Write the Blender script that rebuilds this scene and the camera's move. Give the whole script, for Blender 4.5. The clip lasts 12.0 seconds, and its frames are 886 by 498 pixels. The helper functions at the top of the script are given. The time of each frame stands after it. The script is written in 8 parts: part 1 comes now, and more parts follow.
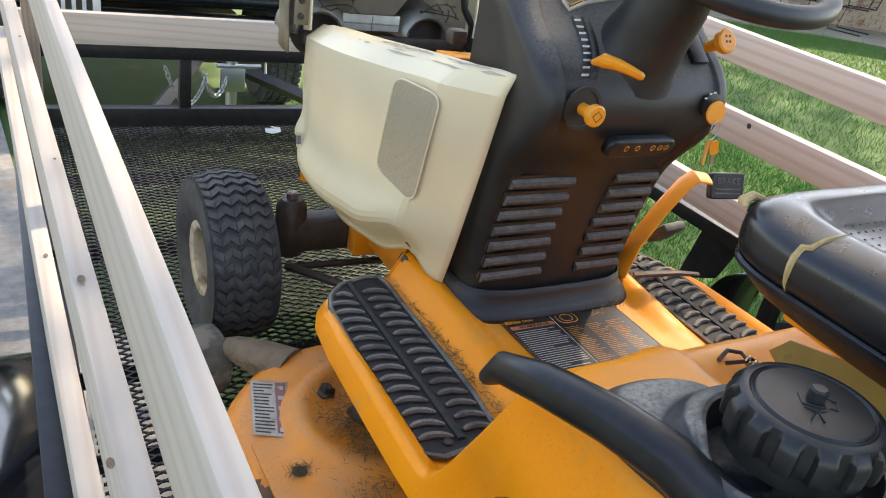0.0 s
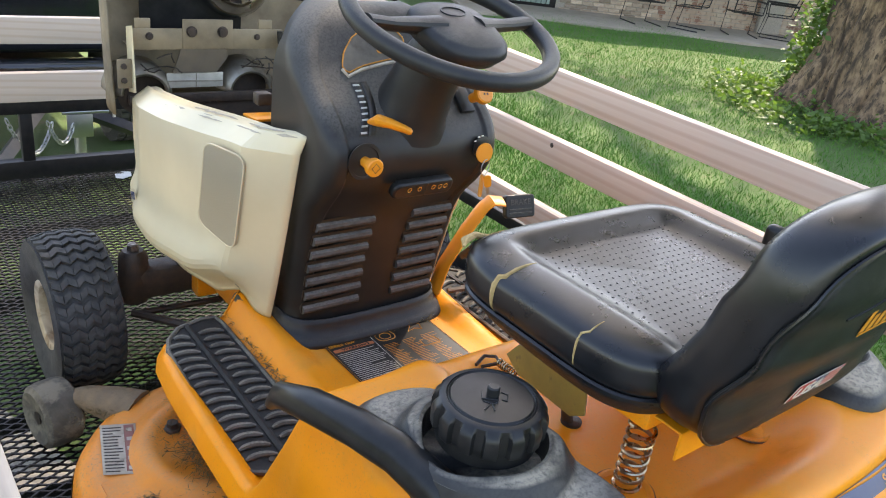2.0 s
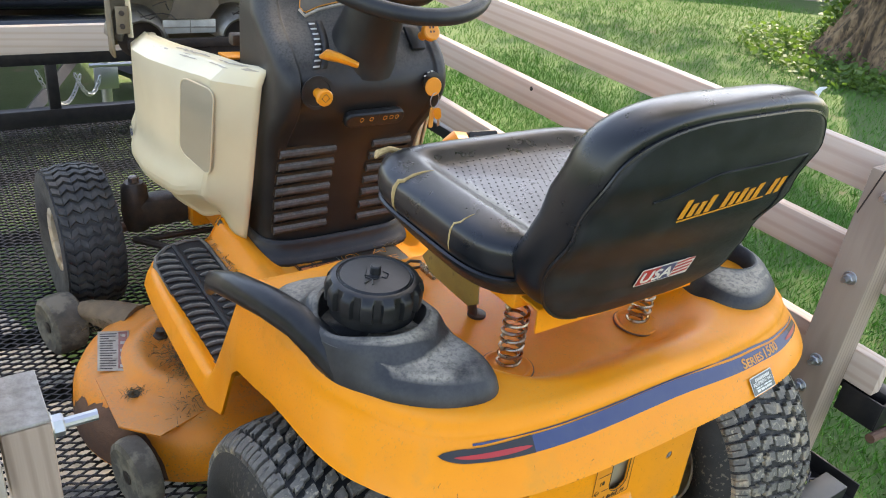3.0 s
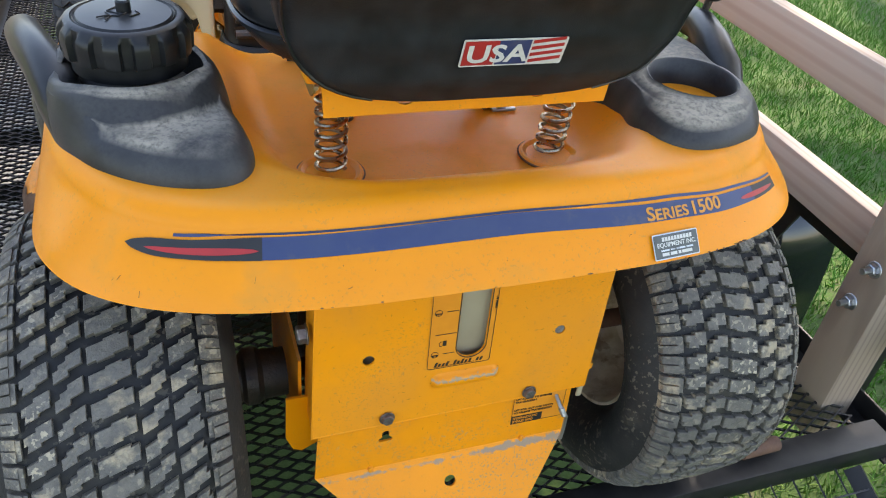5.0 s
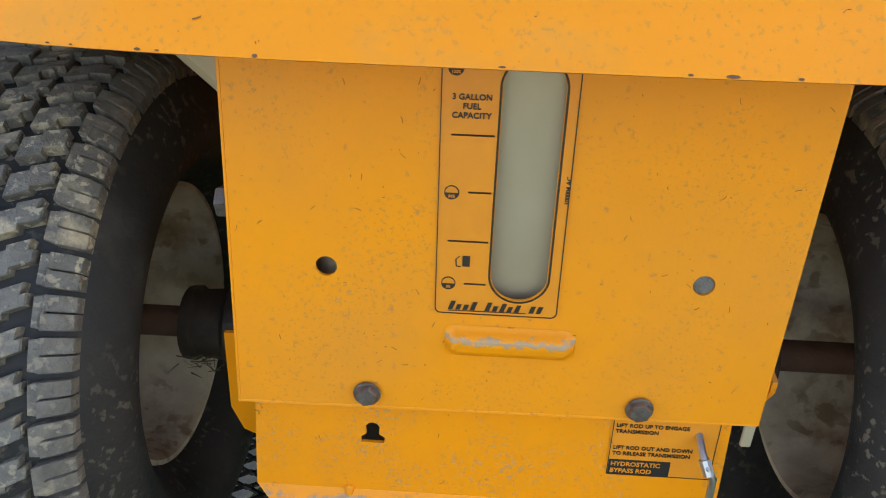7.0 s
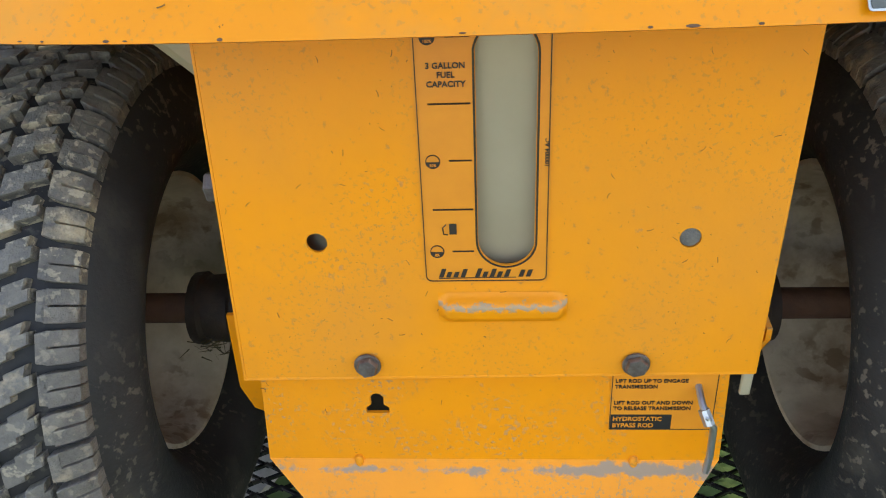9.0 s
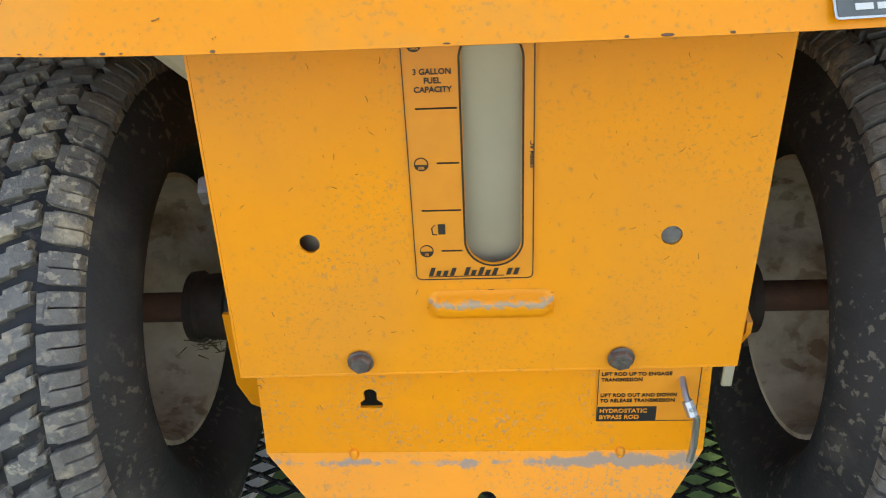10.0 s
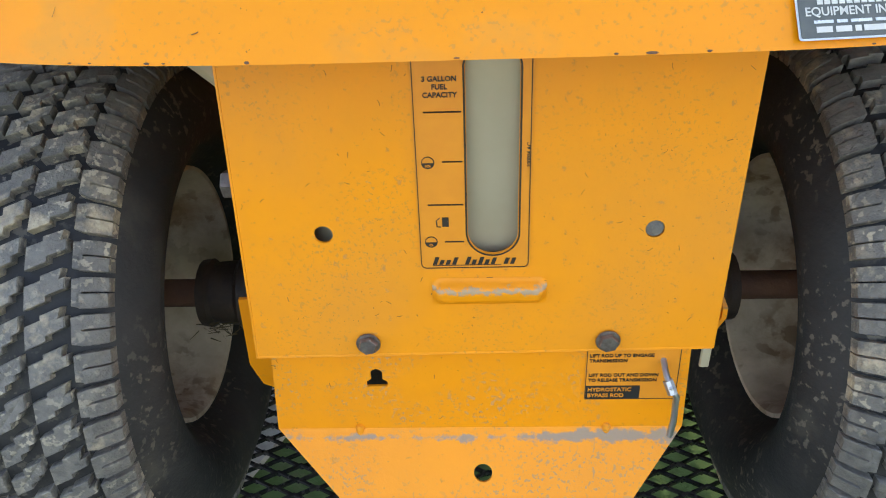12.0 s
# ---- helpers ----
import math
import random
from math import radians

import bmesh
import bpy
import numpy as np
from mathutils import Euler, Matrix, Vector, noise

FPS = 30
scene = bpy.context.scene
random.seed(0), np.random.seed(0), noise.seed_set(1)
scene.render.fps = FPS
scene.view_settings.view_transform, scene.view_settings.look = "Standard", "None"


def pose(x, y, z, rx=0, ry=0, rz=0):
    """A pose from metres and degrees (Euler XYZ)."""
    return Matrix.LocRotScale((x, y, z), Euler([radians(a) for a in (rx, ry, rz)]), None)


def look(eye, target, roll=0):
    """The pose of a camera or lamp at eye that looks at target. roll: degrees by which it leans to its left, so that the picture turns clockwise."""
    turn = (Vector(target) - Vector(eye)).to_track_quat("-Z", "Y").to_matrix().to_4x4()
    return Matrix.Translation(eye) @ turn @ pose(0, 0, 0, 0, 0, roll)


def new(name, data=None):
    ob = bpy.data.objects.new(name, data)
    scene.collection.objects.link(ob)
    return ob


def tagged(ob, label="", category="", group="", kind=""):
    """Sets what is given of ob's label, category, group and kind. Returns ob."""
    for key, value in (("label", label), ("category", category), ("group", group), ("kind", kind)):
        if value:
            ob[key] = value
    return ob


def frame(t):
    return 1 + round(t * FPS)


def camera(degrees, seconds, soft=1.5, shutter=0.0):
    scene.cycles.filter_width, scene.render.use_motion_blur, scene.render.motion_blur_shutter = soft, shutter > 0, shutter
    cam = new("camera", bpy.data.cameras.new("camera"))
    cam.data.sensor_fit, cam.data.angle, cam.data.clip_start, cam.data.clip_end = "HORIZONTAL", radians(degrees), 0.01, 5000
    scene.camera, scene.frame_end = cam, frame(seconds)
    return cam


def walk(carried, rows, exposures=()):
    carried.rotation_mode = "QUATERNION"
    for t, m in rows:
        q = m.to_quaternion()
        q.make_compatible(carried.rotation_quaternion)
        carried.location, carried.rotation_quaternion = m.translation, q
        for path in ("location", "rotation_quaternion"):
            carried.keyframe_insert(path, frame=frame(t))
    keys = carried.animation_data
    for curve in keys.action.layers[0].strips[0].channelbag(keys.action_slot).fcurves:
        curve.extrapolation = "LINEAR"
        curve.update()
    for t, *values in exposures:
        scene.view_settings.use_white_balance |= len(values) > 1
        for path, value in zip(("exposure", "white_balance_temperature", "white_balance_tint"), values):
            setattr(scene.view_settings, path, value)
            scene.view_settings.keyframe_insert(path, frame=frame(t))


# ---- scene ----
cam = camera(59.7, 12.0, soft=1.05)
PATH = [
    (0, (-0.919, -0.052, 1.133), (0.027, 1.465, 0.236), 10.0),
    (0.5, (-0.958, -0.176, 1.242), (-0.033, 1.296, 0.253), 6.1),
    (1, (-0.969, -0.152, 1.3), (0.139, 1.216, 0.351), 7.0),
    (1.5, (-0.954, -0.077, 1.27), (0.321, 1.183, 0.383), 8.3),
    (2, (-0.887, -0.266, 1.289), (0.293, 1.114, 0.451), 8.3),
    (2.5, (-0.819, -0.481, 1.317), (0.243, 0.978, 0.455), 7.5),
    (3, (-0.83, -0.533, 1.31), (0.241, 0.872, 0.371), 7.2),
    (3.5, (-0.8, -0.467, 1.284), (0.346, 0.795, 0.237), 8.7),
    (3.7, (-0.751, -0.469, 1.253), (0.408, 0.737, 0.156), 8.9),
    (5.3, (-0.211, -0.628, 1.028), (0.185, 0.925, -0.168), 4.9),
    (5.5, (-0.148, -0.602, 0.962), (0.104, 1.014, -0.19), 3.0),
    (6, (-0.035, -0.513, 0.764), (-0.05, 1.206, -0.259), -0.5),
    (6.5, (-0.03, -0.432, 0.71), (-0.076, 1.346, -0.204), -0.0),
    (7, (-0.029, -0.432, 0.695), (-0.104, 1.319, -0.269), 1.8),
    (9, (-0.006, -0.439, 0.695), (-0.133, 1.276, -0.325), -2.9),
    (9.5, (-0.006, -0.448, 0.692), (-0.117, 1.276, -0.315), -2.8),
    (10, (-0.001, -0.45, 0.707), (-0.115, 1.257, -0.33), -3.3),
    (10.5, (-0.001, -0.457, 0.709), (-0.113, 1.244, -0.336), -3.2),
    (11, (0.0, -0.465, 0.71), (-0.118, 1.23, -0.346), -3.1),
    (11.5, (-0.001, -0.475, 0.708), (-0.114, 1.226, -0.337), -2.8),
    (12, (-0.011, -0.492, 0.735), (-0.091, 1.2, -0.328), -2.4),
]
EXPOSURES = [(0.0, 2.26, 7800, 15), (0.5, 2.24, 7800, 16), (2.0, 2.34, 7850, 16), (2.5, 2.38, 7900, 16), (3.0, 2.34, 7900, 16), (3.7, 2.36, 7900, 16), (5.3, 2.24, 7700, 15), (6.5, 2.24, 7900, 17), (9.0, 2.35, 7850, 17), (12.0, 2.43, 7550, 17)]
walk(cam, [(t, look(eye, target, roll)) for t, eye, target, roll in PATH], exposures=EXPOSURES)

from mathutils.bvhtree import BVHTree

# ---- world, sun, exposure ----
SUN_ELEV, SUN_AZ = 49.0, 60.0        # degrees above the horizon; degrees from +y towards +x
world = bpy.data.worlds.new("sky_world")
scene.world = world
world.use_nodes = True
wn = world.node_tree
wn.nodes.clear()
sky = wn.nodes.new("ShaderNodeTexSky")
sky.sky_type, sky.sun_disc = "NISHITA", False
sky.sun_elevation, sky.sun_rotation = radians(SUN_ELEV), radians(SUN_AZ)
wbg, wout = wn.nodes.new("ShaderNodeBackground"), wn.nodes.new("ShaderNodeOutputWorld")
wbg.inputs["Strength"].default_value = 0.15
wn.links.new(sky.outputs[0], wbg.inputs["Color"])
wn.links.new(wbg.outputs[0], wout.inputs["Surface"])
sun = new("sun", bpy.data.lights.new("sun", "SUN"))
sun.data.energy, sun.data.angle, sun.data.color = 2.8, radians(1.0), (1.0, 0.95, 0.86)
sun_dir = Vector((math.sin(radians(SUN_AZ)) * math.cos(radians(SUN_ELEV)), math.cos(radians(SUN_AZ)) * math.cos(radians(SUN_ELEV)), math.sin(radians(SUN_ELEV))))
sun.matrix_world = look(sun_dir * 30, (0, 0, 0))


# ---- materials ----
def mat(name, col, rough=0.5, metal=0.0, col2=None, scale=30.0, amount=0.5, dirt=None, dirt_scale=6.0, dirt_level=0.55, bump=0.0, bump_scale=200.0,
        spec=0.5, stretch=(1, 1, 1), rough_var=0.1, coat=0.0, random_tint=0.0, sharp=0.12):
    """A surface with fine variation, a second scale of dirt or wear with its own shape, and fine relief."""
    m = bpy.data.materials.new(name)
    m.use_nodes = True
    nt = m.node_tree
    b = nt.nodes["Principled BSDF"]
    b.inputs["Metallic"].default_value = metal
    b.inputs["Specular IOR Level"].default_value = spec
    b.inputs["Coat Weight"].default_value = coat
    b.inputs["Coat Roughness"].default_value = 0.12
    tc, mp = nt.nodes.new("ShaderNodeTexCoord"), nt.nodes.new("ShaderNodeMapping")
    mp.inputs["Scale"].default_value = stretch
    nt.links.new(tc.outputs["Object"], mp.inputs["Vector"])

    def noise_node(sc, detail=5.0, rg=0.6):
        n = nt.nodes.new("ShaderNodeTexNoise")
        n.inputs["Scale"].default_value, n.inputs["Detail"].default_value, n.inputs["Roughness"].default_value = sc, detail, rg
        nt.links.new(mp.outputs[0], n.inputs["Vector"])
        return n.outputs["Fac"]

    def ramp(fac, lo, hi, a=0.0, c=1.0):
        r = nt.nodes.new("ShaderNodeMapRange")
        r.inputs["From Min"].default_value, r.inputs["From Max"].default_value = lo, hi
        r.inputs["To Min"].default_value, r.inputs["To Max"].default_value = a, c
        nt.links.new(fac, r.inputs["Value"])
        return r.outputs[0]

    def mix(fac, a, c):
        x = nt.nodes.new("ShaderNodeMix")
        x.data_type = "RGBA"
        for sock, v in ((x.inputs[0], fac), (x.inputs[6], a), (x.inputs[7], c)):
            if isinstance(v, (tuple, list)):
                sock.default_value = (*v, 1)
            elif isinstance(v, (int, float)):
                sock.default_value = v
            else:
                nt.links.new(v, sock)
        return x.outputs[2]

    fine = noise_node(scale)
    col2 = col2 or tuple(min(1, v * 0.75) for v in col)
    out = mix(ramp(fine, 0.5 - amount * 0.35, 0.5 + amount * 0.35), col, col2)
    if dirt:
        d = ramp(noise_node(dirt_scale, 7.0, 0.65), dirt_level, dirt_level + sharp)
        out = mix(d, out, dirt)
        rr = ramp(d, 0, 1, rough, min(1.0, rough + 0.35))
    else:
        rr = ramp(fine, 0.3, 0.7, max(0.02, rough - rough_var), min(1, rough + rough_var))
    if random_tint:
        oi = nt.nodes.new("ShaderNodeObjectInfo")
        hsv = nt.nodes.new("ShaderNodeHueSaturation")
        nt.links.new(ramp(oi.outputs["Random"], 0, 1, 1 - random_tint, 1 + random_tint), hsv.inputs["Value"])
        nt.links.new(out, hsv.inputs["Color"])
        out = hsv.outputs[0]
    nt.links.new(out, b.inputs["Base Color"])
    nt.links.new(rr, b.inputs["Roughness"])
    if bump:
        bp = nt.nodes.new("ShaderNodeBump")
        bp.inputs["Strength"].default_value, bp.inputs["Distance"].default_value = bump, 0.004
        nt.links.new(noise_node(bump_scale, 4.0), bp.inputs["Height"])
        nt.links.new(bp.outputs[0], b.inputs["Normal"])
    return m


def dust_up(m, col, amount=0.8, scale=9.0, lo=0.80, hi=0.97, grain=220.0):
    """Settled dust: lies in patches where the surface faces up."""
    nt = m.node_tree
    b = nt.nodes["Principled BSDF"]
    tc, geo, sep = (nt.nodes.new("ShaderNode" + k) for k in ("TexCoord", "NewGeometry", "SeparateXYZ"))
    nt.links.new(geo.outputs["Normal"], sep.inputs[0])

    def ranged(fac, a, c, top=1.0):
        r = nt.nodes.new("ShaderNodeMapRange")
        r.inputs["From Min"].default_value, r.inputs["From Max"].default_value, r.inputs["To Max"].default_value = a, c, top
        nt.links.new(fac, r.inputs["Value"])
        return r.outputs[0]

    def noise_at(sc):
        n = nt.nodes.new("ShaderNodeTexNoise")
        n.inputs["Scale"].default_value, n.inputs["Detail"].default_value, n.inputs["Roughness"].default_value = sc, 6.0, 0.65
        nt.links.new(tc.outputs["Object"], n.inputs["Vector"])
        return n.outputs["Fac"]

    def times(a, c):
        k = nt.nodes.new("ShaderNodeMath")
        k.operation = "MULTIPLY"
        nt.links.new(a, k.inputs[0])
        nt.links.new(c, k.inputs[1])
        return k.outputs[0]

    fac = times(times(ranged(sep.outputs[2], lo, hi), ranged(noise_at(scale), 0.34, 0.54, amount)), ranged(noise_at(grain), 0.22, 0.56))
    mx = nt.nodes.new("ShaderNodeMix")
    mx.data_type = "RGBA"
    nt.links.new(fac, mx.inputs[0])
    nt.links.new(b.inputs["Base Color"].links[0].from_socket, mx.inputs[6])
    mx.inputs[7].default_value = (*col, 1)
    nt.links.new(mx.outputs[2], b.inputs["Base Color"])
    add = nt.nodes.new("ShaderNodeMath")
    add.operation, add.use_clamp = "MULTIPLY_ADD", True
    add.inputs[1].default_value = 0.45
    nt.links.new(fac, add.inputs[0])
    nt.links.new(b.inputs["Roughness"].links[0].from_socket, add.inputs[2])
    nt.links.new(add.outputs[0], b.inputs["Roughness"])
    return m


def wear_band(m, col, z0, z1, scale=60.0, level=0.47, axis=2, amount=0.9):
    """Rubbed-off paint: ragged patches along a worn edge between two heights."""
    nt = m.node_tree
    b = nt.nodes["Principled BSDF"]
    tc, sep = nt.nodes.new("ShaderNodeTexCoord"), nt.nodes.new("ShaderNodeSeparateXYZ")
    nt.links.new(tc.outputs["Object"], sep.inputs[0])
    mid, half = (z0 + z1) / 2, (z1 - z0) / 2

    def math_node(op, a, c, clamp=False):
        k = nt.nodes.new("ShaderNodeMath")
        k.operation, k.use_clamp = op, clamp
        for sock, v in zip(k.inputs, (a, c)):
            if isinstance(v, (int, float)):
                sock.default_value = v
            else:
                nt.links.new(v, sock)
        return k.outputs[0]

    def noise_at(sc, detail):
        n = nt.nodes.new("ShaderNodeTexNoise")
        n.inputs["Scale"].default_value, n.inputs["Detail"].default_value, n.inputs["Roughness"].default_value = sc, detail, 0.7
        nt.links.new(tc.outputs["Object"], n.inputs["Vector"])
        return n.outputs["Fac"]

    away = math_node("DIVIDE", math_node("ABSOLUTE", math_node("SUBTRACT", sep.outputs[axis], mid), 0.0), half)
    rag = math_node("ADD", math_node("MULTIPLY", noise_at(scale, 8.0), 1.0), math_node("MULTIPLY", noise_at(scale * 0.22, 3.0), 0.7))
    fac = math_node("MULTIPLY", math_node("MULTIPLY", math_node("SUBTRACT", math_node("SUBTRACT", rag, math_node("MULTIPLY", away, 0.42)), level), 9.0, True), amount)
    mx = nt.nodes.new("ShaderNodeMix")
    mx.data_type = "RGBA"
    nt.links.new(fac, mx.inputs[0])
    nt.links.new(b.inputs["Base Color"].links[0].from_socket, mx.inputs[6])
    mx.inputs[7].default_value = (*col, 1)
    nt.links.new(mx.outputs[2], b.inputs["Base Color"])
    return m


def speckle(m, col, scale=320.0, level=0.66, patch=14.0, amount=0.8, width=0.06):
    """Fine grime: small dots that gather in patches."""
    nt = m.node_tree
    b = nt.nodes["Principled BSDF"]
    tc = nt.nodes.new("ShaderNodeTexCoord")

    def ranged(sc, lo, hi, top, detail):
        n, r = nt.nodes.new("ShaderNodeTexNoise"), nt.nodes.new("ShaderNodeMapRange")
        n.inputs["Scale"].default_value, n.inputs["Detail"].default_value = sc, detail
        nt.links.new(tc.outputs["Object"], n.inputs["Vector"])
        r.inputs["From Min"].default_value, r.inputs["From Max"].default_value, r.inputs["To Max"].default_value = lo, hi, top
        nt.links.new(n.outputs["Fac"], r.inputs["Value"])
        return r.outputs[0]

    k = nt.nodes.new("ShaderNodeMath")
    k.operation = "MULTIPLY"
    nt.links.new(ranged(scale, level, level + width, 1.0, 3.0), k.inputs[0])
    nt.links.new(ranged(patch, 0.42, 0.62, amount, 4.0), k.inputs[1])
    mx = nt.nodes.new("ShaderNodeMix")
    mx.data_type = "RGBA"
    nt.links.new(k.outputs[0], mx.inputs[0])
    nt.links.new(b.inputs["Base Color"].links[0].from_socket, mx.inputs[6])
    mx.inputs[7].default_value = (*col, 1)
    nt.links.new(mx.outputs[2], b.inputs["Base Color"])
    return m


def wood(name, light, dark, axis=1, rough=0.7, ring=26.0):
    """Sawn board: long grain along an axis, growth lines, faint stains."""
    m = mat(name, light, rough, col2=tuple(v * 0.86 for v in light), scale=9.0, bump=0.25, bump_scale=60.0, stretch=tuple(0.06 if k == axis else 1.0 for k in range(3)))
    nt = m.node_tree
    b = nt.nodes["Principled BSDF"]
    tc, mp, wv, rp, mx = (nt.nodes.new("ShaderNode" + k) for k in ("TexCoord", "Mapping", "TexWave", "MapRange", "Mix"))
    mp.inputs["Scale"].default_value = tuple(0.035 if k == axis else 1.0 for k in range(3))
    mp.inputs["Rotation"].default_value = (0.9, 0.25, 0.6) if axis == 1 else (0.3, 0.7, 0.2)
    nt.links.new(tc.outputs["Object"], mp.inputs["Vector"])
    nt.links.new(mp.outputs[0], wv.inputs["Vector"])
    wv.inputs["Scale"].default_value, wv.inputs["Distortion"].default_value, wv.inputs["Detail"].default_value = ring, 3.0, 2.0
    wv.inputs["Detail Scale"].default_value = 0.8
    rp.inputs["From Min"].default_value, rp.inputs["From Max"].default_value, rp.inputs["To Max"].default_value = 0.5, 1.0, 0.42
    nt.links.new(wv.outputs["Fac"], rp.inputs["Value"])
    mx.data_type = "RGBA"
    old = b.inputs["Base Color"].links[0].from_socket
    nt.links.new(rp.outputs[0], mx.inputs[0])
    nt.links.new(old, mx.inputs[6])
    mx.inputs[7].default_value = (*dark, 1)
    nt.links.new(mx.outputs[2], b.inputs["Base Color"])
    return m


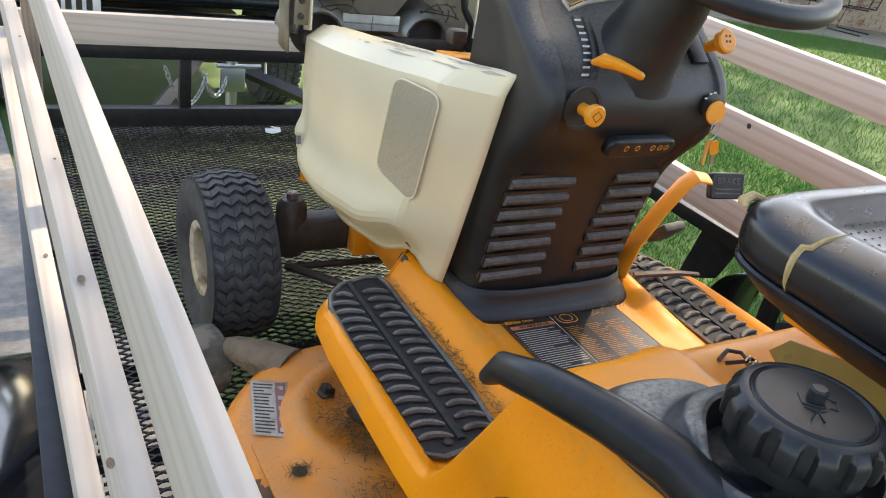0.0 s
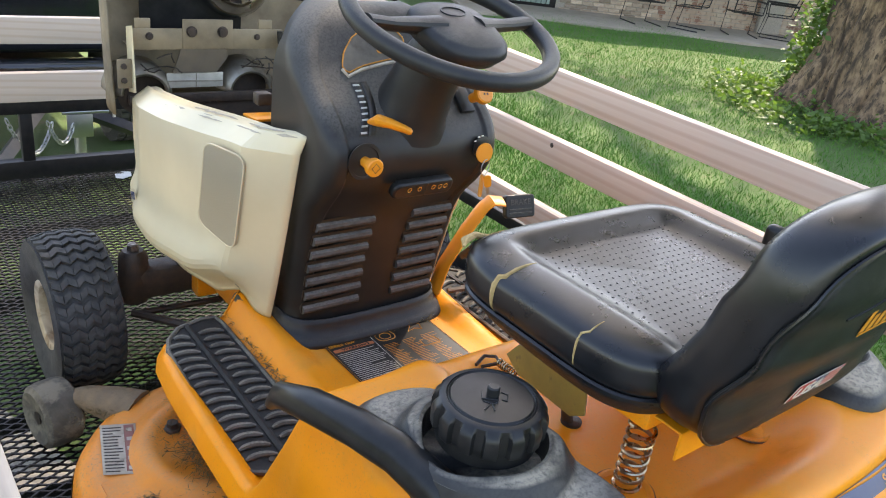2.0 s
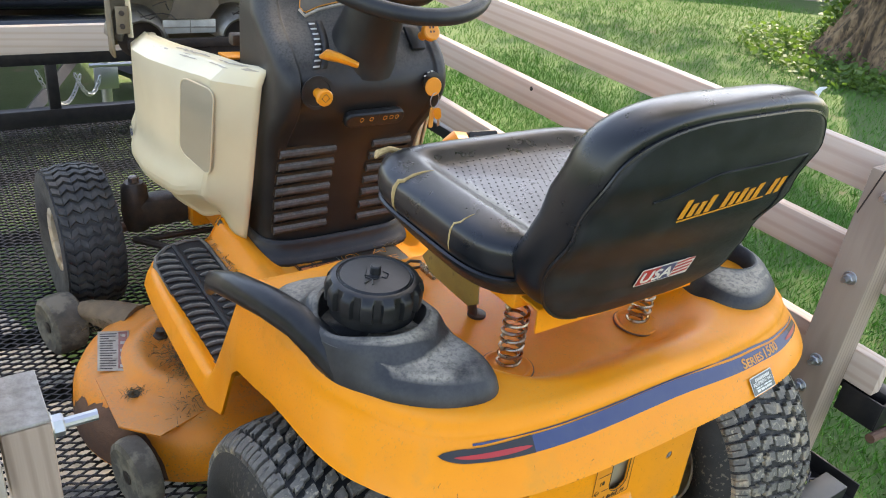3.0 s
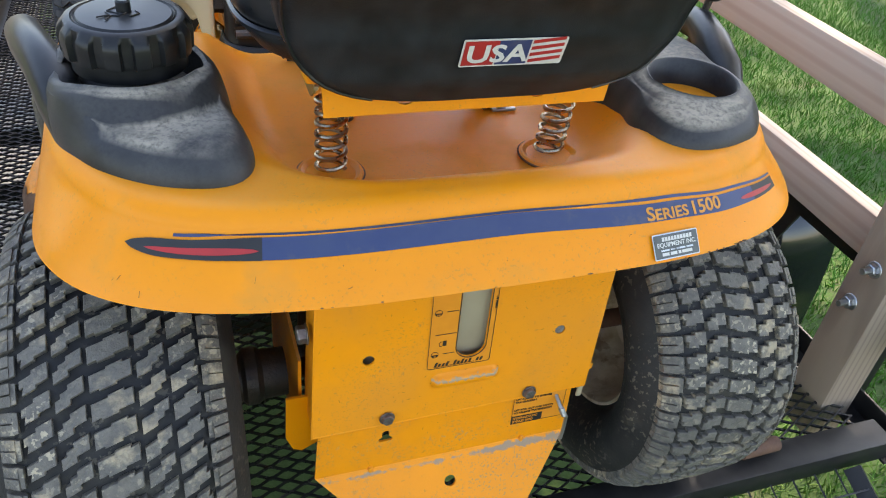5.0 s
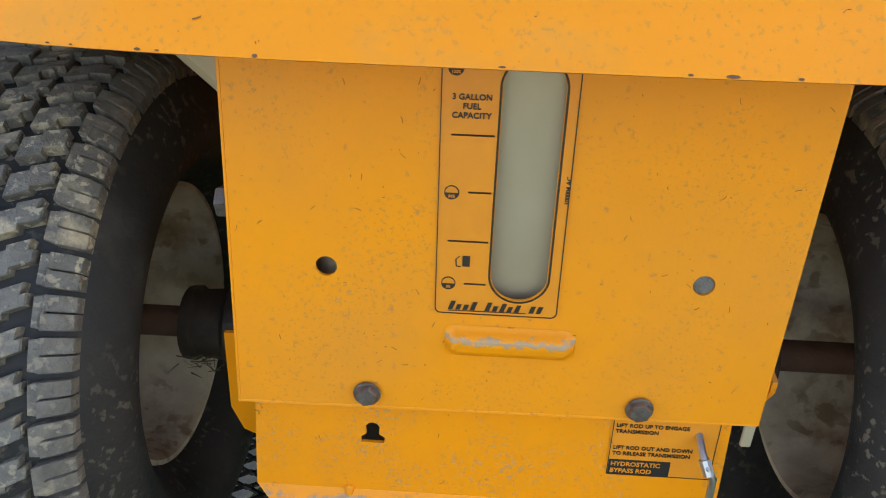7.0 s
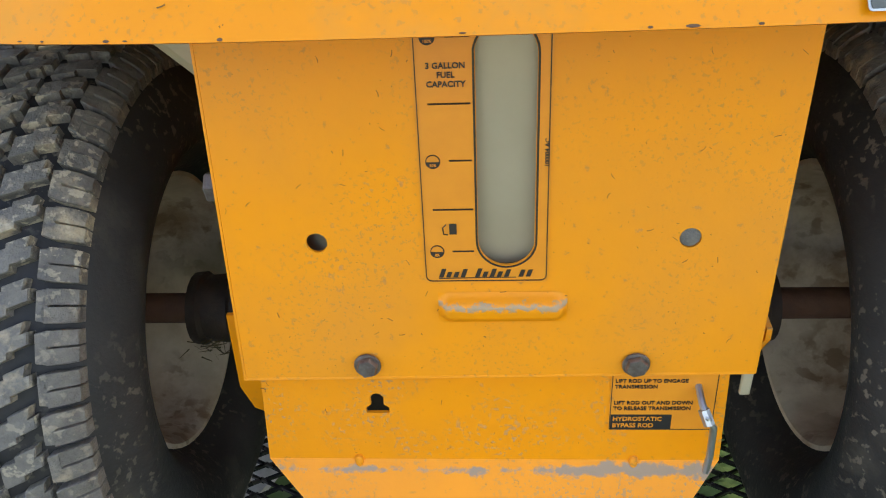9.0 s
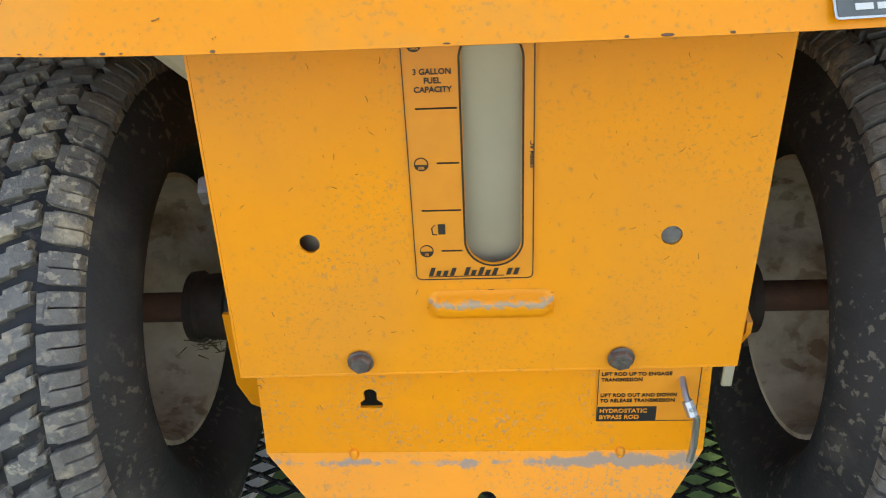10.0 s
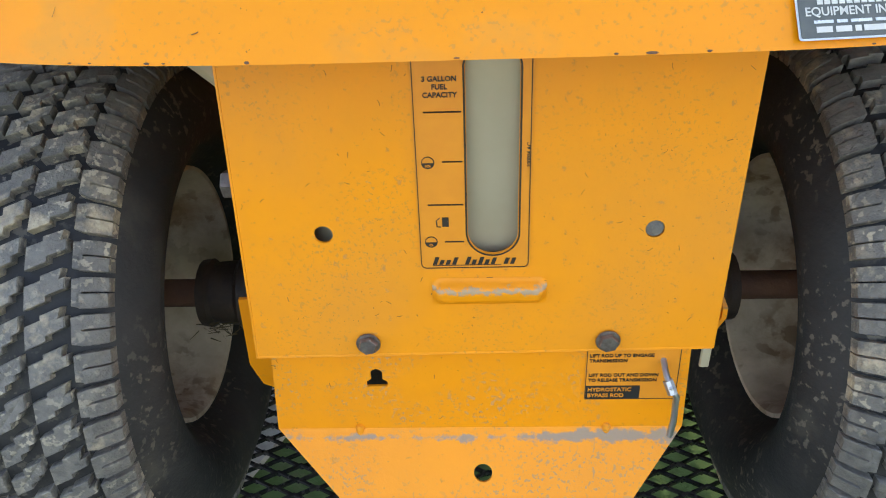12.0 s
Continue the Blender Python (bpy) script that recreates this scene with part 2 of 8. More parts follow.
YEL = (0.83, 0.264, 0.003)
M = dict(
    yellow=mat("yellow_paint", YEL, 0.37, col2=(0.79, 0.248, 0.004), scale=11, dirt=(0.72, 0.26, 0.025), dirt_scale=8, dirt_level=0.56, sharp=0.12, bump=0.03, bump_scale=90, rough_var=0.06, spec=0.28),
    yellow_clean=mat("yellow_sheet_paint", (0.88, 0.285, 0.004), 0.46, col2=(0.75, 0.262, 0.022), scale=6, amount=0.55, dirt=(0.60, 0.23, 0.045), dirt_scale=130, dirt_level=0.62, sharp=0.06, bump=0.03, bump_scale=300, rough_var=0.05, spec=0.3),
    yellow_worn=mat("yellow_paint_worn_to_rust", (0.84, 0.265, 0.006), 0.42, col2=(0.72, 0.225, 0.016), scale=9, dirt=(0.16, 0.072, 0.038), dirt_scale=5.0, dirt_level=0.67, sharp=0.03, bump=0.12, bump_scale=120),
    rust=mat("rust", (0.095, 0.043, 0.025), 0.8, col2=(0.15, 0.075, 0.043), scale=40, bump=0.3, bump_scale=180),
    knob=mat("orange_plastic", (0.75, 0.27, 0.015), 0.38, col2=(0.70, 0.24, 0.015), scale=40, rough_var=0.05),
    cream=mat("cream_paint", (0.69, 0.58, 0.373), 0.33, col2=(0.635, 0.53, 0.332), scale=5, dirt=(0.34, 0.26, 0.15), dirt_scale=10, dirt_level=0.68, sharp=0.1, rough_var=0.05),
    # Cream darkened to carry the shade inside the hood and vent holes.
    cream_shaded=mat("shaded_cream_paint", (0.255, 0.195, 0.115), 0.6, col2=(0.15, 0.112, 0.066), scale=12, bump=0.1),
    black=mat("black_plastic", (0.016, 0.0165, 0.0175), 0.42, col2=(0.026, 0.025, 0.024), scale=22, dirt=(0.10, 0.09, 0.078), dirt_scale=9, dirt_level=0.60, sharp=0.25, bump=0.1, bump_scale=900, spec=0.32),
    dash=mat("dash_plastic", (0.0105, 0.0102, 0.0099), 0.45, col2=(0.019, 0.0178, 0.0165), scale=12, dirt=(0.05, 0.043, 0.036), dirt_scale=5, dirt_level=0.60, sharp=0.4, bump=0.04, bump_scale=1200, spec=0.38),
    gloss_black=mat("gloss_black_plastic", (0.007, 0.0075, 0.008), 0.34, col2=(0.02, 0.02, 0.02), scale=30, dirt=(0.07, 0.065, 0.055), dirt_scale=22, dirt_level=0.68, sharp=0.2, spec=0.32),
    dusty=mat("dusty_grey_plastic", (0.16, 0.145, 0.12), 0.8, col2=(0.09, 0.085, 0.075), scale=140, dirt=(0.28, 0.24, 0.18), dirt_scale=60, dirt_level=0.58, sharp=0.1, bump=0.4, bump_scale=400),
    pad=mat("worn_rubber_pad", (0.042, 0.039, 0.035), 0.55, col2=(0.085, 0.077, 0.066), scale=35, dirt=(0.24, 0.19, 0.12), dirt_scale=45, dirt_level=0.62, sharp=0.12, bump=0.25, bump_scale=300, spec=0.32),
    # Pad rubber darkened so that shade is painted between the ribs.
    pad_base=mat("rib_gap_dark_rubber", (0.020, 0.019, 0.018), 0.7, col2=(0.034, 0.031, 0.028), scale=35, dirt=(0.10, 0.08, 0.055), dirt_scale=40, dirt_level=0.64, sharp=0.12, bump=0.25, bump_scale=300, spec=0.32),
    louver=mat("dusty_louver", (0.085, 0.076, 0.067), 0.7, col2=(0.055, 0.049, 0.044), scale=60, bump=0.2, bump_scale=300, spec=0.32),
    rubber=mat("tyre_rubber", (0.064, 0.060, 0.054), 0.54, col2=(0.178, 0.160, 0.132), scale=85, amount=0.9, dirt=(0.40, 0.32, 0.21), dirt_scale=17, dirt_level=0.545, sharp=0.12, bump=0.7, bump_scale=160, spec=0.32),
    # Dark sidewall rubber; on the carcass it also puts shade into the grooves.
    rubber_side=mat("tyre_sidewall_and_grooves", (0.016, 0.0157, 0.0148), 0.62, col2=(0.027, 0.0255, 0.023), scale=25, dirt=(0.078, 0.069, 0.05), dirt_scale=11, dirt_level=0.57, sharp=0.22, bump=0.2, bump_scale=200, spec=0.32),
    rubber_clean=mat("front_tyre_rubber", (0.030, 0.030, 0.030), 0.7, col2=(0.068, 0.067, 0.065), scale=30, dirt=(0.12, 0.11, 0.09), dirt_scale=24, dirt_level=0.68, sharp=0.2, bump=0.25, bump_scale=350, spec=0.32),
    rim=mat("cream_wheel_rim", (0.66, 0.57, 0.42), 0.5, col2=(0.44, 0.345, 0.225), scale=16, dirt=(0.24, 0.145, 0.075), dirt_scale=9, dirt_level=0.50, sharp=0.2, bump=0.1),
    vinyl=mat("black_vinyl", (0.0048, 0.0054, 0.0068), 0.29, col2=(0.009, 0.010, 0.012), scale=25, bump=0.04, bump_scale=600, rough_var=0.03, spec=0.45),
    shell=mat("seat_shell", (0.006, 0.007, 0.008), 0.45, col2=(0.018, 0.020, 0.022), scale=30, bump=0.2, bump_scale=700, dirt=(0.03, 0.028, 0.024), dirt_scale=12, dirt_level=0.62, sharp=0.2, spec=0.32),
    foam=mat("torn_foam", (0.42, 0.30, 0.13), 0.9, col2=(0.30, 0.20, 0.08), scale=90, bump=0.4),
    spring=mat("plated_spring_steel", (0.42, 0.33, 0.22), 0.28, 1.0, col2=(0.30, 0.22, 0.14), scale=60),
    zinc=mat("galvanised_steel", (0.40, 0.41, 0.42), 0.42, 1.0, col2=(0.42, 0.43, 0.44), scale=80),
    bolt=mat("dirty_bolt_steel", (0.24, 0.21, 0.19), 0.5, 0.8, col2=(0.13, 0.10, 0.085), scale=120, bump=0.2),
    dark_metal=mat("greasy_dark_metal", (0.035, 0.027, 0.022), 0.55, 0.3, col2=(0.075, 0.05, 0.035), scale=40, bump=0.3, bump_scale=150),
    steel=mat("black_painted_steel", (0.008, 0.008, 0.009), 0.42, col2=(0.022, 0.02, 0.019), scale=25, dirt=(0.09, 0.07, 0.055), dirt_scale=20, dirt_level=0.68, sharp=0.15, spec=0.32),
    mesh=mat("black_expanded_steel", (0.022, 0.022, 0.024), 0.24, 0.45, col2=(0.045, 0.038, 0.034), scale=40),
    tank=mat("milky_fuel_tank", (0.39, 0.33, 0.215), 0.34, col2=(0.34, 0.285, 0.18), scale=9, dirt=(0.34, 0.29, 0.18), dirt_scale=9, dirt_level=0.55, sharp=0.4),
    blue=mat("blue_decal", (0.017, 0.033, 0.105), 0.42, col2=(0.028, 0.045, 0.11), scale=30, dirt=(0.13, 0.11, 0.09), dirt_scale=22, dirt_level=0.56, sharp=0.35),
    faded_red=mat("faded_red_print", (0.27, 0.085, 0.07), 0.6, col2=(0.22, 0.11, 0.09), scale=60, dirt=(0.30, 0.24, 0.17), dirt_scale=40, dirt_level=0.6),
    red=mat("red_decal", (0.42, 0.022, 0.018), 0.45, col2=(0.34, 0.02, 0.02), scale=20),
    decal_black=mat("black_decal", (0.012, 0.0115, 0.011), 0.5, col2=(0.020, 0.018, 0.016), scale=30, dirt=(0.10, 0.085, 0.06), dirt_scale=25, dirt_level=0.62, sharp=0.2),
    # Black print and cracks; also the painted dark of slots and holes.
    ink=mat("black_print_and_gaps", (0.03, 0.02, 0.012), 0.5, scale=60),
    white_ink=mat("white_print", (0.62, 0.60, 0.54), 0.5, col2=(0.5, 0.48, 0.42), scale=60),
    yellow_ink=mat("yellow_print", (0.66, 0.255, 0.018), 0.45, col2=(0.54, 0.21, 0.02), scale=50),
    plate_dark=mat("dark_green_plate", (0.060, 0.068, 0.058), 0.4, col2=(0.095, 0.10, 0.085), scale=60),
    orange_ink=mat("orange_print", (0.62, 0.20, 0.08), 0.45, scale=50),
    orange_label=mat("orange_label", (0.78, 0.27, 0.02), 0.36, col2=(0.72, 0.24, 0.02), scale=40, dirt=(0.40, 0.20, 0.07), dirt_scale=90, dirt_level=0.66, sharp=0.08),
    gauge=mat("dusty_gauge_window", (0.085, 0.070, 0.052), 0.5, col2=(0.14, 0.12, 0.09), scale=25, dirt=(0.05, 0.042, 0.034), dirt_scale=14, dirt_level=0.55, sharp=0.2),
    vent=mat("drilled_cream_screen", (0.53, 0.445, 0.30), 0.6, col2=(0.36, 0.30, 0.20), scale=420, amount=0.8, bump=0.5, bump_scale=420),
    silver=mat("silver_label", (0.58, 0.60, 0.58), 0.35, 0.4, scale=30),
    paper=mat("worn_paper_label", (0.50, 0.45, 0.37), 0.7, col2=(0.33, 0.28, 0.22), scale=30, dirt=(0.12, 0.10, 0.08), dirt_scale=30, dirt_level=0.6, sharp=0.1),
    scuff=mat("scuffed_grey_primer", (0.31, 0.25, 0.18), 0.6, col2=(0.46, 0.39, 0.29), scale=200, amount=1.0),
    bits=mat("dark_dry_bits", (0.26, 0.115, 0.02), 0.9, col2=(0.07, 0.04, 0.018), scale=300),
    olive=mat("olive_plate", (0.27, 0.20, 0.045), 0.5, col2=(0.20, 0.15, 0.04), scale=20, dirt=(0.12, 0.09, 0.05), dirt_scale=30, dirt_level=0.6),
    caked=mat("dust_caked_plastic", (0.13, 0.115, 0.09), 0.85, col2=(0.075, 0.068, 0.055), scale=30, amount=0.6, dirt=(0.21, 0.185, 0.14), dirt_scale=16, dirt_level=0.5, bump=0.4, bump_scale=120, spec=0.3),
    caked_tan=mat("clay_caked_bracket", (0.24, 0.165, 0.095), 0.9, col2=(0.15, 0.115, 0.075), scale=40, amount=0.7, dirt=(0.10, 0.085, 0.05), dirt_scale=30, dirt_level=0.58, bump=0.5, bump_scale=140),
    # Darkest, brownest step of the cream, used on the bracket's tongue.
    dark_cream=mat("dark_cream_sheet", (0.13, 0.095, 0.058), 0.65, col2=(0.10, 0.078, 0.052), scale=22, amount=0.6, bump=0.15, bump_scale=60),
    shield=mat("pale_heat_shield", (0.55, 0.53, 0.46), 0.45, 0.3, col2=(0.40, 0.37, 0.30), scale=30, amount=0.6),
    lamp_shell=mat("dull_lamp_metal", (0.36, 0.33, 0.27), 0.38, 0.7, col2=(0.22, 0.19, 0.15), scale=30),
    cut_grass=mat("dry_grass_clippings", (0.16, 0.12, 0.06), 0.95, col2=(0.09, 0.075, 0.04), scale=150, bump=0.6, bump_scale=250),
    pine=wood("pale_sawn_pine", (0.55, 0.43, 0.345), (0.36, 0.225, 0.16), ring=17),
    pine_pale=wood("weathered_pale_pine", (0.39, 0.338, 0.280), (0.29, 0.229, 0.175), ring=17),
    pine_x=wood("pale_sawn_pine_cross", (0.58, 0.48, 0.39), (0.42, 0.30, 0.21), axis=0, ring=17),
    grey_wood=wood("weathered_post_wood", (0.33, 0.245, 0.18), (0.15, 0.10, 0.07), axis=2, rough=0.85, ring=30),
    knot=mat("dark_wood_knot", (0.085, 0.050, 0.030), 0.8, col2=(0.16, 0.10, 0.062), scale=200, bump=0.3),
    end_grain=mat("weathered_end_grain", (0.34, 0.31, 0.27), 0.9, col2=(0.2, 0.18, 0.155), scale=60, bump=0.5, bump_scale=120),
    chrome=mat("headlight_reflector", (0.75, 0.75, 0.74), 0.12, 1.0, scale=20),
    truck=mat("black_truck_paint", (0.008, 0.009, 0.011), 0.15, col2=(0.010, 0.011, 0.014), scale=5, coat=0.5),
    white_plastic=mat("white_plastic", (0.62, 0.62, 0.60), 0.5, scale=20),
)


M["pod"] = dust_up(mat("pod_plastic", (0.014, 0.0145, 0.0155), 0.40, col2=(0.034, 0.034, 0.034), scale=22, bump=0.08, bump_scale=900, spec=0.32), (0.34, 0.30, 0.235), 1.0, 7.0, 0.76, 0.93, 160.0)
M["yellow_bend"] = mat("yellow_paint_rubbed_at_the_bend", (0.88, 0.285, 0.004), 0.46, col2=(0.76, 0.25, 0.012), scale=7, amount=0.6, dirt=(0.62, 0.23, 0.035), dirt_scale=120, dirt_level=0.63, sharp=0.05, bump=0.04, bump_scale=300, rough_var=0.05, spec=0.3)
wear_band(M["yellow_bend"], (0.27, 0.215, 0.155), 0.203, 0.226, 55.0, 0.73)
M["yellow_rib"] = wear_band(mat("yellow_paint_rubbed_rib", (0.88, 0.285, 0.004), 0.46, col2=(0.75, 0.25, 0.012), scale=7, bump=0.03, bump_scale=300, spec=0.3), (0.36, 0.275, 0.17), 0.3725, 0.3850, 170.0, 0.66)
speckle(M["yellow_clean"], (0.40, 0.20, 0.06), 330.0, 0.585, 11.0, 0.5)
speckle(M["yellow_bend"], (0.33, 0.22, 0.11), 280.0, 0.57, 14.0, 0.7)
speckle(M["yellow"], (0.42, 0.20, 0.06), 260.0, 0.60, 9.0, 0.4)
dust_up(M["yellow"], (0.68, 0.36, 0.10), 0.22, 6.0, 0.86, 0.985)
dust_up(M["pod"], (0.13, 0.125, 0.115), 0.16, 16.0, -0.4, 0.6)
dust_up(M["black"], (0.17, 0.155, 0.13), 0.5, 10.0, 0.70, 0.97)
dust_up(M["yellow_worn"], (0.40, 0.27, 0.14), 0.42, 6.0, 0.75, 0.98)
dust_up(M["pad"], (0.27, 0.24, 0.19), 0.7, 14.0, 0.45, 0.95)
dust_up(M["louver"], (0.26, 0.235, 0.205), 0.5, 18.0, 0.1, 0.8)
dust_up(M["dash"], (0.17, 0.155, 0.135), 0.65, 8.0, 0.35, 0.9)
speckle(M["rubber"], (0.46, 0.39, 0.27), 150.0, 0.56, 9.0, 0.8)
speckle(M["rubber_side"], (0.16, 0.135, 0.10), 120.0, 0.58, 8.0, 0.7)
speckle(M["yellow_worn"], (0.30, 0.19, 0.09), 190.0, 0.57, 7.0, 0.75)
speckle(M["rim"], (0.22, 0.14, 0.075), 45.0, 0.55, 9.0, 0.9)
dust_up(M["rubber"], (0.22, 0.20, 0.165), 0.25, 12.0, 0.1, 0.8)


# ---- building helpers ----
def mesh_from(name, verts, faces, smooth=True):
    me = bpy.data.meshes.new(name)
    me.from_pydata([tuple(map(float, v)) for v in verts], [], [tuple(map(int, f)) for f in faces])
    me.validate()
    me.update()
    if smooth:
        me.shade_smooth()
    return me


def link(name, me, material, parent=None, label="", solid=0.0, bevel=0.0, seg=2, sharp=35):
    ob = new(name, me)
    if material is not None and not me.materials:
        me.materials.append(material)
    if solid:
        s = ob.modifiers.new("thickness", "SOLIDIFY")
        s.thickness, s.offset = solid, -1.0
    if bevel:
        b = ob.modifiers.new("worn_edges", "BEVEL")
        b.width, b.segments, b.limit_method, b.angle_limit = bevel, seg, "ANGLE", radians(40)
    if sharp:
        if sharp < 0:
            me.shade_flat()
        else:
            me.shade_smooth()
            me.set_sharp_from_angle(angle=radians(sharp))
    if parent is not None:
        ob.parent = parent
        ob.matrix_parent_inverse = base_of(parent).inverted()
    if label:
        ob["label"] = label
    return ob


def base_of(ob):
    m = Matrix.Identity(4)
    while ob is not None:
        m = ob.matrix_parent_inverse @ ob.matrix_basis @ m if ob.parent else ob.matrix_basis @ m
        ob = ob.parent
    return m


def thing(name, at, label, category, group="", kind=""):
    e = new(name)
    e.location = at
    e.empty_display_size = 0.05
    bpy.context.view_layer.update()
    return tagged(e, label, category, group, kind)


def part(name, bm, material, parent, label="", **kw):
    me = bpy.data.meshes.new(name)
    bm.normal_update()
    bm.to_mesh(me)
    bm.free()
    return link(name, me, material, parent, label, **kw)


def surf(name, pts, material, parent, label="", closed_u=False, closed_v=False, solid=0.0, flip=False, sharp=60):
    """A sheet from a grid of points, (nu, nv, 3)."""
    pts = np.asarray(pts, float)
    nu, nv = pts.shape[:2]
    faces = []
    for i in range(nu if closed_u else nu - 1):
        for j in range(nv if closed_v else nv - 1):
            a, b, c, d = i * nv + j, ((i + 1) % nu) * nv + j, ((i + 1) % nu) * nv + (j + 1) % nv, i * nv + (j + 1) % nv
            faces.append((a, d, c, b) if flip else (a, b, c, d))
    return link(name, mesh_from(name, pts.reshape(-1, 3), faces), material, parent, label, solid=solid, sharp=sharp)


def add_box(bm, c, s, m=None, bev=0.0, seg=2):
    r = bmesh.ops.create_cube(bm, size=1.0)
    vs = r["verts"]
    bmesh.ops.scale(bm, vec=s, verts=vs)
    if bev:
        es = list({e for v in vs for e in v.link_edges})
        out = bmesh.ops.bevel(bm, geom=es, offset=bev, segments=seg, affect="EDGES", profile=0.5)
        vs = list({v for f in out["faces"] for v in f.verts} | {v for v in vs if v.is_valid})
    if m is not None:
        bmesh.ops.transform(bm, matrix=m, verts=vs)
    bmesh.ops.translate(bm, vec=c, verts=vs)
    return vs


def box(c, s, m=None, bev=0.003, seg=2):
    bm = bmesh.new()
    add_box(bm, c, s, m, bev, seg)
    return bm


def add_lathe(bm, profile, n, m, cap0=True, cap1=True):
    """Turns (radius, height) pairs round the z axis of m."""
    rings = []
    for r, z in profile:
        rings.append([bm.verts.new(m @ Vector((r * math.cos(2 * math.pi * k / n), r * math.sin(2 * math.pi * k / n), z))) for k in range(n)])
    for a, b in zip(rings, rings[1:]):
        for k in range(n):
            bm.faces.new((a[k], a[(k + 1) % n], b[(k + 1) % n], b[k]))
    if cap0:
        bm.faces.new(rings[0][::-1])
    if cap1:
        bm.faces.new(rings[-1])
    return bm


def lathe(profile, n, m, cap0=True, cap1=True):
    return add_lathe(bmesh.new(), profile, n, m, cap0, cap1)


def along(p, d):
    """A pose at p whose z axis points along d."""
    return Matrix.Translation(p) @ Vector(d).to_track_quat("Z", "Y").to_matrix().to_4x4()


def add_tube(bm, pts, r, n=10, closed=False, flat=1.0):
    pts = [Vector(p) for p in pts]
    rings, up = [], Vector((0.13, 0.21, 0.97)).normalized()
    for i, p in enumerate(pts):
        a, b = pts[i - 1] if (i or closed) else p, pts[(i + 1) % len(pts)] if (i + 1 < len(pts) or closed) else p
        d = (b - a).normalized()
        x = (up - d * up.dot(d)).normalized()
        y = d.cross(x)
        up = x
        rr = r[i] if isinstance(r, (list, tuple)) else r
        rings.append([bm.verts.new(p + x * rr * flat * math.cos(2 * math.pi * k / n) + y * rr * math.sin(2 * math.pi * k / n)) for k in range(n)])
    last = len(rings) if closed else len(rings) - 1
    for i in range(last):
        a, b = rings[i], rings[(i + 1) % len(rings)]
        for k in range(n):
            bm.faces.new((a[k], a[(k + 1) % n], b[(k + 1) % n], b[k]))
    if not closed:
        bm.faces.new(rings[0][::-1])
        bm.faces.new(rings[-1])
    return bm


def tube(pts, r, n=10, closed=False, flat=1.0):
    return add_tube(bmesh.new(), pts, r, n, closed, flat)


def prism(poly, m, h):
    """A flat outline (x, y) in the plane of m, made h thick."""
    bm = bmesh.new()
    f = bm.faces.new([bm.verts.new(m @ Vector((x, y, 0))) for x, y in poly])
    r = bmesh.ops.extrude_face_region(bm, geom=[f])
    nrm = (m.to_3x3() @ Vector((0, 0, 1))).normalized()
    bmesh.ops.translate(bm, vec=nrm * h, verts=[v for v in r["geom"] if isinstance(v, bmesh.types.BMVert)])
    bmesh.ops.recalc_face_normals(bm, faces=bm.faces)
    return bm


def rounded(w, h, r, n=5):
    out = []
    for cx, cy, a0 in ((w / 2 - r, h / 2 - r, 0), (-w / 2 + r, h / 2 - r, 90), (-w / 2 + r, -h / 2 + r, 180), (w / 2 - r, -h / 2 + r, 270)):
        for k in range(n + 1):
            a = radians(a0 + 90 * k / n)
            out.append((cx + r * math.cos(a), cy + r * math.sin(a)))
    return out


def text_part(words, m, size, material, parent, name="lettering", label="", align="LEFT", shear=0.0, width=None, bold=0.0, h=0.0004):
    """Raised or printed letters with the built-in font, turned into a mesh."""
    cu = bpy.data.curves.new(name, "FONT")
    cu.body, cu.size, cu.align_x, cu.shear, cu.extrude, cu.offset, cu.resolution_u = words, size, align, shear, h, bold * size, 3
    tmp = bpy.data.objects.new("lettering_source", cu)
    scene.collection.objects.link(tmp)
    bpy.context.view_layer.update()
    me = bpy.data.meshes.new_from_object(tmp.evaluated_get(bpy.context.evaluated_depsgraph_get()))
    bpy.data.objects.remove(tmp)
    if width:
        xs = [v.co.x for v in me.vertices]
        k = width / (max(xs) - min(xs))
        me.transform(Matrix.Diagonal((k, 1, 1, 1)))
    me.transform(m)
    me.materials.clear()
    return link(name, me, material, parent, label, sharp=0)


def ss(x):
    x = min(1.0, max(0.0, x))
    return x * x * (3 - 2 * x)


def lerp(a, b, t):
    return a + (b - a) * t


def curve_at(knots, t):
    """A smooth value through (t, v) pairs."""
    if t <= knots[0][0]:
        return knots[0][1]
    for (a, va), (b, vb) in zip(knots, knots[1:]):
        if t <= b:
            return lerp(va, vb, ss((t - a) / (b - a)))
    return knots[-1][1]


def line_at(knots, t):
    return float(np.interp(t, [k[0] for k in knots], [k[1] for k in knots]))


# ---- ground, drive, house line ----
GROUND = -0.52


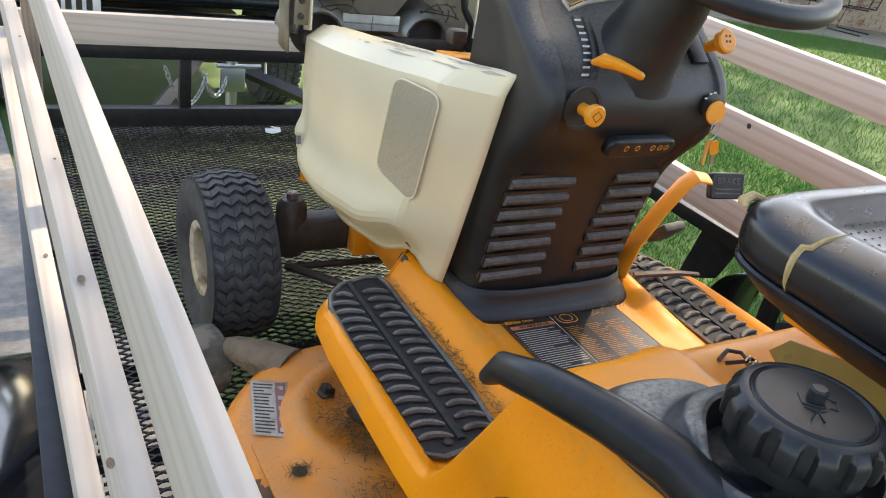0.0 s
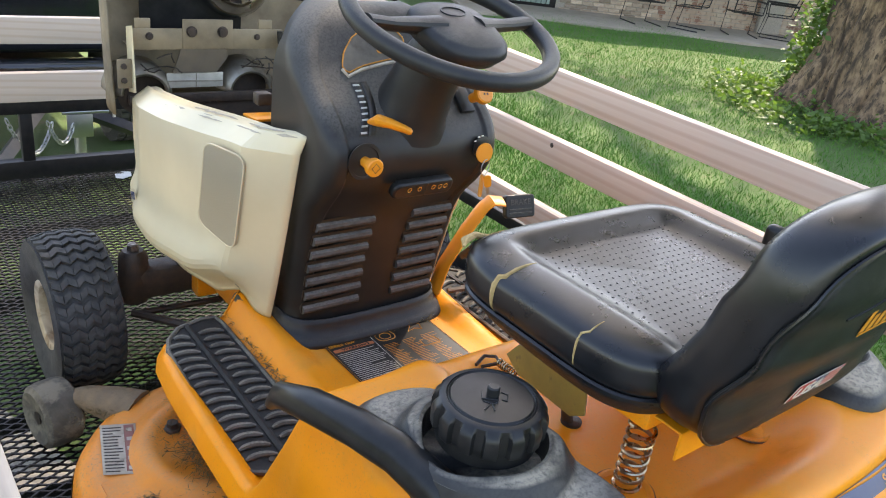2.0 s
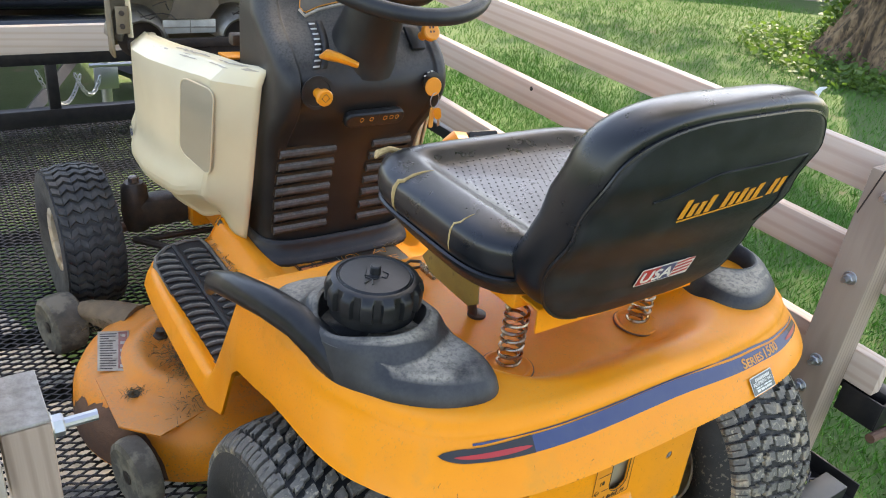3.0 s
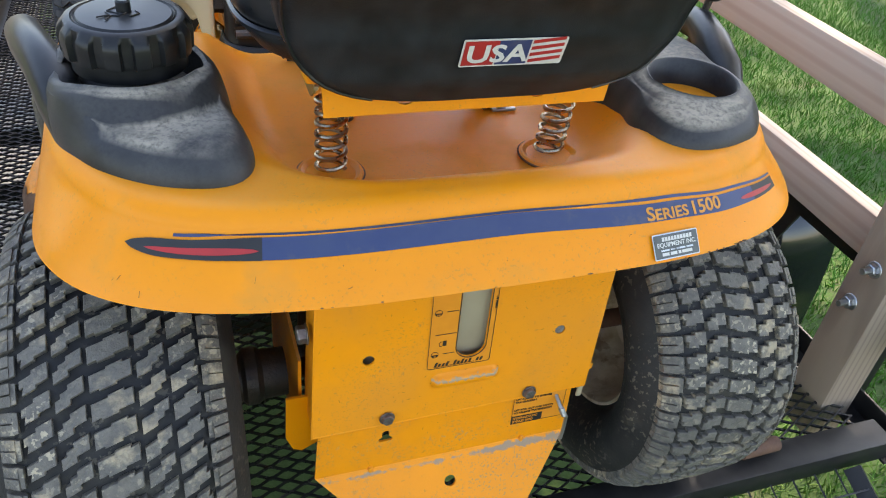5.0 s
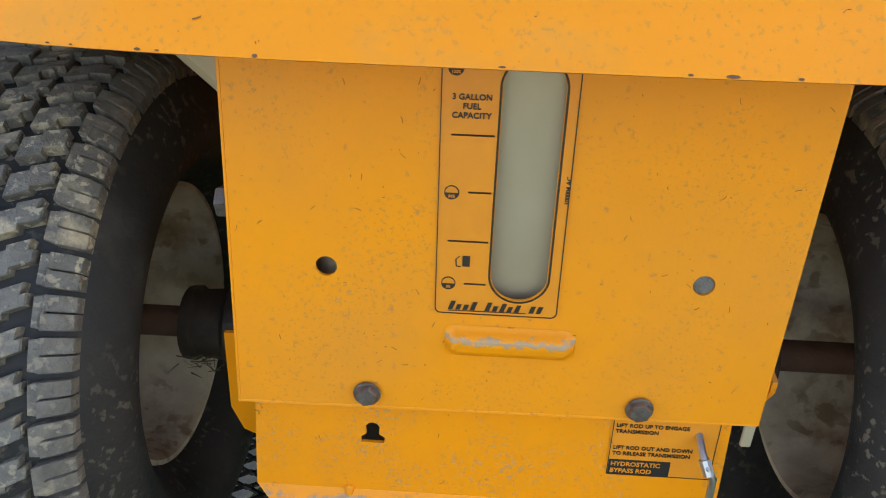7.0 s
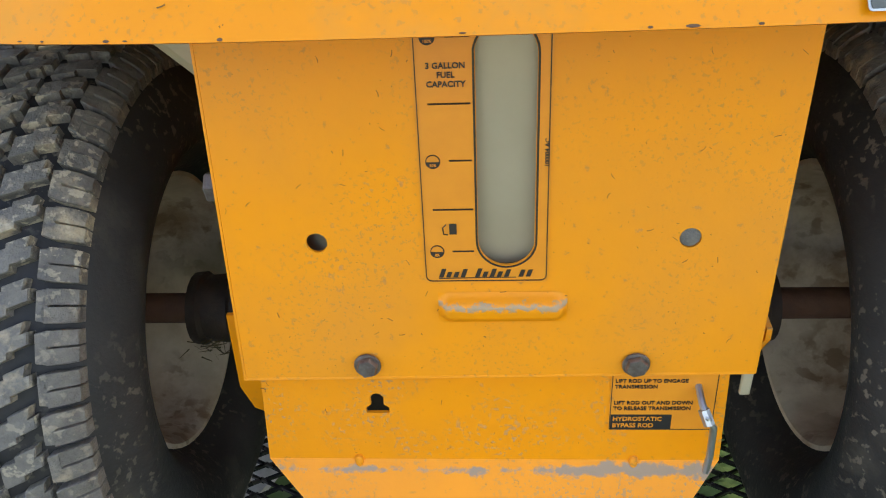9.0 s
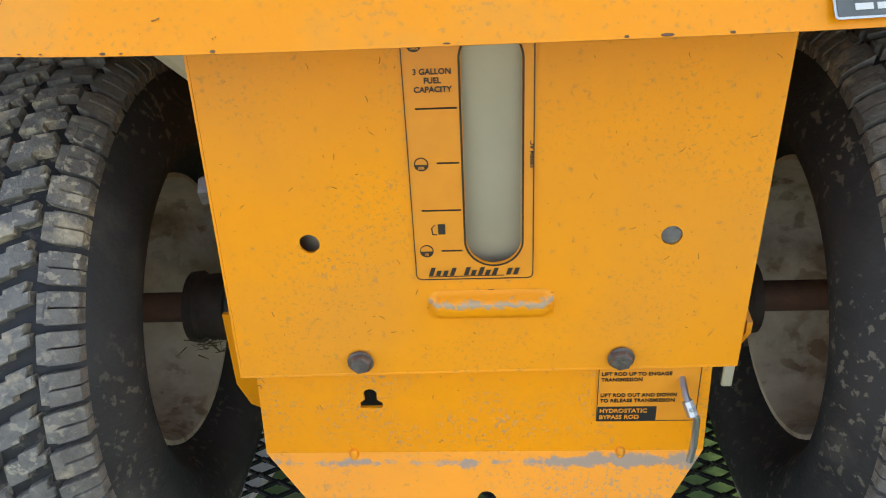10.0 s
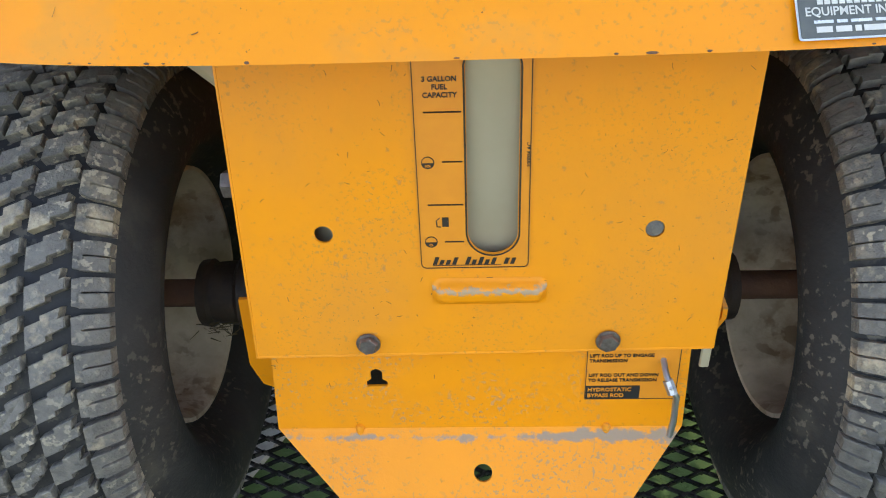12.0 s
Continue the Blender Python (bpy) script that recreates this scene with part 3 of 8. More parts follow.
def ground_sheet():
    n = 90
    xs = np.concatenate([np.linspace(-400, -12, 8), np.linspace(-10, 20, n), np.linspace(22, 400, 8)])
    ys = np.concatenate([np.linspace(-400, -9, 8), np.linspace(-8, 22, n), np.linspace(24, 400, 8)])
    pts = np.zeros((len(xs), len(ys), 3))
    for i, x in enumerate(xs):
        for j, y in enumerate(ys):
            near = 1.0 if max(abs(x), abs(y)) < 30 else 0.0
            z = GROUND + near * 0.035 * noise.noise(Vector((x * 0.5, y * 0.5, 0)))
            z += 0.10 * math.exp(-((x - 8.74) ** 2 + (y - 3.67) ** 2) / 2.2)
            if x < 0.5:
                z = min(z, GROUND - 0.006) if x > -6 else z
            pts[i, j] = x, y, z
    m = mat("lawn_soil", (0.045, 0.088, 0.016), 0.95, col2=(0.066, 0.112, 0.026), scale=7, amount=0.9, dirt=(0.125, 0.105, 0.06), dirt_scale=3.2, dirt_level=0.58, sharp=0.16, bump=0.8, bump_scale=60)
    ob = surf("ground", pts, m, None, flip=False)
    return tagged(ob, "mown green lawn with paler dry patches", "lawn", kind="structure")


ground_sheet()
drive_mat = mat("pale_concrete", (0.30, 0.275, 0.24), 0.9, col2=(0.21, 0.19, 0.16), scale=24, dirt=(0.16, 0.13, 0.095), dirt_scale=5, dirt_level=0.54, sharp=0.25, bump=0.5, bump_scale=110)
driveway = part("driveway", prism([(-6.5, -9.0), (-0.70, -9.0), (-0.62, -0.5), (-0.56, 0.45), (-0.42, 0.78), (-0.33, 1.1), (-0.36, 1.5), (-0.52, 2.0), (-0.70, 2.5), (-0.88, 3.0), (-1.6, 14.0), (-6.5, 14.0)], Matrix.Translation((0, 0, GROUND - 0.10)), 0.108), drive_mat, None)
tagged(driveway, "pale dirty concrete driveway under the trailer", "driveway", kind="structure")

# ---- trailer ----
trailer = thing("utility_trailer", (0.03, 1.5, GROUND), "black steel utility trailer with pale wooden side boards", "trailer")
FLOOR = 0.0


def mesh_floor():
    """Expanded steel: zigzag strands that meet in diamonds."""
    lw, sw, x0, x1, y0, y1 = 0.052, 0.0235, -0.83, 0.90, 0.05, 3.08
    nx, ny = int((x1 - x0) / (lw / 2)), int((y1 - y0) / sw) * 2
    verts, faces = [], []
    t, hgt = 0.0016, 0.0042
    for j in range(ny):
        yc = y0 + (j // 2) * sw + (sw / 4 if j % 2 == 0 else 3 * sw / 4)
        sgn = 1 if j % 2 == 0 else -1
        base = len(verts)
        for i in range(nx + 1):
            y = yc + sgn * (sw / 4 - 0.0006) * (1 if i % 2 else -1)
            z = FLOOR - 0.004 + 0.0022 * (1 if (i + j) % 2 else -1) + 0.0025 * noise.noise(Vector((i * 0.2, j * 0.15, 3)))
            x = x0 + i * lw / 2
            verts += [(x, y - t, z), (x, y + t, z + 0.0012), (x, y + t, z - hgt), (x, y - t, z - hgt)]
        for i in range(nx):
            a, b = base + 4 * i, base + 4 * i + 4
            for k in range(4):
                faces.append((a + k, b + k, b + (k + 1) % 4, a + (k + 1) % 4))
    ob = link("floor_mesh", mesh_from("floor_mesh", verts, faces, False), M["mesh"], trailer, "black expanded steel mesh with diamond openings", sharp=0)
    ob["kind"] = "stuff"


mesh_floor()


def angle_bar(name, a, b, w=0.05, h=0.05, t=0.006, side=(1, 0, 0), label=""):
    """Angle iron from a to b: one leg up, one leg towards side."""
    a, b, s = Vector(a), Vector(b), Vector(side)
    bm = bmesh.new()
    ln = (b - a).length
    d = (b - a).normalized()
    m = Matrix.Identity(4)
    m.col[0][:3], m.col[1][:3], m.col[2][:3] = s, d, s.cross(d) if s.cross(d).z > 0 else -s.cross(d)
    mid = (a + b) / 2
    up = Vector(m.col[2][:3])
    add_box(bm, mid + s * w / 2, (w, ln, t), m, 0.001, 1)
    add_box(bm, mid + s * t / 2 + up * h / 2, (t, ln, h), m, 0.001, 1)
    return part(name, bm, M["steel"], trailer, label)


# tail sill, cross members under the mesh, side sills, front sill
bm = bmesh.new()
add_box(bm, (0.02, 0.022, -0.022), (1.80, 0.060, 0.05), None, 0.003)
part("tail_sill", bm, M["steel"], trailer)
for y in (0.62, 1.22, 1.50, 2.10, 2.62):
    angle_bar("cross_member", (-0.86, y, -0.062), (0.93, y, -0.062), 0.045, 0.045, side=(0, 1, 0))
for x, s in ((-0.885, 1), (0.955, -1)):
    angle_bar("side_sill", (x, -0.02, -0.045), (x, 3.12, -0.045), 0.05, 0.05, side=(s, 0, 0))
part("front_sill", box((0.03, 3.105, 0.02), (1.86, 0.05, 0.085), bev=0.003), M["steel"], trailer)
# upper side rails, uprights and brackets
for x in (-0.905, 0.985):
    part("side_rail", box((x, 1.55, 0.235), (0.045, 3.14, 0.045), bev=0.003), M["steel"], trailer)
    for y in (0.165, 1.15, 2.15, 3.05):
        part("upright", box((x, y, 0.09), (0.04, 0.045, 0.25), bev=0.002), M["steel"], trailer)
part("front_rail", box((0.03, 3.105, 0.285), (1.86, 0.045, 0.05), bev=0.003), M["steel"], trailer)
for x in (-0.30, 0.28, 0.62):
    part("front_upright", box((x, 3.105, 0.16), (0.045, 0.04, 0.22), bev=0.002), M["steel"], trailer)
# gusset plates on the far side rail
for y in (1.41, 0.55, 2.55):
    tri = prism([(-0.09, 0.0), (0.06, 0.0), (0.105, -0.205), (0.01, -0.155), (-0.045, -0.125)], Matrix.Translation((0.982, y, 0.215)) @ Matrix(((0, 0, 1, 0), (1, 0, 0, 0), (0, 1, 0, 0), (0, 0, 0, 1))), 0.006)
    part("gusset", tri, M["steel"], trailer)
# pocket at the end of the right rail, with a hinge pin and hook
bm = bmesh.new()
add_box(bm, (0.965, 0.00, 0.215), (0.09, 0.006, 0.075), None, 0.001)
add_box(bm, (0.922, 0.05, 0.215), (0.006, 0.10, 0.075), None, 0.001)
add_box(bm, (1.008, 0.05, 0.215), (0.006, 0.10, 0.075), None, 0.001)
add_box(bm, (0.965, 0.05, 0.180), (0.09, 0.10, 0.006), None, 0.001)
part("stake_pocket", bm, M["steel"], trailer)
part("gate_hinge_pin", tube([(0.90, -0.01, 0.17), (0.98, -0.015, 0.17)], 0.012, 10), M["rust"], trailer, "rusty steel hinge pin")
part("latch_hook", tube([(1.01, 0.00, 0.22), (1.06, -0.03, 0.225), (1.10, -0.045, 0.25)], 0.007, 6), M["steel"], trailer)


def ramp_gate():
    """Tail gate let down to the ground: angle frame with welded wire."""
    a, b = Vector((-0.80, -0.02, -0.03)), Vector((0.82, -0.02, -0.03))
    d = Vector((0, -1.18, -0.465))
    g = part("ramp_gate", tube([a, a + d, b + d, b], 0.022, 4), M["steel"], trailer, "black tail ramp let down to the grass")
    part("gate_bar", tube([a.lerp(b, 0.5), a.lerp(b, 0.5) + d], 0.018, 4), M["steel"], g)
    bm = bmesh.new()
    for k in range(1, 33):
        p = a.lerp(b, k / 33) + Vector((0, 0, 0.014))
        add_tube(bm, [p, p + d], 0.0022, 4)
    for k in range(1, 25):
        p = d * (k / 25) + Vector((0, 0, 0.018))
        add_tube(bm, [a + p, b + p], 0.0022, 4)
    w = part("gate_wire", bm, M["steel"], g, "welded black wire mesh", sharp=0)
    w["kind"] = "stuff"


ramp_gate()
part("hinge_pipe", tube([(0.585, 0.035, 0.020), (0.665, 0.037, 0.020)], 0.014, 14), M["rust"], trailer, "rusty hinge pipe on the tail sill")
part("sill_tag", prism([(0, 0), (0.03, 0.004), (0.028, 0.022), (0.004, 0.018)], pose(0.625, 0.062, 0.004, 12, 8, 15), 0.002), M["white_plastic"], trailer, "torn white tag")


def board(x0, x1, y0, y1, z0, z1, rise=0.0, yaw=0.0, name="side_board", label="", material=None):
    """A sawn board between two heights; rise and yaw are metres per metre along y."""
    bm = bmesh.new()
    add_box(bm, (0, 0, 0), (x1 - x0, y1 - y0, z1 - z0), None, 0.003, 2)
    for v in bm.verts:
        v.co.x += (x0 + x1) / 2
        v.co.y += (y0 + y1) / 2
        v.co.z += (z0 + z1) / 2
        v.co.z += rise * (v.co.y - 0.2) + 0.0015 * math.sin(v.co.y * 5 + z0 * 9)
        v.co.x += yaw * (v.co.y - 0.2)
    return part(name, bm, material or M["pine"], trailer, label)


def carriage_bolt(p, d, parent, length=0.03):
    """Washer, nut and threaded end of a bolt at p, pointing along d."""
    b = part("bolt", lathe([(0.006, -0.01), (0.006, length)], 10, along(p, d)), M["zinc"], parent, "galvanised bolt")
    part("washer", lathe([(0.015, 0.0), (0.016, 0.0015), (0.015, 0.003)], 18, along(p, d)), M["zinc"], b)
    part("nut", lathe([(0.0115, 0.003), (0.0115, 0.012), (0.010, 0.0135)], 6, along(p, d)), M["zinc"], b)


RISE_R = 0.022
board(0.925, 0.963, -0.22, 3.08, 0.705, 0.797, RISE_R, label="pale pine top board with brown grain")
board(0.925, 0.963, 0.035, 3.08, 0.503, 0.594, 0.013)
board(0.925, 0.963, 0.035, 3.08, 0.258, 0.346, RISE_R)
part("board_knot", lathe([(0.0002, 0.0), (0.008, 0.001), (0.006, 0.002)], 12, along((0.9245, 1.389, 0.588), (-1, 0, 0))), M["ink"], trailer, "small dark knot in the board")
for x0, s in ((0.838, 1),):
    post = part("post", box((0.881, 0.150, 0.35), (0.086, 0.088, 0.885), bev=0.004), M["grey_wood"], trailer, "weathered brown wooden corner post with a split top")
    for z, y in ((0.745, 0.138), (0.542, 0.147), (0.317, 0.147), (0.232, 0.159)):
        carriage_bolt((0.838, y, z), (-1, 0, 0), post)
    part("split", box((0.852, 0.176, 0.74), (0.03, 0.0035, 0.11), pose(0, 0, 0, 12, 0, 0), bev=0.0005, seg=1), M["ink"], post, "dark crack in the post")
LB = -0.823
board(LB - 0.020, LB, 0.10, 3.08, 0.715, 0.829, 0.010, -0.018, label="pale pine top board", material=M["pine_pale"])
board(LB - 0.031, LB, 0.10, 3.08, 0.492, 0.582, 0.013, -0.030, material=M["pine_pale"])
board(LB - 0.051, LB - 0.020, 0.10, 3.08, 0.240, 0.330, 0.013, -0.027, material=M["pine_pale"])
post = part("post", box((-0.796, 0.158, 0.345), (0.044, 0.088, 0.87), bev=0.004), M["grey_wood"], trailer, "weathered wooden corner post with rough end grain")
part("post_end", box((-0.796, 0.158, 0.782), (0.043, 0.086, 0.004), bev=0.001, seg=1), M["end_grain"], post, "grey saw-marked end grain")
for z in (0.75, 0.545, 0.31):
    carriage_bolt((-0.774, 0.145, z), (1, 0, 0), post, 0.045)
for x, y, z, k in ((-0.862, 0.874, 0.5935, 1.0), (-0.868, 0.539, 0.5885, 0.8), (-0.888, 1.399, 0.3465, 0.8), (-0.890, 1.991, 0.6095, 0.7), (-0.866, 1.262, 0.5985, 0.5)):
    part("board_knot", lathe([(0.0002, 0.0), (0.0050 * k, 0.0006), (0.003 * k, 0.0010), (0.0002, 0.0011)], 10, Matrix.Translation((x, y, z)) @ Matrix.Diagonal((1.0, 2.0, 1.0, 1.0))), M["knot"], trailer, "dark knot in the board")
for y, z, ln in ((1.26, 0.770, 0.10), (1.20, 0.752, 0.07), (0.92, 0.785, 0.12), (1.72, 0.800, 0.08), (2.10, 0.775, 0.10)):
    part("board_check", tube([(LB + 0.0006 - 0.018 * (y + ln * u - 0.2), y + ln * u, z + 0.010 * (y - 0.2) + 0.004 * math.sin(5 * u + y)) for u in np.linspace(0, 1, 8)], [0.0003, 0.0008, 0.0010, 0.0011, 0.0010, 0.0009, 0.0007, 0.0003], 4), M["rust"], trailer, "fine drying crack")
# front boards
for z0, z1 in ((0.318, 0.432), (0.545, 0.645)):
    part("front_board", box((0.03, 3.07, (z0 + z1) / 2), (1.84, 0.038, z1 - z0), bev=0.003), M["pine_x"], trailer)
for x in (-0.84, 0.46, 0.92):
    part("front_post", box((x, 3.03, 0.35), (0.05, 0.042, 0.88), bev=0.004), M["grey_wood"], trailer)


def trailer_fender(x0, x1, half, low, rise):
    """Rounded sheet fender over a trailer wheel, with a rolled outer edge."""
    pts = []
    e = math.copysign(0.01, x1 - x0)
    for k in range(33):
        a = math.pi * k / 32
        c, n = math.cos(a), math.sin(a)
        y = 0.98 + half * (abs(c) ** 0.45) * (1 if c > 0 else -1)
        z = low + rise * abs(n) ** 0.45
        pts.append([(x0, y, z), (x1, y, z), (x1 + e, y, z - 0.006), (x1 + e, y, z - 0.03)])
    return surf("wheel_fender", pts, M["truck"], trailer, "glossy black sheet fender", solid=0.003)


trailer_fender(-0.925, -1.18, 0.60, -0.28, 0.40)
trailer_fender(1.005, 1.26, 0.43, -0.28, 0.45)
for x in (-1.06, 1.13):
    w = part("trailer_wheel", lathe([(0.17, -0.09), (0.28, -0.095), (0.31, -0.07), (0.31, 0.07), (0.28, 0.095), (0.17, 0.09)], 40, along((x, 0.98, GROUND + 0.31), (1, 0, 0))), M["rubber_clean"], trailer)
    part("wheel_rim", lathe([(0.17, -0.085), (0.165, 0.03), (0.06, 0.05), (0.05, 0.07)], 32, along((x, 0.98, GROUND + 0.31), (1, 0, 0))), M["white_plastic"], w)
# coupling tongue, chain and jack ahead of the front sill
for s in (-1, 1):
    part("tongue", tube([(0.03 + s * 0.5, 3.1, -0.03), (0.03 + s * 0.06, 4.15, -0.03)], 0.035, 4), M["steel"], trailer)
part("coupler", box((0.03, 4.25, 0.0), (0.09, 0.26, 0.08), bev=0.012), M["dark_metal"], trailer)
jack = part("tongue_jack", tube([(0.06, 3.78, -0.42), (0.06, 3.78, 0.16)], 0.028, 14), M["zinc"], trailer, "galvanised tongue jack with a crank")
part("crank", tube([(0.06, 3.78, 0.12), (0.22, 3.76, 0.12), (0.22, 3.74, 0.02)], 0.008, 8), M["zinc"], jack)
part("crank_bar", tube([(-0.02, 3.76, 0.05), (0.20, 3.76, 0.05)], 0.011, 8), M["zinc"], jack)
part("jack_plate", box((0.06, 3.76, -0.02), (0.12, 0.02, 0.12), bev=0.003), M["zinc"], jack)


def chain(a, b, sag, links=22):
    """Hanging chain: each link a flattened ring, turned a quarter against its neighbour."""
    a, b = Vector(a), Vector(b)
    bm = bmesh.new()
    for k in range(links):
        t = (k + 0.5) / links
        p = a.lerp(b, t) - Vector((0, 0, 4 * sag * t * (1 - t)))
        d = (b - a - Vector((0, 0, 4 * sag * (1 - 2 * t)))).normalized()
        m = along(p, d) @ pose(0, 0, 0, 0, 0, 90 * (k % 2))
        ring = [m @ Vector((0.010 * math.cos(q), 0, 0.021 * math.sin(q))) for q in np.linspace(0, 2 * math.pi, 10, endpoint=False)]
        add_tube(bm, ring, 0.0035, 5, closed=True)
    return part("safety_chain", bm, M["zinc"], trailer, "slack galvanised safety chain")


chain((-0.30, 3.55, 0.10), (-0.08, 3.7, 0.02), 0.16)
chain((-0.12, 3.6, 0.06), (0.02, 3.72, 0.0), 0.10, 14)
part("leaf_scrap", prism([(0, 0), (0.05, 0.01), (0.075, 0.05), (0.04, 0.07), (0.045, 0.045), (0.0, 0.055), (-0.02, 0.02)], pose(0.02, 2.93, 0.004, 4, 3, 20), 0.002), M["white_plastic"], None)
tagged(bpy.data.objects["leaf_scrap"], "scrap of white paper lying on the mesh", "paper scrap")

# ---- riding mower ----
mower = thing("riding_mower", (0, 0.9, 0.0), "yellow and cream riding mower with its hood tilted open", "riding mower")


def body_height(x, y):
    """Height of the pressed body over the plan: seat deck, shoulders, step, tunnel and foot wells."""
    ax = abs(x)
    # seat recess: a rounded tray sunk between the shoulders, open towards the front
    tray = ((ax / 0.248) ** 4 + (max(0.0, 0.36 - y) / 0.305) ** 4) ** 0.25
    up = ss((tray - 0.76) / 0.33)
    up *= 1 - 0.75 * ss((y - 0.44) / 0.10)
    rear = 0.603 + 0.068 * up + 0.012 * ss((y - 0.40) / 0.1) * (1 - up)
    ridge = 0.030 * ss((y - 0.72) / 0.40)
    if ax < 0.165:
        low = 0.366
    elif ax < 0.225:
        low = 0.366 + (ridge + 0.004) * ss((ax - 0.165) / 0.05)
    elif ax < 0.275:
        low = lerp(0.370 + ridge, 0.338, ss((ax - 0.225) / 0.05))
    else:
        low = 0.338 + 0.022 * ss((ax - 0.415) / 0.025)
    y0 = lerp(0.490, 0.452, ss((ax - 0.20) / 0.16))
    y1 = lerp(0.715, 0.655, ss((ax - 0.20) / 0.16))
    return lerp(rear, low, ss((y - y0) / (y1 - y0)))


def outline_path(step=0.011):
    """Plan of the body's lower edge, from the left foot well round the tail to the right foot well."""
    a, b, yc, n = 0.475, 0.312, 0.25, 3.5
    left = [(-0.245, 1.215), (-0.32, 1.213), (-0.385, 1.195), (-0.43, 1.155), (-0.452, 1.10), (-0.462, 1.0), (-0.468, 0.8), (-0.472, 0.6), (-0.476, 0.45), (-0.477, 0.35)]
    for k in range(41):
        p = 0.5 * math.pi * k / 40
        left.append((-a * math.cos(p) ** (2 / n), yc - b * math.sin(p) ** (2 / n)))
    pts = left + [(-x, y) for x, y in left[-2::-1]]
    pts = np.array(pts)
    d = np.r_[0, np.cumsum(np.hypot(*np.diff(pts, axis=0).T))]
    s = np.linspace(0, d[-1], int(d[-1] / step))
    return np.stack([np.interp(s, d, pts[:, 0]), np.interp(s, d, pts[:, 1])], 1)


def lip_height(y):
    return line_at(((-0.1, 0.590), (0.06, 0.589), (0.30, 0.556), (0.43, 0.522), (0.455, 0.500), (0.52, 0.36), (0.60, 0.318), (0.70, 0.310), (1.2, 0.300)), y)


def fender_grid():
    path = outline_path()
    tan = np.gradient(path, axis=0)
    tan /= np.linalg.norm(tan, axis=1)[:, None]
    rows = []
    for (bx, by), (tx, ty) in zip(path, tan):
        nx, ny = -ty, tx
        tail = ss((0.25 - by) / 0.2)
        foot = ss((by - 0.45) / 0.18)
        lean = lerp(lerp(0.020, 0.050, tail), 0.010, foot)
        r = lerp(lerp(0.030, 0.024, tail), 0.016, foot)
        zl = lip_height(by)
        zs = body_height(bx + nx * (lean + r), by + ny * (lean + r))
        row = [(bx + nx * 0.006, by + ny * 0.006, zl), (bx, by, zl + 0.002)]
        hh = zs - r - zl
        for k in range(1, 7):
            u = k / 6
            o = lean * u ** 1.25
            row.append((bx + nx * o, by + ny * o, zl + 0.002 + hh * u))
        for k in range(1, 6):
            q = 0.5 * math.pi * k / 5
            o = lean + r * (1 - math.cos(q))
            row.append((bx + nx * o, by + ny * o, zs - r + r * math.sin(q)))
        ex, ey = bx + nx * (lean + r), by + ny * (lean + r)
        sy = 0.13 + (by + 0.062) / (1.277) * (1.215 - 0.13)
        for k in range(1, 34):
            u = k / 33
            x, y = lerp(ex, 0.0, u), lerp(ey, sy, u)
            row.append((x, y, body_height(x, y)))
        rows.append(row)
    return rows


OUTLINE = outline_path(0.006)


def body_top(x, y):
    """Height of the outer skin, with the rounded shoulder included."""
    d = np.hypot(OUTLINE[:, 0] - x, OUTLINE[:, 1] - y)
    k = int(np.argmin(d))
    by, dist = OUTLINE[k, 1], float(d[k])
    tail = ss((0.25 - by) / 0.2)
    lean, r = lerp(0.020, 0.050, tail), lerp(0.030, 0.024, tail)
    h = body_height(x, y)
    if dist >= lean + r:
        return h
    zl = lip_height(by)
    if dist > lean:
        q = math.acos(max(-1, min(1, 1 - (dist - lean) / r)))
        return h - r + r * math.sin(q)
    return lerp(zl, h - r, (dist / lean) ** 0.8)


body = surf("fender_body", fender_grid(), M["yellow"], mower, "yellow pressed steel body, dusty and scratched", solid=0.003, flip=False)
weld = bmesh.new()
weld.from_mesh(body.data)
bmesh.ops.remove_doubles(weld, verts=weld.verts, dist=0.0002)
weld.to_mesh(body.data)
weld.free()
body.data.shade_smooth()


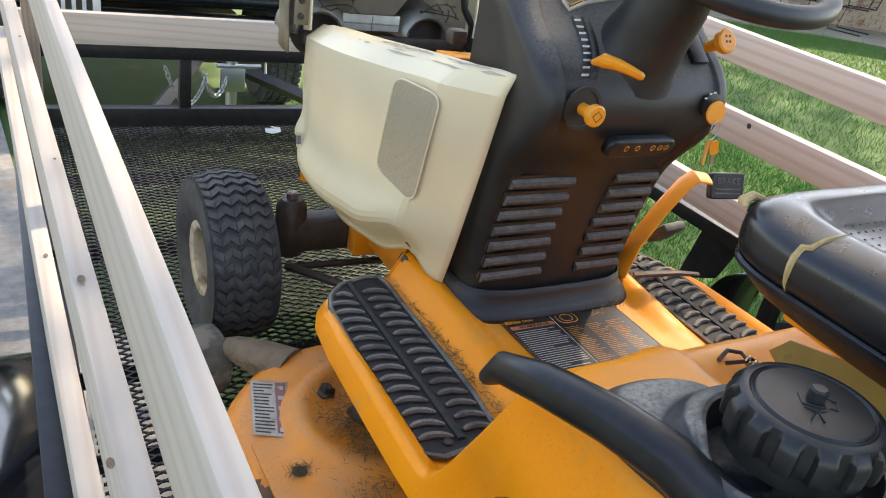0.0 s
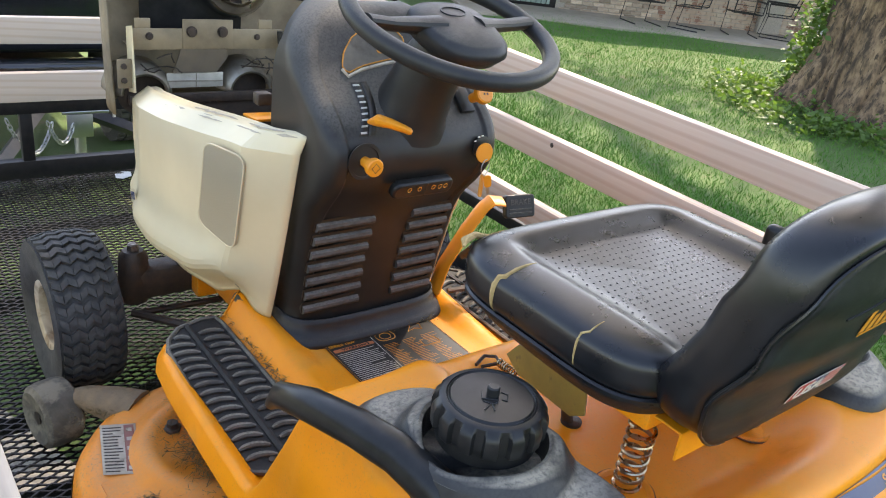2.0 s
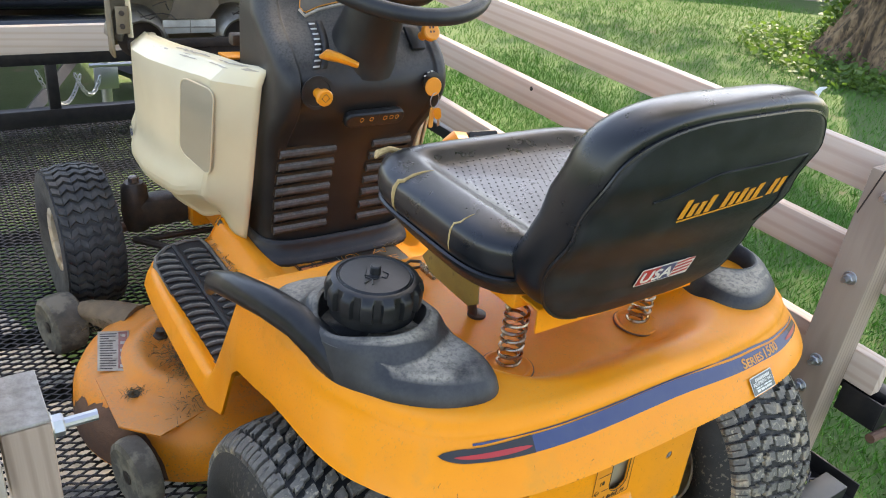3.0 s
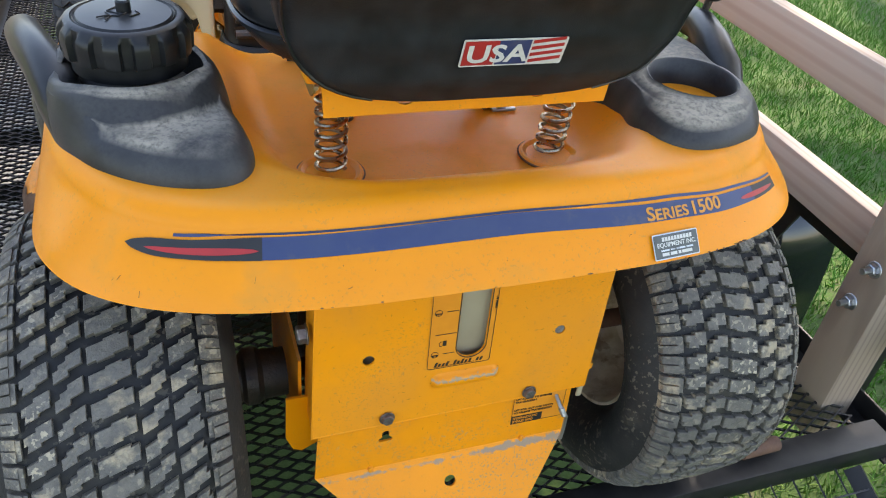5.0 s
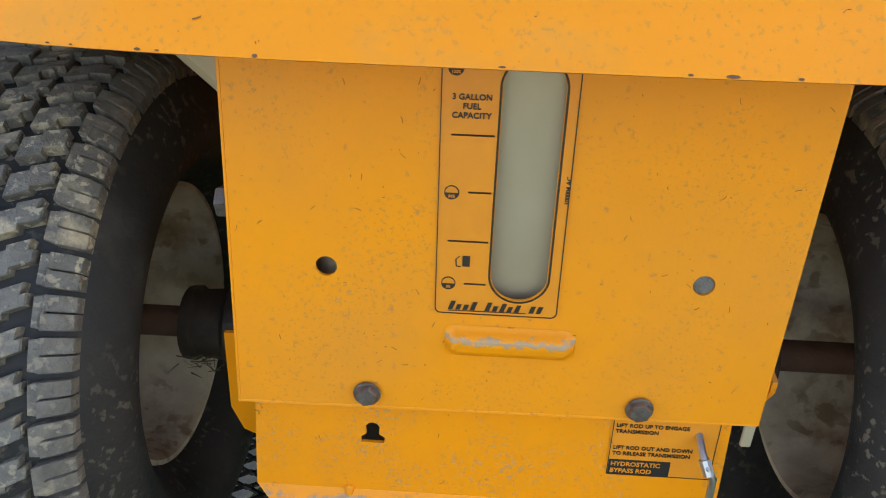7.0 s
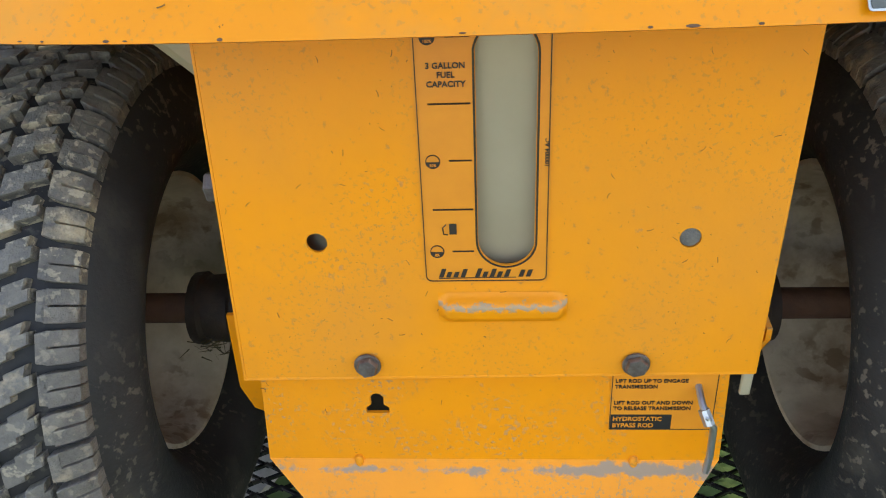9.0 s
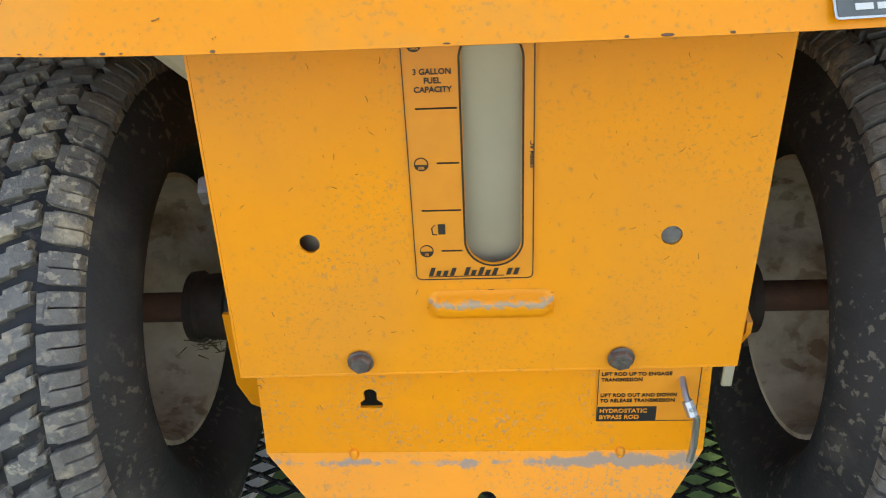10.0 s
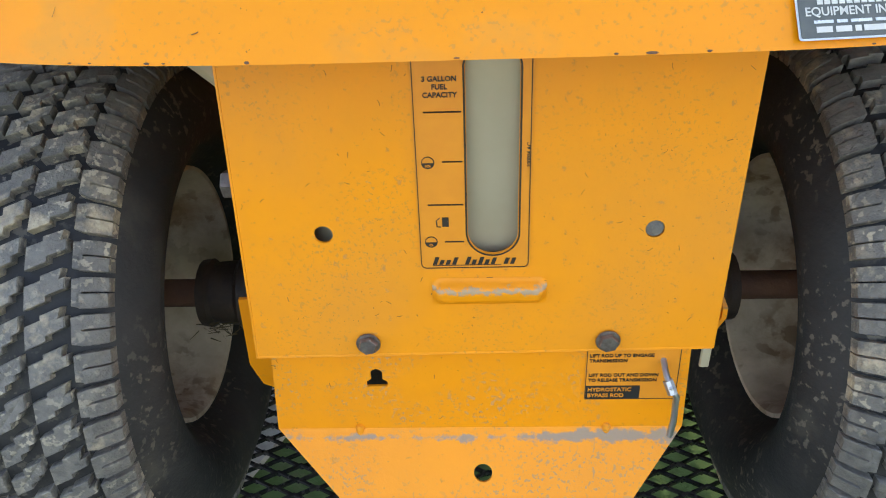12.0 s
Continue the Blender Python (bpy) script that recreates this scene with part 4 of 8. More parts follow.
def tail_surface(x, v, off=0.0012):
    """A point on the tail's sloping face at plan position x; v from the lip (0) to the shoulder (1)."""
    a, b, yc, n = 0.475, 0.312, 0.25, 3.5
    p = math.acos(min(1, (abs(x) / a)) ** (n / 2))
    q0 = Vector((math.copysign(a * math.cos(p) ** (2 / n), x), yc - b * math.sin(p) ** (2 / n), 0))
    e = 1e-3
    p2 = min(math.pi / 2, p + e)
    p1 = max(0.0, p - e)
    t = Vector((-a * (math.cos(p2) ** (2 / n) - math.cos(p1) ** (2 / n)), -b * (math.sin(p2) ** (2 / n) - math.sin(p1) ** (2 / n)), 0)).normalized()
    nrm = Vector((t.y, -t.x, 0))
    if nrm.y < 0:
        nrm = -nrm
    if x < 0:
        pass
    else:
        nrm = Vector((-abs(nrm.x), nrm.y, 0))
    if x < 0:
        nrm = Vector((abs(nrm.x), nrm.y, 0))
    by = q0.y
    tail = ss((0.25 - by) / 0.2)
    lean, r = lerp(0.020, 0.050, tail), lerp(0.030, 0.024, tail)
    zs = body_height(q0.x + nrm.x * (lean + r), q0.y + nrm.y * (lean + r))
    zl = lip_height(by)
    hh = zs - r - zl
    o, z = lean * min(v, 1.0) ** 1.25, zl + 0.002 + hh * v
    out = Vector((-nrm.x, -nrm.y, 0)) * 0.85 + Vector((0, 0, 0.5))
    if v > 1:
        q = min(1.3, (v - 1) * hh / r)
        o, z = lean + r * (1 - math.cos(q)), zs - r + r * math.sin(q)
        out = Vector((-nrm.x, -nrm.y, 0)) * math.cos(q) + Vector((0, 0, 0.5 + math.sin(q)))
    return q0 + nrm * o + Vector((0, 0, z)) + out.normalized() * off


# lower and upper edge of the stripe up the tail face, along x
STRIPE_LOW = ((-0.42, 0.73), (-0.36, 0.69), (-0.25, 0.69), (0.0, 0.72), (0.2, 0.64), (0.3, 0.59), (0.42, 0.57))
STRIPE_HIGH = ((-0.42, 0.84), (-0.36, 0.90), (-0.25, 0.96), (0.0, 1.00), (0.2, 0.90), (0.3, 0.83), (0.42, 0.74))


def tail_band(name, x0, x1, v0, v1, material, label="", off=0.0012, taper0=0.0, taper1=0.0, n=60):
    rows = []
    for k in range(n + 1):
        u = k / n
        x = lerp(x0, x1, u)
        f = 1.0
        if taper0 and u < taper0:
            f = math.sqrt(max(0.0, 1 - (1 - u / taper0) ** 2))
        if taper1 and u > 1 - taper1:
            f = min(f, math.sqrt(max(0.0, 1 - ((u - 1 + taper1) / taper1) ** 2)))
        lo, hi = curve_at(STRIPE_LOW, x), curve_at(STRIPE_HIGH, x)
        vm = (v0 + v1) / 2
        rows.append([tail_surface(x, lerp(lo, hi, vm + (v - vm) * f), off) for v in np.linspace(v0, v1, 7)])
    return surf(name, rows, material, body, label, flip=False)


def tail_frame(x, v):
    """A pose lying on the tail face: x to the right, y up the face, z outwards."""
    p, px, py = tail_surface(x, v, 0.0022), tail_surface(x + 0.004, v, 0.0022), tail_surface(x, v + 0.02, 0.0022)
    ux = (px - p).normalized()
    uy = (py - p)
    uy = (uy - ux * uy.dot(ux)).normalized()
    m = Matrix.Identity(4)
    m.col[0][:3], m.col[1][:3], m.col[2][:3], m.col[3][:3] = ux, uy, ux.cross(uy), p
    return m


tail_band("tail_stripe", -0.392, 0.395, 0.0, 1.0, M["blue"], "scuffed blue stripe decal", taper0=0.06, taper1=0.02)
tail_band("thin_stripe", -0.345, 0.398, 1.16, 1.33, M["blue"], "thin blue pinstripe")
for a, b in ((-0.3925, -0.255), (0.345, 0.397)):
    tail_band("stripe_end", a, b, -0.01, 1.01, M["decal_black"], "black stripe end", off=0.0017, taper0=0.3 if a < 0 else 0.0, n=20)
for a, b in ((-0.372, -0.258), (0.318, 0.390)):
    tail_band("stripe_flash", a, b, 0.24, 0.60, M["red"], "red flash on the stripe", off=0.0024, taper0=0.5, taper1=0.5, n=20)
def tail_text(words, x0, v0, size, width):
    ob = text_part(words, Matrix.Identity(4), size, M["yellow_ink"], body, label="yellow series lettering", width=width, bold=0.022)
    low = min(v.co.x for v in ob.data.vertices)
    for v in ob.data.vertices:
        x, y, z = v.co
        v.co = tail_surface(x0 + x - low, v0 + y / 0.052, 0.0019 + 0.3 * z)


tail_text("S", 0.172, 0.67, 0.0138, 0.011)
tail_text("ERIES", 0.184, 0.665, 0.0112, 0.047)
tail_text("1500", 0.238, 0.655, 0.0138, 0.044)


def flat_frame(p, n, up=(0, 0, 1)):
    n, up = Vector(n).normalized(), Vector(up)
    x = up.cross(n).normalized()
    y = n.cross(x)
    m = Matrix.Identity(4)
    m.col[0][:3], m.col[1][:3], m.col[2][:3], m.col[3][:3] = x, y, n, p
    return m


def plate(name, m, w, h, r, material, parent, label="", t=0.0005):
    return part(name, prism(rounded(w, h, r), m, t), material, parent, label)


def bars(m, rows, material, parent, h=0.0016, label="", name="printed_line"):
    """Lines of print too small to read: one bar for each (x, y, width)."""
    for x, y, w in rows:
        part(name, prism([(x, y), (x + w, y), (x + w, y + h), (x, y + h)], m, 0.0003), material, parent, label)


# dealer plate under the stripe
fm = tail_frame(0.203, 0.27)
dealer = plate("dealer_plate", fm, 0.062, 0.029, 0.002, M["silver"], body, "dark green dealer plate with pale letters")
plate("plate_field", fm @ pose(0, 0, 0.0006), 0.0595, 0.0265, 0.001, M["plate_dark"], dealer)
bars(fm @ pose(0, 0, 0.0012), [(-0.019 + 0.0042 * k, 0.0058, 0.0032) for k in range(10)], M["white_ink"], dealer, 0.0046)
text_part("EQUIPMENT INC.", fm @ pose(-0.0265, -0.0006, 0.0012), 0.0072, M["white_ink"], dealer, label="pale printed letters", width=0.053, bold=0.01, h=0.0002)
bars(fm @ pose(0, 0, 0.0012), [(-0.022, -0.0052, 0.011), (-0.009, -0.0052, 0.006), (-0.001, -0.0052, 0.012), (0.013, -0.0052, 0.009)], M["silver"], dealer, 0.0018)
bars(fm @ pose(0, 0, 0.0012), [(-0.021, -0.0105, 0.009), (-0.010, -0.0105, 0.009), (0.001, -0.0105, 0.0035), (0.006, -0.0105, 0.014)], M["white_ink"], dealer, 0.0034)
# chipped rust spots along the tail lip
random.seed(4)
for k in range(16):
    x = random.uniform(-0.36, 0.36)
    p = tail_surface(x, 0.02, 0.0004)
    part("rust_chip", lathe([(0.0003, -0.0006), (random.uniform(0.0004, 0.0011), 0.0), (0.0003, 0.0002)], 7, Matrix.Translation(p) @ Matrix.Diagonal((random.uniform(1.5, 4.5), 1, 1, 1)) @ along((0, 0, 0), (0, -1, 0.3))), M["rust"], body)

# ---- rear panel ----
LEAN = 0.0475


def pan_pt(x, z, off=0.0):
    return Vector((x, LEAN * z - off, z))


PN = Vector((0, -1, LEAN)).normalized()


def pan_frame(x, z, off=0.0):
    return flat_frame(pan_pt(x, z, off), PN)


def cut_sheet(outer, holes, place, normal):
    """A flat sheet with holes: outlines as (x, z) pairs, laid down by place()."""
    bm = bmesh.new()
    loops = []
    for poly in (outer, *holes):
        vs = [bm.verts.new(place(x, z)) for x, z in poly]
        loops += [bm.edges.new((vs[k], vs[(k + 1) % len(vs)])) for k in range(len(vs))]
    bmesh.ops.triangle_fill(bm, edges=loops, use_beauty=True, normal=normal)
    bm.normal_update()
    for f in bm.faces:
        if f.normal.dot(normal) < 0:
            f.normal_flip()
    return bm


def slot_outline(r, n=28):
    return [(0.004 + r * math.cos(a), (0.556 if math.sin(a) > 0 else 0.428) + r * math.sin(a)) for a in np.linspace(0.001, 2 * math.pi, n, endpoint=False)]


def circle(cx, cz, r, n=16):
    return [(cx + r * math.cos(a), cz + r * math.sin(a)) for a in np.linspace(0, 2 * math.pi, n, endpoint=False)]


bm = cut_sheet([(-0.199, 0.309), (0.186, 0.314), (0.190, 0.60), (-0.190, 0.60)], [slot_outline(0.0195), circle(-0.128, 0.428, 0.0075), circle(0.128, 0.428, 0.0075)], pan_pt, PN)
panel = part("rear_panel", bm, M["yellow_clean"], mower, "flat yellow rear sheet with a fuel gauge slot", solid=0.0025, sharp=-1)
for x0, x1, dx in (((-0.199, 0.309), (-0.190, 0.60), 0.003), ((0.186, 0.314), (0.190, 0.60), -0.003)):
    p0, p1 = pan_pt(*x0), pan_pt(*x1)
    surf("panel_return", [[p0, p0 + Vector((dx, 0.012, 0)), p0 + Vector((dx * 1.5, 0.07, 0))], [p1, p1 + Vector((dx, 0.012, 0)), p1 + Vector((dx * 1.5, 0.07, 0))]], M["yellow_clean"], panel, solid=0.002, sharp=-1)
bm = cut_sheet([(x - 0.0105, z + 0.490) for x, z in rounded(0.087, 0.19, 0.004)], [slot_outline(0.0208)], lambda x, z: pan_pt(x, z, 0.0006), PN)
lab = part("fuel_label", bm, M["orange_label"], panel, "orange fuel level label with black print", sharp=-1)
part("slot_rim", tube([pan_pt(0.004 + 0.0205 * math.cos(a), (0.556 if math.sin(a) > 0 else 0.428) + 0.0205 * math.sin(a), 0.0006) for a in np.linspace(0.001, 2 * math.pi, 40, endpoint=False)], 0.0007, 6, True), M["ink"], panel)
fr = pan_frame(0, 0, 0.0011)


def stroke(pts, w, parent, material=None, name="printed_line", r=None):
    """A thin printed line along (x, z) points of the panel."""
    part(name, tube([pan_pt(x, z, 0.0010) for x, z in pts], w, 4), material or M["ink"], parent)


border = [(x - 0.0105, z + 0.490) for x, z in rounded(0.084, 0.186, 0.004)]
stroke(border + border[:1], 0.0004, lab)
for words, z in (("3 GALLON", 0.5482), ("FUEL", 0.5424), ("CAPACITY", 0.5366)):
    text_part(words, pan_frame(-0.0335, z, 0.001), 0.0052, M["ink"], lab, align="CENTER", bold=0.02, label="black printed words")
for z, w in ((0.5675, 0.55), (0.5257, 1.0), (0.4875, 0.55), (0.4524, 1.0), (0.4205, 0.55)):
    stroke([(-0.0185 - 0.027 * w, z), (-0.0185, z)], 0.0006, lab)
for z, words in ((0.5675, "100%"), (0.4870, "50%"), (0.4205, "0%")):
    ring = [(-0.044 + 0.0046 * math.cos(a), z + 0.0046 * math.sin(a)) for a in np.linspace(0, 2 * math.pi, 18)]
    stroke(ring, 0.0004, lab)
    part("gauge_mark", prism([(0.0044 * math.cos(a), 0.0044 * math.sin(a)) for a in np.linspace(math.pi * 1.02, math.pi * 1.98, 10)], pan_frame(-0.044, z, 0.001), 0.0003), M["ink"], lab)
    text_part(words, pan_frame(-0.044, z - 0.0032, 0.0015), 0.0026, M["orange_label"], lab, align="CENTER", bold=0.02)
part("pump_mark", prism([(-0.002, -0.004), (0.003, -0.004), (0.003, 0.004), (-0.002, 0.004)], pan_frame(-0.033, 0.4378, 0.001), 0.0003), M["ink"], lab, "fuel pump sign")
stroke([(-0.036, 0.4335), (-0.039, 0.4338), (-0.0395, 0.4388), (-0.037, 0.4413)], 0.0005, lab)
text_part("100004 AC", pan_frame(0.0318, 0.482, 0.001) @ pose(0, 0, 0, 0, 0, 90), 0.0042, M["ink"], lab, bold=0.01)
# maker's mark, as plain slanted shapes
def mark_shapes(m, width, h, r, parent, material, label=""):
    """Two groups of slanted rounded bars over a thin rule, about as long and tall as the printed mark."""
    tall = (1.0, 0.62, 0.62, 0.95, 0.0, 1.0, 0.62, 0.95, 0.62, 0.85, 0.0, 0.8, 0.8)
    step = width / len(tall)
    for k, f in enumerate(tall):
        if f:
            x, y = -0.5 * width + step * (k + 0.25), 0.0
            part("maker_mark", prism([(x, y), (x + step * 0.62, y), (x + step * 0.62 + 0.35 * h * f, y + h * f), (x + 0.35 * h * f, y + h * f)], m, r), material, parent, label)
    part("maker_mark", prism([(-0.48 * width, -0.16 * h), (0.34 * width, -0.10 * h), (0.34 * width, -0.03 * h), (-0.48 * width, -0.08 * h)], m, r), material, parent)


mark_shapes(pan_frame(-0.012, 0.4000, 0.001), 0.066, 0.0068, 0.0003, lab, M["ink"])
# pressed rib, bolts
rib_rows = []
for k in range(33):
    u = -1 + 2 * k / 32
    row = []
    for j in range(15):
        w = -1 + 2 * j / 14
        d = min(1.0, math.hypot(w, max(0.0, abs(u) - 0.80) / 0.20))
        lift = 0.0085 * ss((1.0 - d) / 0.62) * (0.78 + 0.22 * ss((w + 1.0) / 1.2))
        row.append(pan_pt(0.001 + 0.046 * u, 0.3745 + 0.0125 * w, 0.0004 + lift))
    rib_rows.append(row)
surf("pressed_rib", rib_rows, M["yellow_rib"], panel, "pressed rib with worn paint", flip=True)


def hex_bolt(p, d, parent, r=0.0086, rf=0.0104, h=0.007):
    m = along(p, d)
    b = part("bolt", lathe([(rf * 0.9, 0.0), (rf, 0.0012), (rf * 0.96, 0.0022), (r * 0.9, 0.0024)], 20, m), M["bolt"], parent, "dirty hex bolt")
    part("bolt_head", lathe([(r, 0.002), (r, h - 0.0015), (r * 0.86, h)], 6, m @ pose(0, 0, 0, 0, 0, 15)), M["bolt"], b)


for x in (-0.101, 0.099):
    hex_bolt(pan_pt(x, 0.3245, 0.001), PN, panel)

# hitch plate: upright, then kicked out below a bend, with clipped corners
HZ, HB, HOFF = 0.222, Vector((0, -0.52, -0.85)).normalized(), -0.0075


def hitch_pt(x, z):
    if z >= HZ:
        return pan_pt(x, z, HOFF)
    return pan_pt(x, HZ, HOFF) + HB * (HZ - z)


bm = cut_sheet([(-0.187, 0.335), (-0.1935, HZ), (0.174, HZ), (0.171, 0.335)],
               [[(-0.1075, 0.2705), (-0.0895, 0.2705), (-0.0890, 0.2755), (-0.0935, 0.2790), (-0.0930, 0.2860), (-0.0955, 0.2890), (-0.0985, 0.2900), (-0.1015, 0.2890), (-0.1040, 0.2860), (-0.1035, 0.2790), (-0.1080, 0.2755)], [(0.1475, 0.312), (0.1515, 0.312), (0.1515, 0.290), (0.1475, 0.290)]], hitch_pt, PN)
hitch = part("hitch_plate", bm, M["yellow_bend"], mower, "yellow hitch plate kicked out at the bottom", solid=0.003, sharp=-1)
pb = Vector((0, -0.85, 0.52))
bm = cut_sheet([(-0.1935, HZ), (-0.104, 0.118), (0.106, 0.122), (0.174, HZ)], [circle(-0.006, 0.180, 0.0085)], lambda x, z: hitch_pt(x, min(z, HZ)), pb)
part("hitch_lip", bm, M["yellow_bend"], hitch, "scuffed lower lip with a pin hole", solid=0.004, sharp=-1)
for x in (-0.118, 0.106):
    part("bend_dimple", lathe([(0.0001, -0.004), (0.004, -0.003), (0.0052, 0.0), (0.0035, 0.002), (0.0001, 0.0028)], 14, Matrix.Translation(hitch_pt(x, HZ) + Vector((0, -0.0006, 0))) @ Matrix.Diagonal((0.8, 0.7, 1.9, 1.0))), M["yellow_clean"], hitch)
part("panel_hem", tube([pan_pt(-0.199, 0.3098, -0.0012), pan_pt(0.186, 0.3148, -0.0012)], 0.0018, 6), M["yellow_clean"], panel)
part("side_tab", box((0.183, 0.018, 0.304), (0.008, 0.004, 0.024), bev=0.001, seg=1), M["tank"], hitch)
part("hole_plug", lathe([(0.0072, 0.0), (0.005, 0.001), (0.0005, 0.0016)], 12, along(pan_pt(0.128, 0.428, -0.0015), PN)), M["dusty"], panel, "grey wad of dry grass in the hole")

def stuck_bits(place, normal, x0, x1, z0, z1, n, seed, parent, skip=None):
    """Short dry grass slivers and specks stuck to a painted sheet."""
    rng = random.Random(seed)
    bm = bmesh.new()
    for _ in range(n):
        x, z = rng.uniform(x0, x1), rng.uniform(z0, z1)
        if noise.noise(Vector((x * 18, z * 18, seed))) < rng.uniform(-0.45, 0.35):
            continue
        if skip and skip(x, z):
            continue
        a, ln, w = rng.uniform(0, math.pi), rng.choice((0.0004, 0.0004, 0.0006, 0.0007, 0.0010, 0.0018, 0.0045)), rng.uniform(0.00012, 0.00028)
        bend = rng.uniform(-0.6, 0.6)
        lo, hi = [], []
        for k in range(5):
            t = k / 4 - 0.5
            cx, cz = ln * t, ln * bend * (t * t)
            lo.append((cx, cz - w))
            hi.append((cx, cz + w))
        ca, sa = math.cos(a), math.sin(a)
        for k in range(4):
            quad = [lo[k], lo[k + 1], hi[k + 1], hi[k]]
            bm.faces.new([bm.verts.new(place(x + u * ca - v * sa, z + u * sa + v * ca)) for u, v in quad])
    ob = part("stuck_chaff", bm, M["bits"], parent, "dark dry specks of grass", sharp=0)
    ob["kind"] = "stuff"


stuck_bits(lambda x, z: pan_pt(x, z, 0.0008), PN, -0.188, 0.182, 0.32, 0.585, 420, 31, panel, lambda x, z: -0.055 < x < 0.035 and z > 0.395)
stuck_bits(lambda x, z: hitch_pt(x, z) + PN * 0.0008, PN, -0.188, 0.165, 0.226, 0.307, 120, 32, hitch, lambda x, z: x > 0.082 and z > 0.252)
stuck_bits(lambda x, z: tail_surface(x, (z - 0.59) / 0.05, 0.0008), PN, -0.40, 0.40, 0.593, 0.62, 45, 33, body)
hl = part("rod_label", prism(rounded(0.081, 0.057, 0.001), pan_frame(0.124, 0.2825, HOFF + 0.0006), 0.0003), M["orange_label"], hitch, "orange label for the bypass rod")
e = [(x + 0.124, z + 0.2825) for x, z in rounded(0.079, 0.055, 0.001)]
part("printed_line", tube([pan_pt(x, z, HOFF + 0.001) for x, z in e + e[:1]], 0.0004, 4), M["ink"], hl)
for words, z, sz in (("LIFT ROD UP TO ENGAGE", 0.3010, 0.0047), ("TRANSMISSION", 0.2955, 0.0047), ("LIFT ROD OUT AND DOWN", 0.2800, 0.0047), ("TO RELEASE TRANSMISSION", 0.2745, 0.0047)):
    text_part(words, pan_frame(0.0865, z, HOFF + 0.0012), sz, M["ink"], hl, label="black printed instruction", bold=0.015)
part("label_field", prism(rounded(0.047, 0.0145, 0.0005), pan_frame(0.1085, 0.2625, HOFF + 0.0010), 0.0003), M["decal_black"], hl)
for words, z in (("HYDROSTATIC", 0.2640), ("BYPASS ROD", 0.2575)):
    text_part(words, pan_frame(0.0865, z, HOFF + 0.0014), 0.0056, M["orange_label"], hl, label="orange letters on black", bold=0.02)
part("bypass_rod", tube([(0.1495, 0.03, 0.300), (0.1495, 0.006, 0.292), (0.152, -0.002, 0.286), (0.157, -0.004, 0.278), (0.158, -0.004, 0.250), (0.156, -0.006, 0.234)], 0.0028, 8), M["zinc"], mower, "bent zinc bypass rod")
part("rod_collar", tube([(0.150, 0.003, 0.290), (0.154, -0.003, 0.280)], 0.0045, 8), M["zinc"], mower)
# frame cheeks behind the panel
for x in (-0.204, 0.192):
    part("frame_cheek", prism([(0.075, 0.20), (0.12, 0.16), (0.34, 0.12), (0.34, 0.34), (0.075, 0.34)] if x < 0 else [(0.022, 0.29), (0.04, 0.262), (0.34, 0.20), (0.34, 0.36), (0.022, 0.30)], Matrix.Translation((x, 0.0, 0.05)) @ Matrix(((0, 0, 1, 0), (1, 0, 0, 0), (0, 1, 0, 0), (0, 0, 0, 1))), 0.004), M["yellow_worn"], mower, "dirty yellow frame cheek")
part("frame_flange", prism([(-0.222, 0.337), (-0.224, 0.262), (-0.215, 0.238), (-0.203, 0.232), (-0.180, 0.245), (-0.180, 0.337)], Matrix.Translation((0, 0.066, 0)) @ pose(0, 0, 0, 90, 0, 0), 0.004), M["yellow"], mower, "yellow frame flange beside the panel")
hex_bolt((-0.196, 0.050, 0.459), (-1, 0, 0), mower, 0.0115, 0.0135, 0.013)
# fuel tank seen through the slot and beside the panel
tank = part("fuel_tank", box((0.004, 0.098, 0.485), (0.30, 0.13, 0.22), bev=0.03, seg=4), M["tank"], mower, "milky plastic fuel tank")
part("tank_top", prism([(-0.280, 0.593), (-0.280, 0.580), (-0.262, 0.557), (-0.219, 0.517), (-0.19, 0.49), (0.17, 0.49), (0.19, 0.54), (0.19, 0.593)], Matrix.Translation((0, 0.24, 0)) @ pose(0, 0, 0, 90, 0, 0), 0.14), M["tank"], tank, bevel=0.012)

# ---- axle and rear wheels ----
AX, AZ, RR = 0.199, 0.249, 0.279
part("rear_axle", tube([(-0.40, AX, AZ), (0.40, AX, AZ)], 0.0155, 16), M["rust"], mower, "rusty rear axle")
for s, x in ((-1, -0.258), (1, 0.214)):
    part("axle_hub", lathe([(0.036, -0.06), (0.037, -0.02), (0.043, -0.012), (0.043, 0.004), (0.036, 0.010), (0.034, 0.036), (0.038, 0.040), (0.037, 0.050), (0.022, 0.054)], 20, along((x, AX, AZ), (s, 0, 0))), M["dark_metal"], mower, "greasy axle housing")
part("transaxle", box((0.0, AX + 0.02, AZ), (0.34, 0.20, 0.19), bev=0.03, seg=3), M["dark_metal"], mower, "greasy dark transaxle")


def tyre_profile(R, W, u):
    """Radius at u (-1 to 1 across the tread), for a low-pressure tyre."""
    return R - R * 0.055 * abs(u) ** 2.2


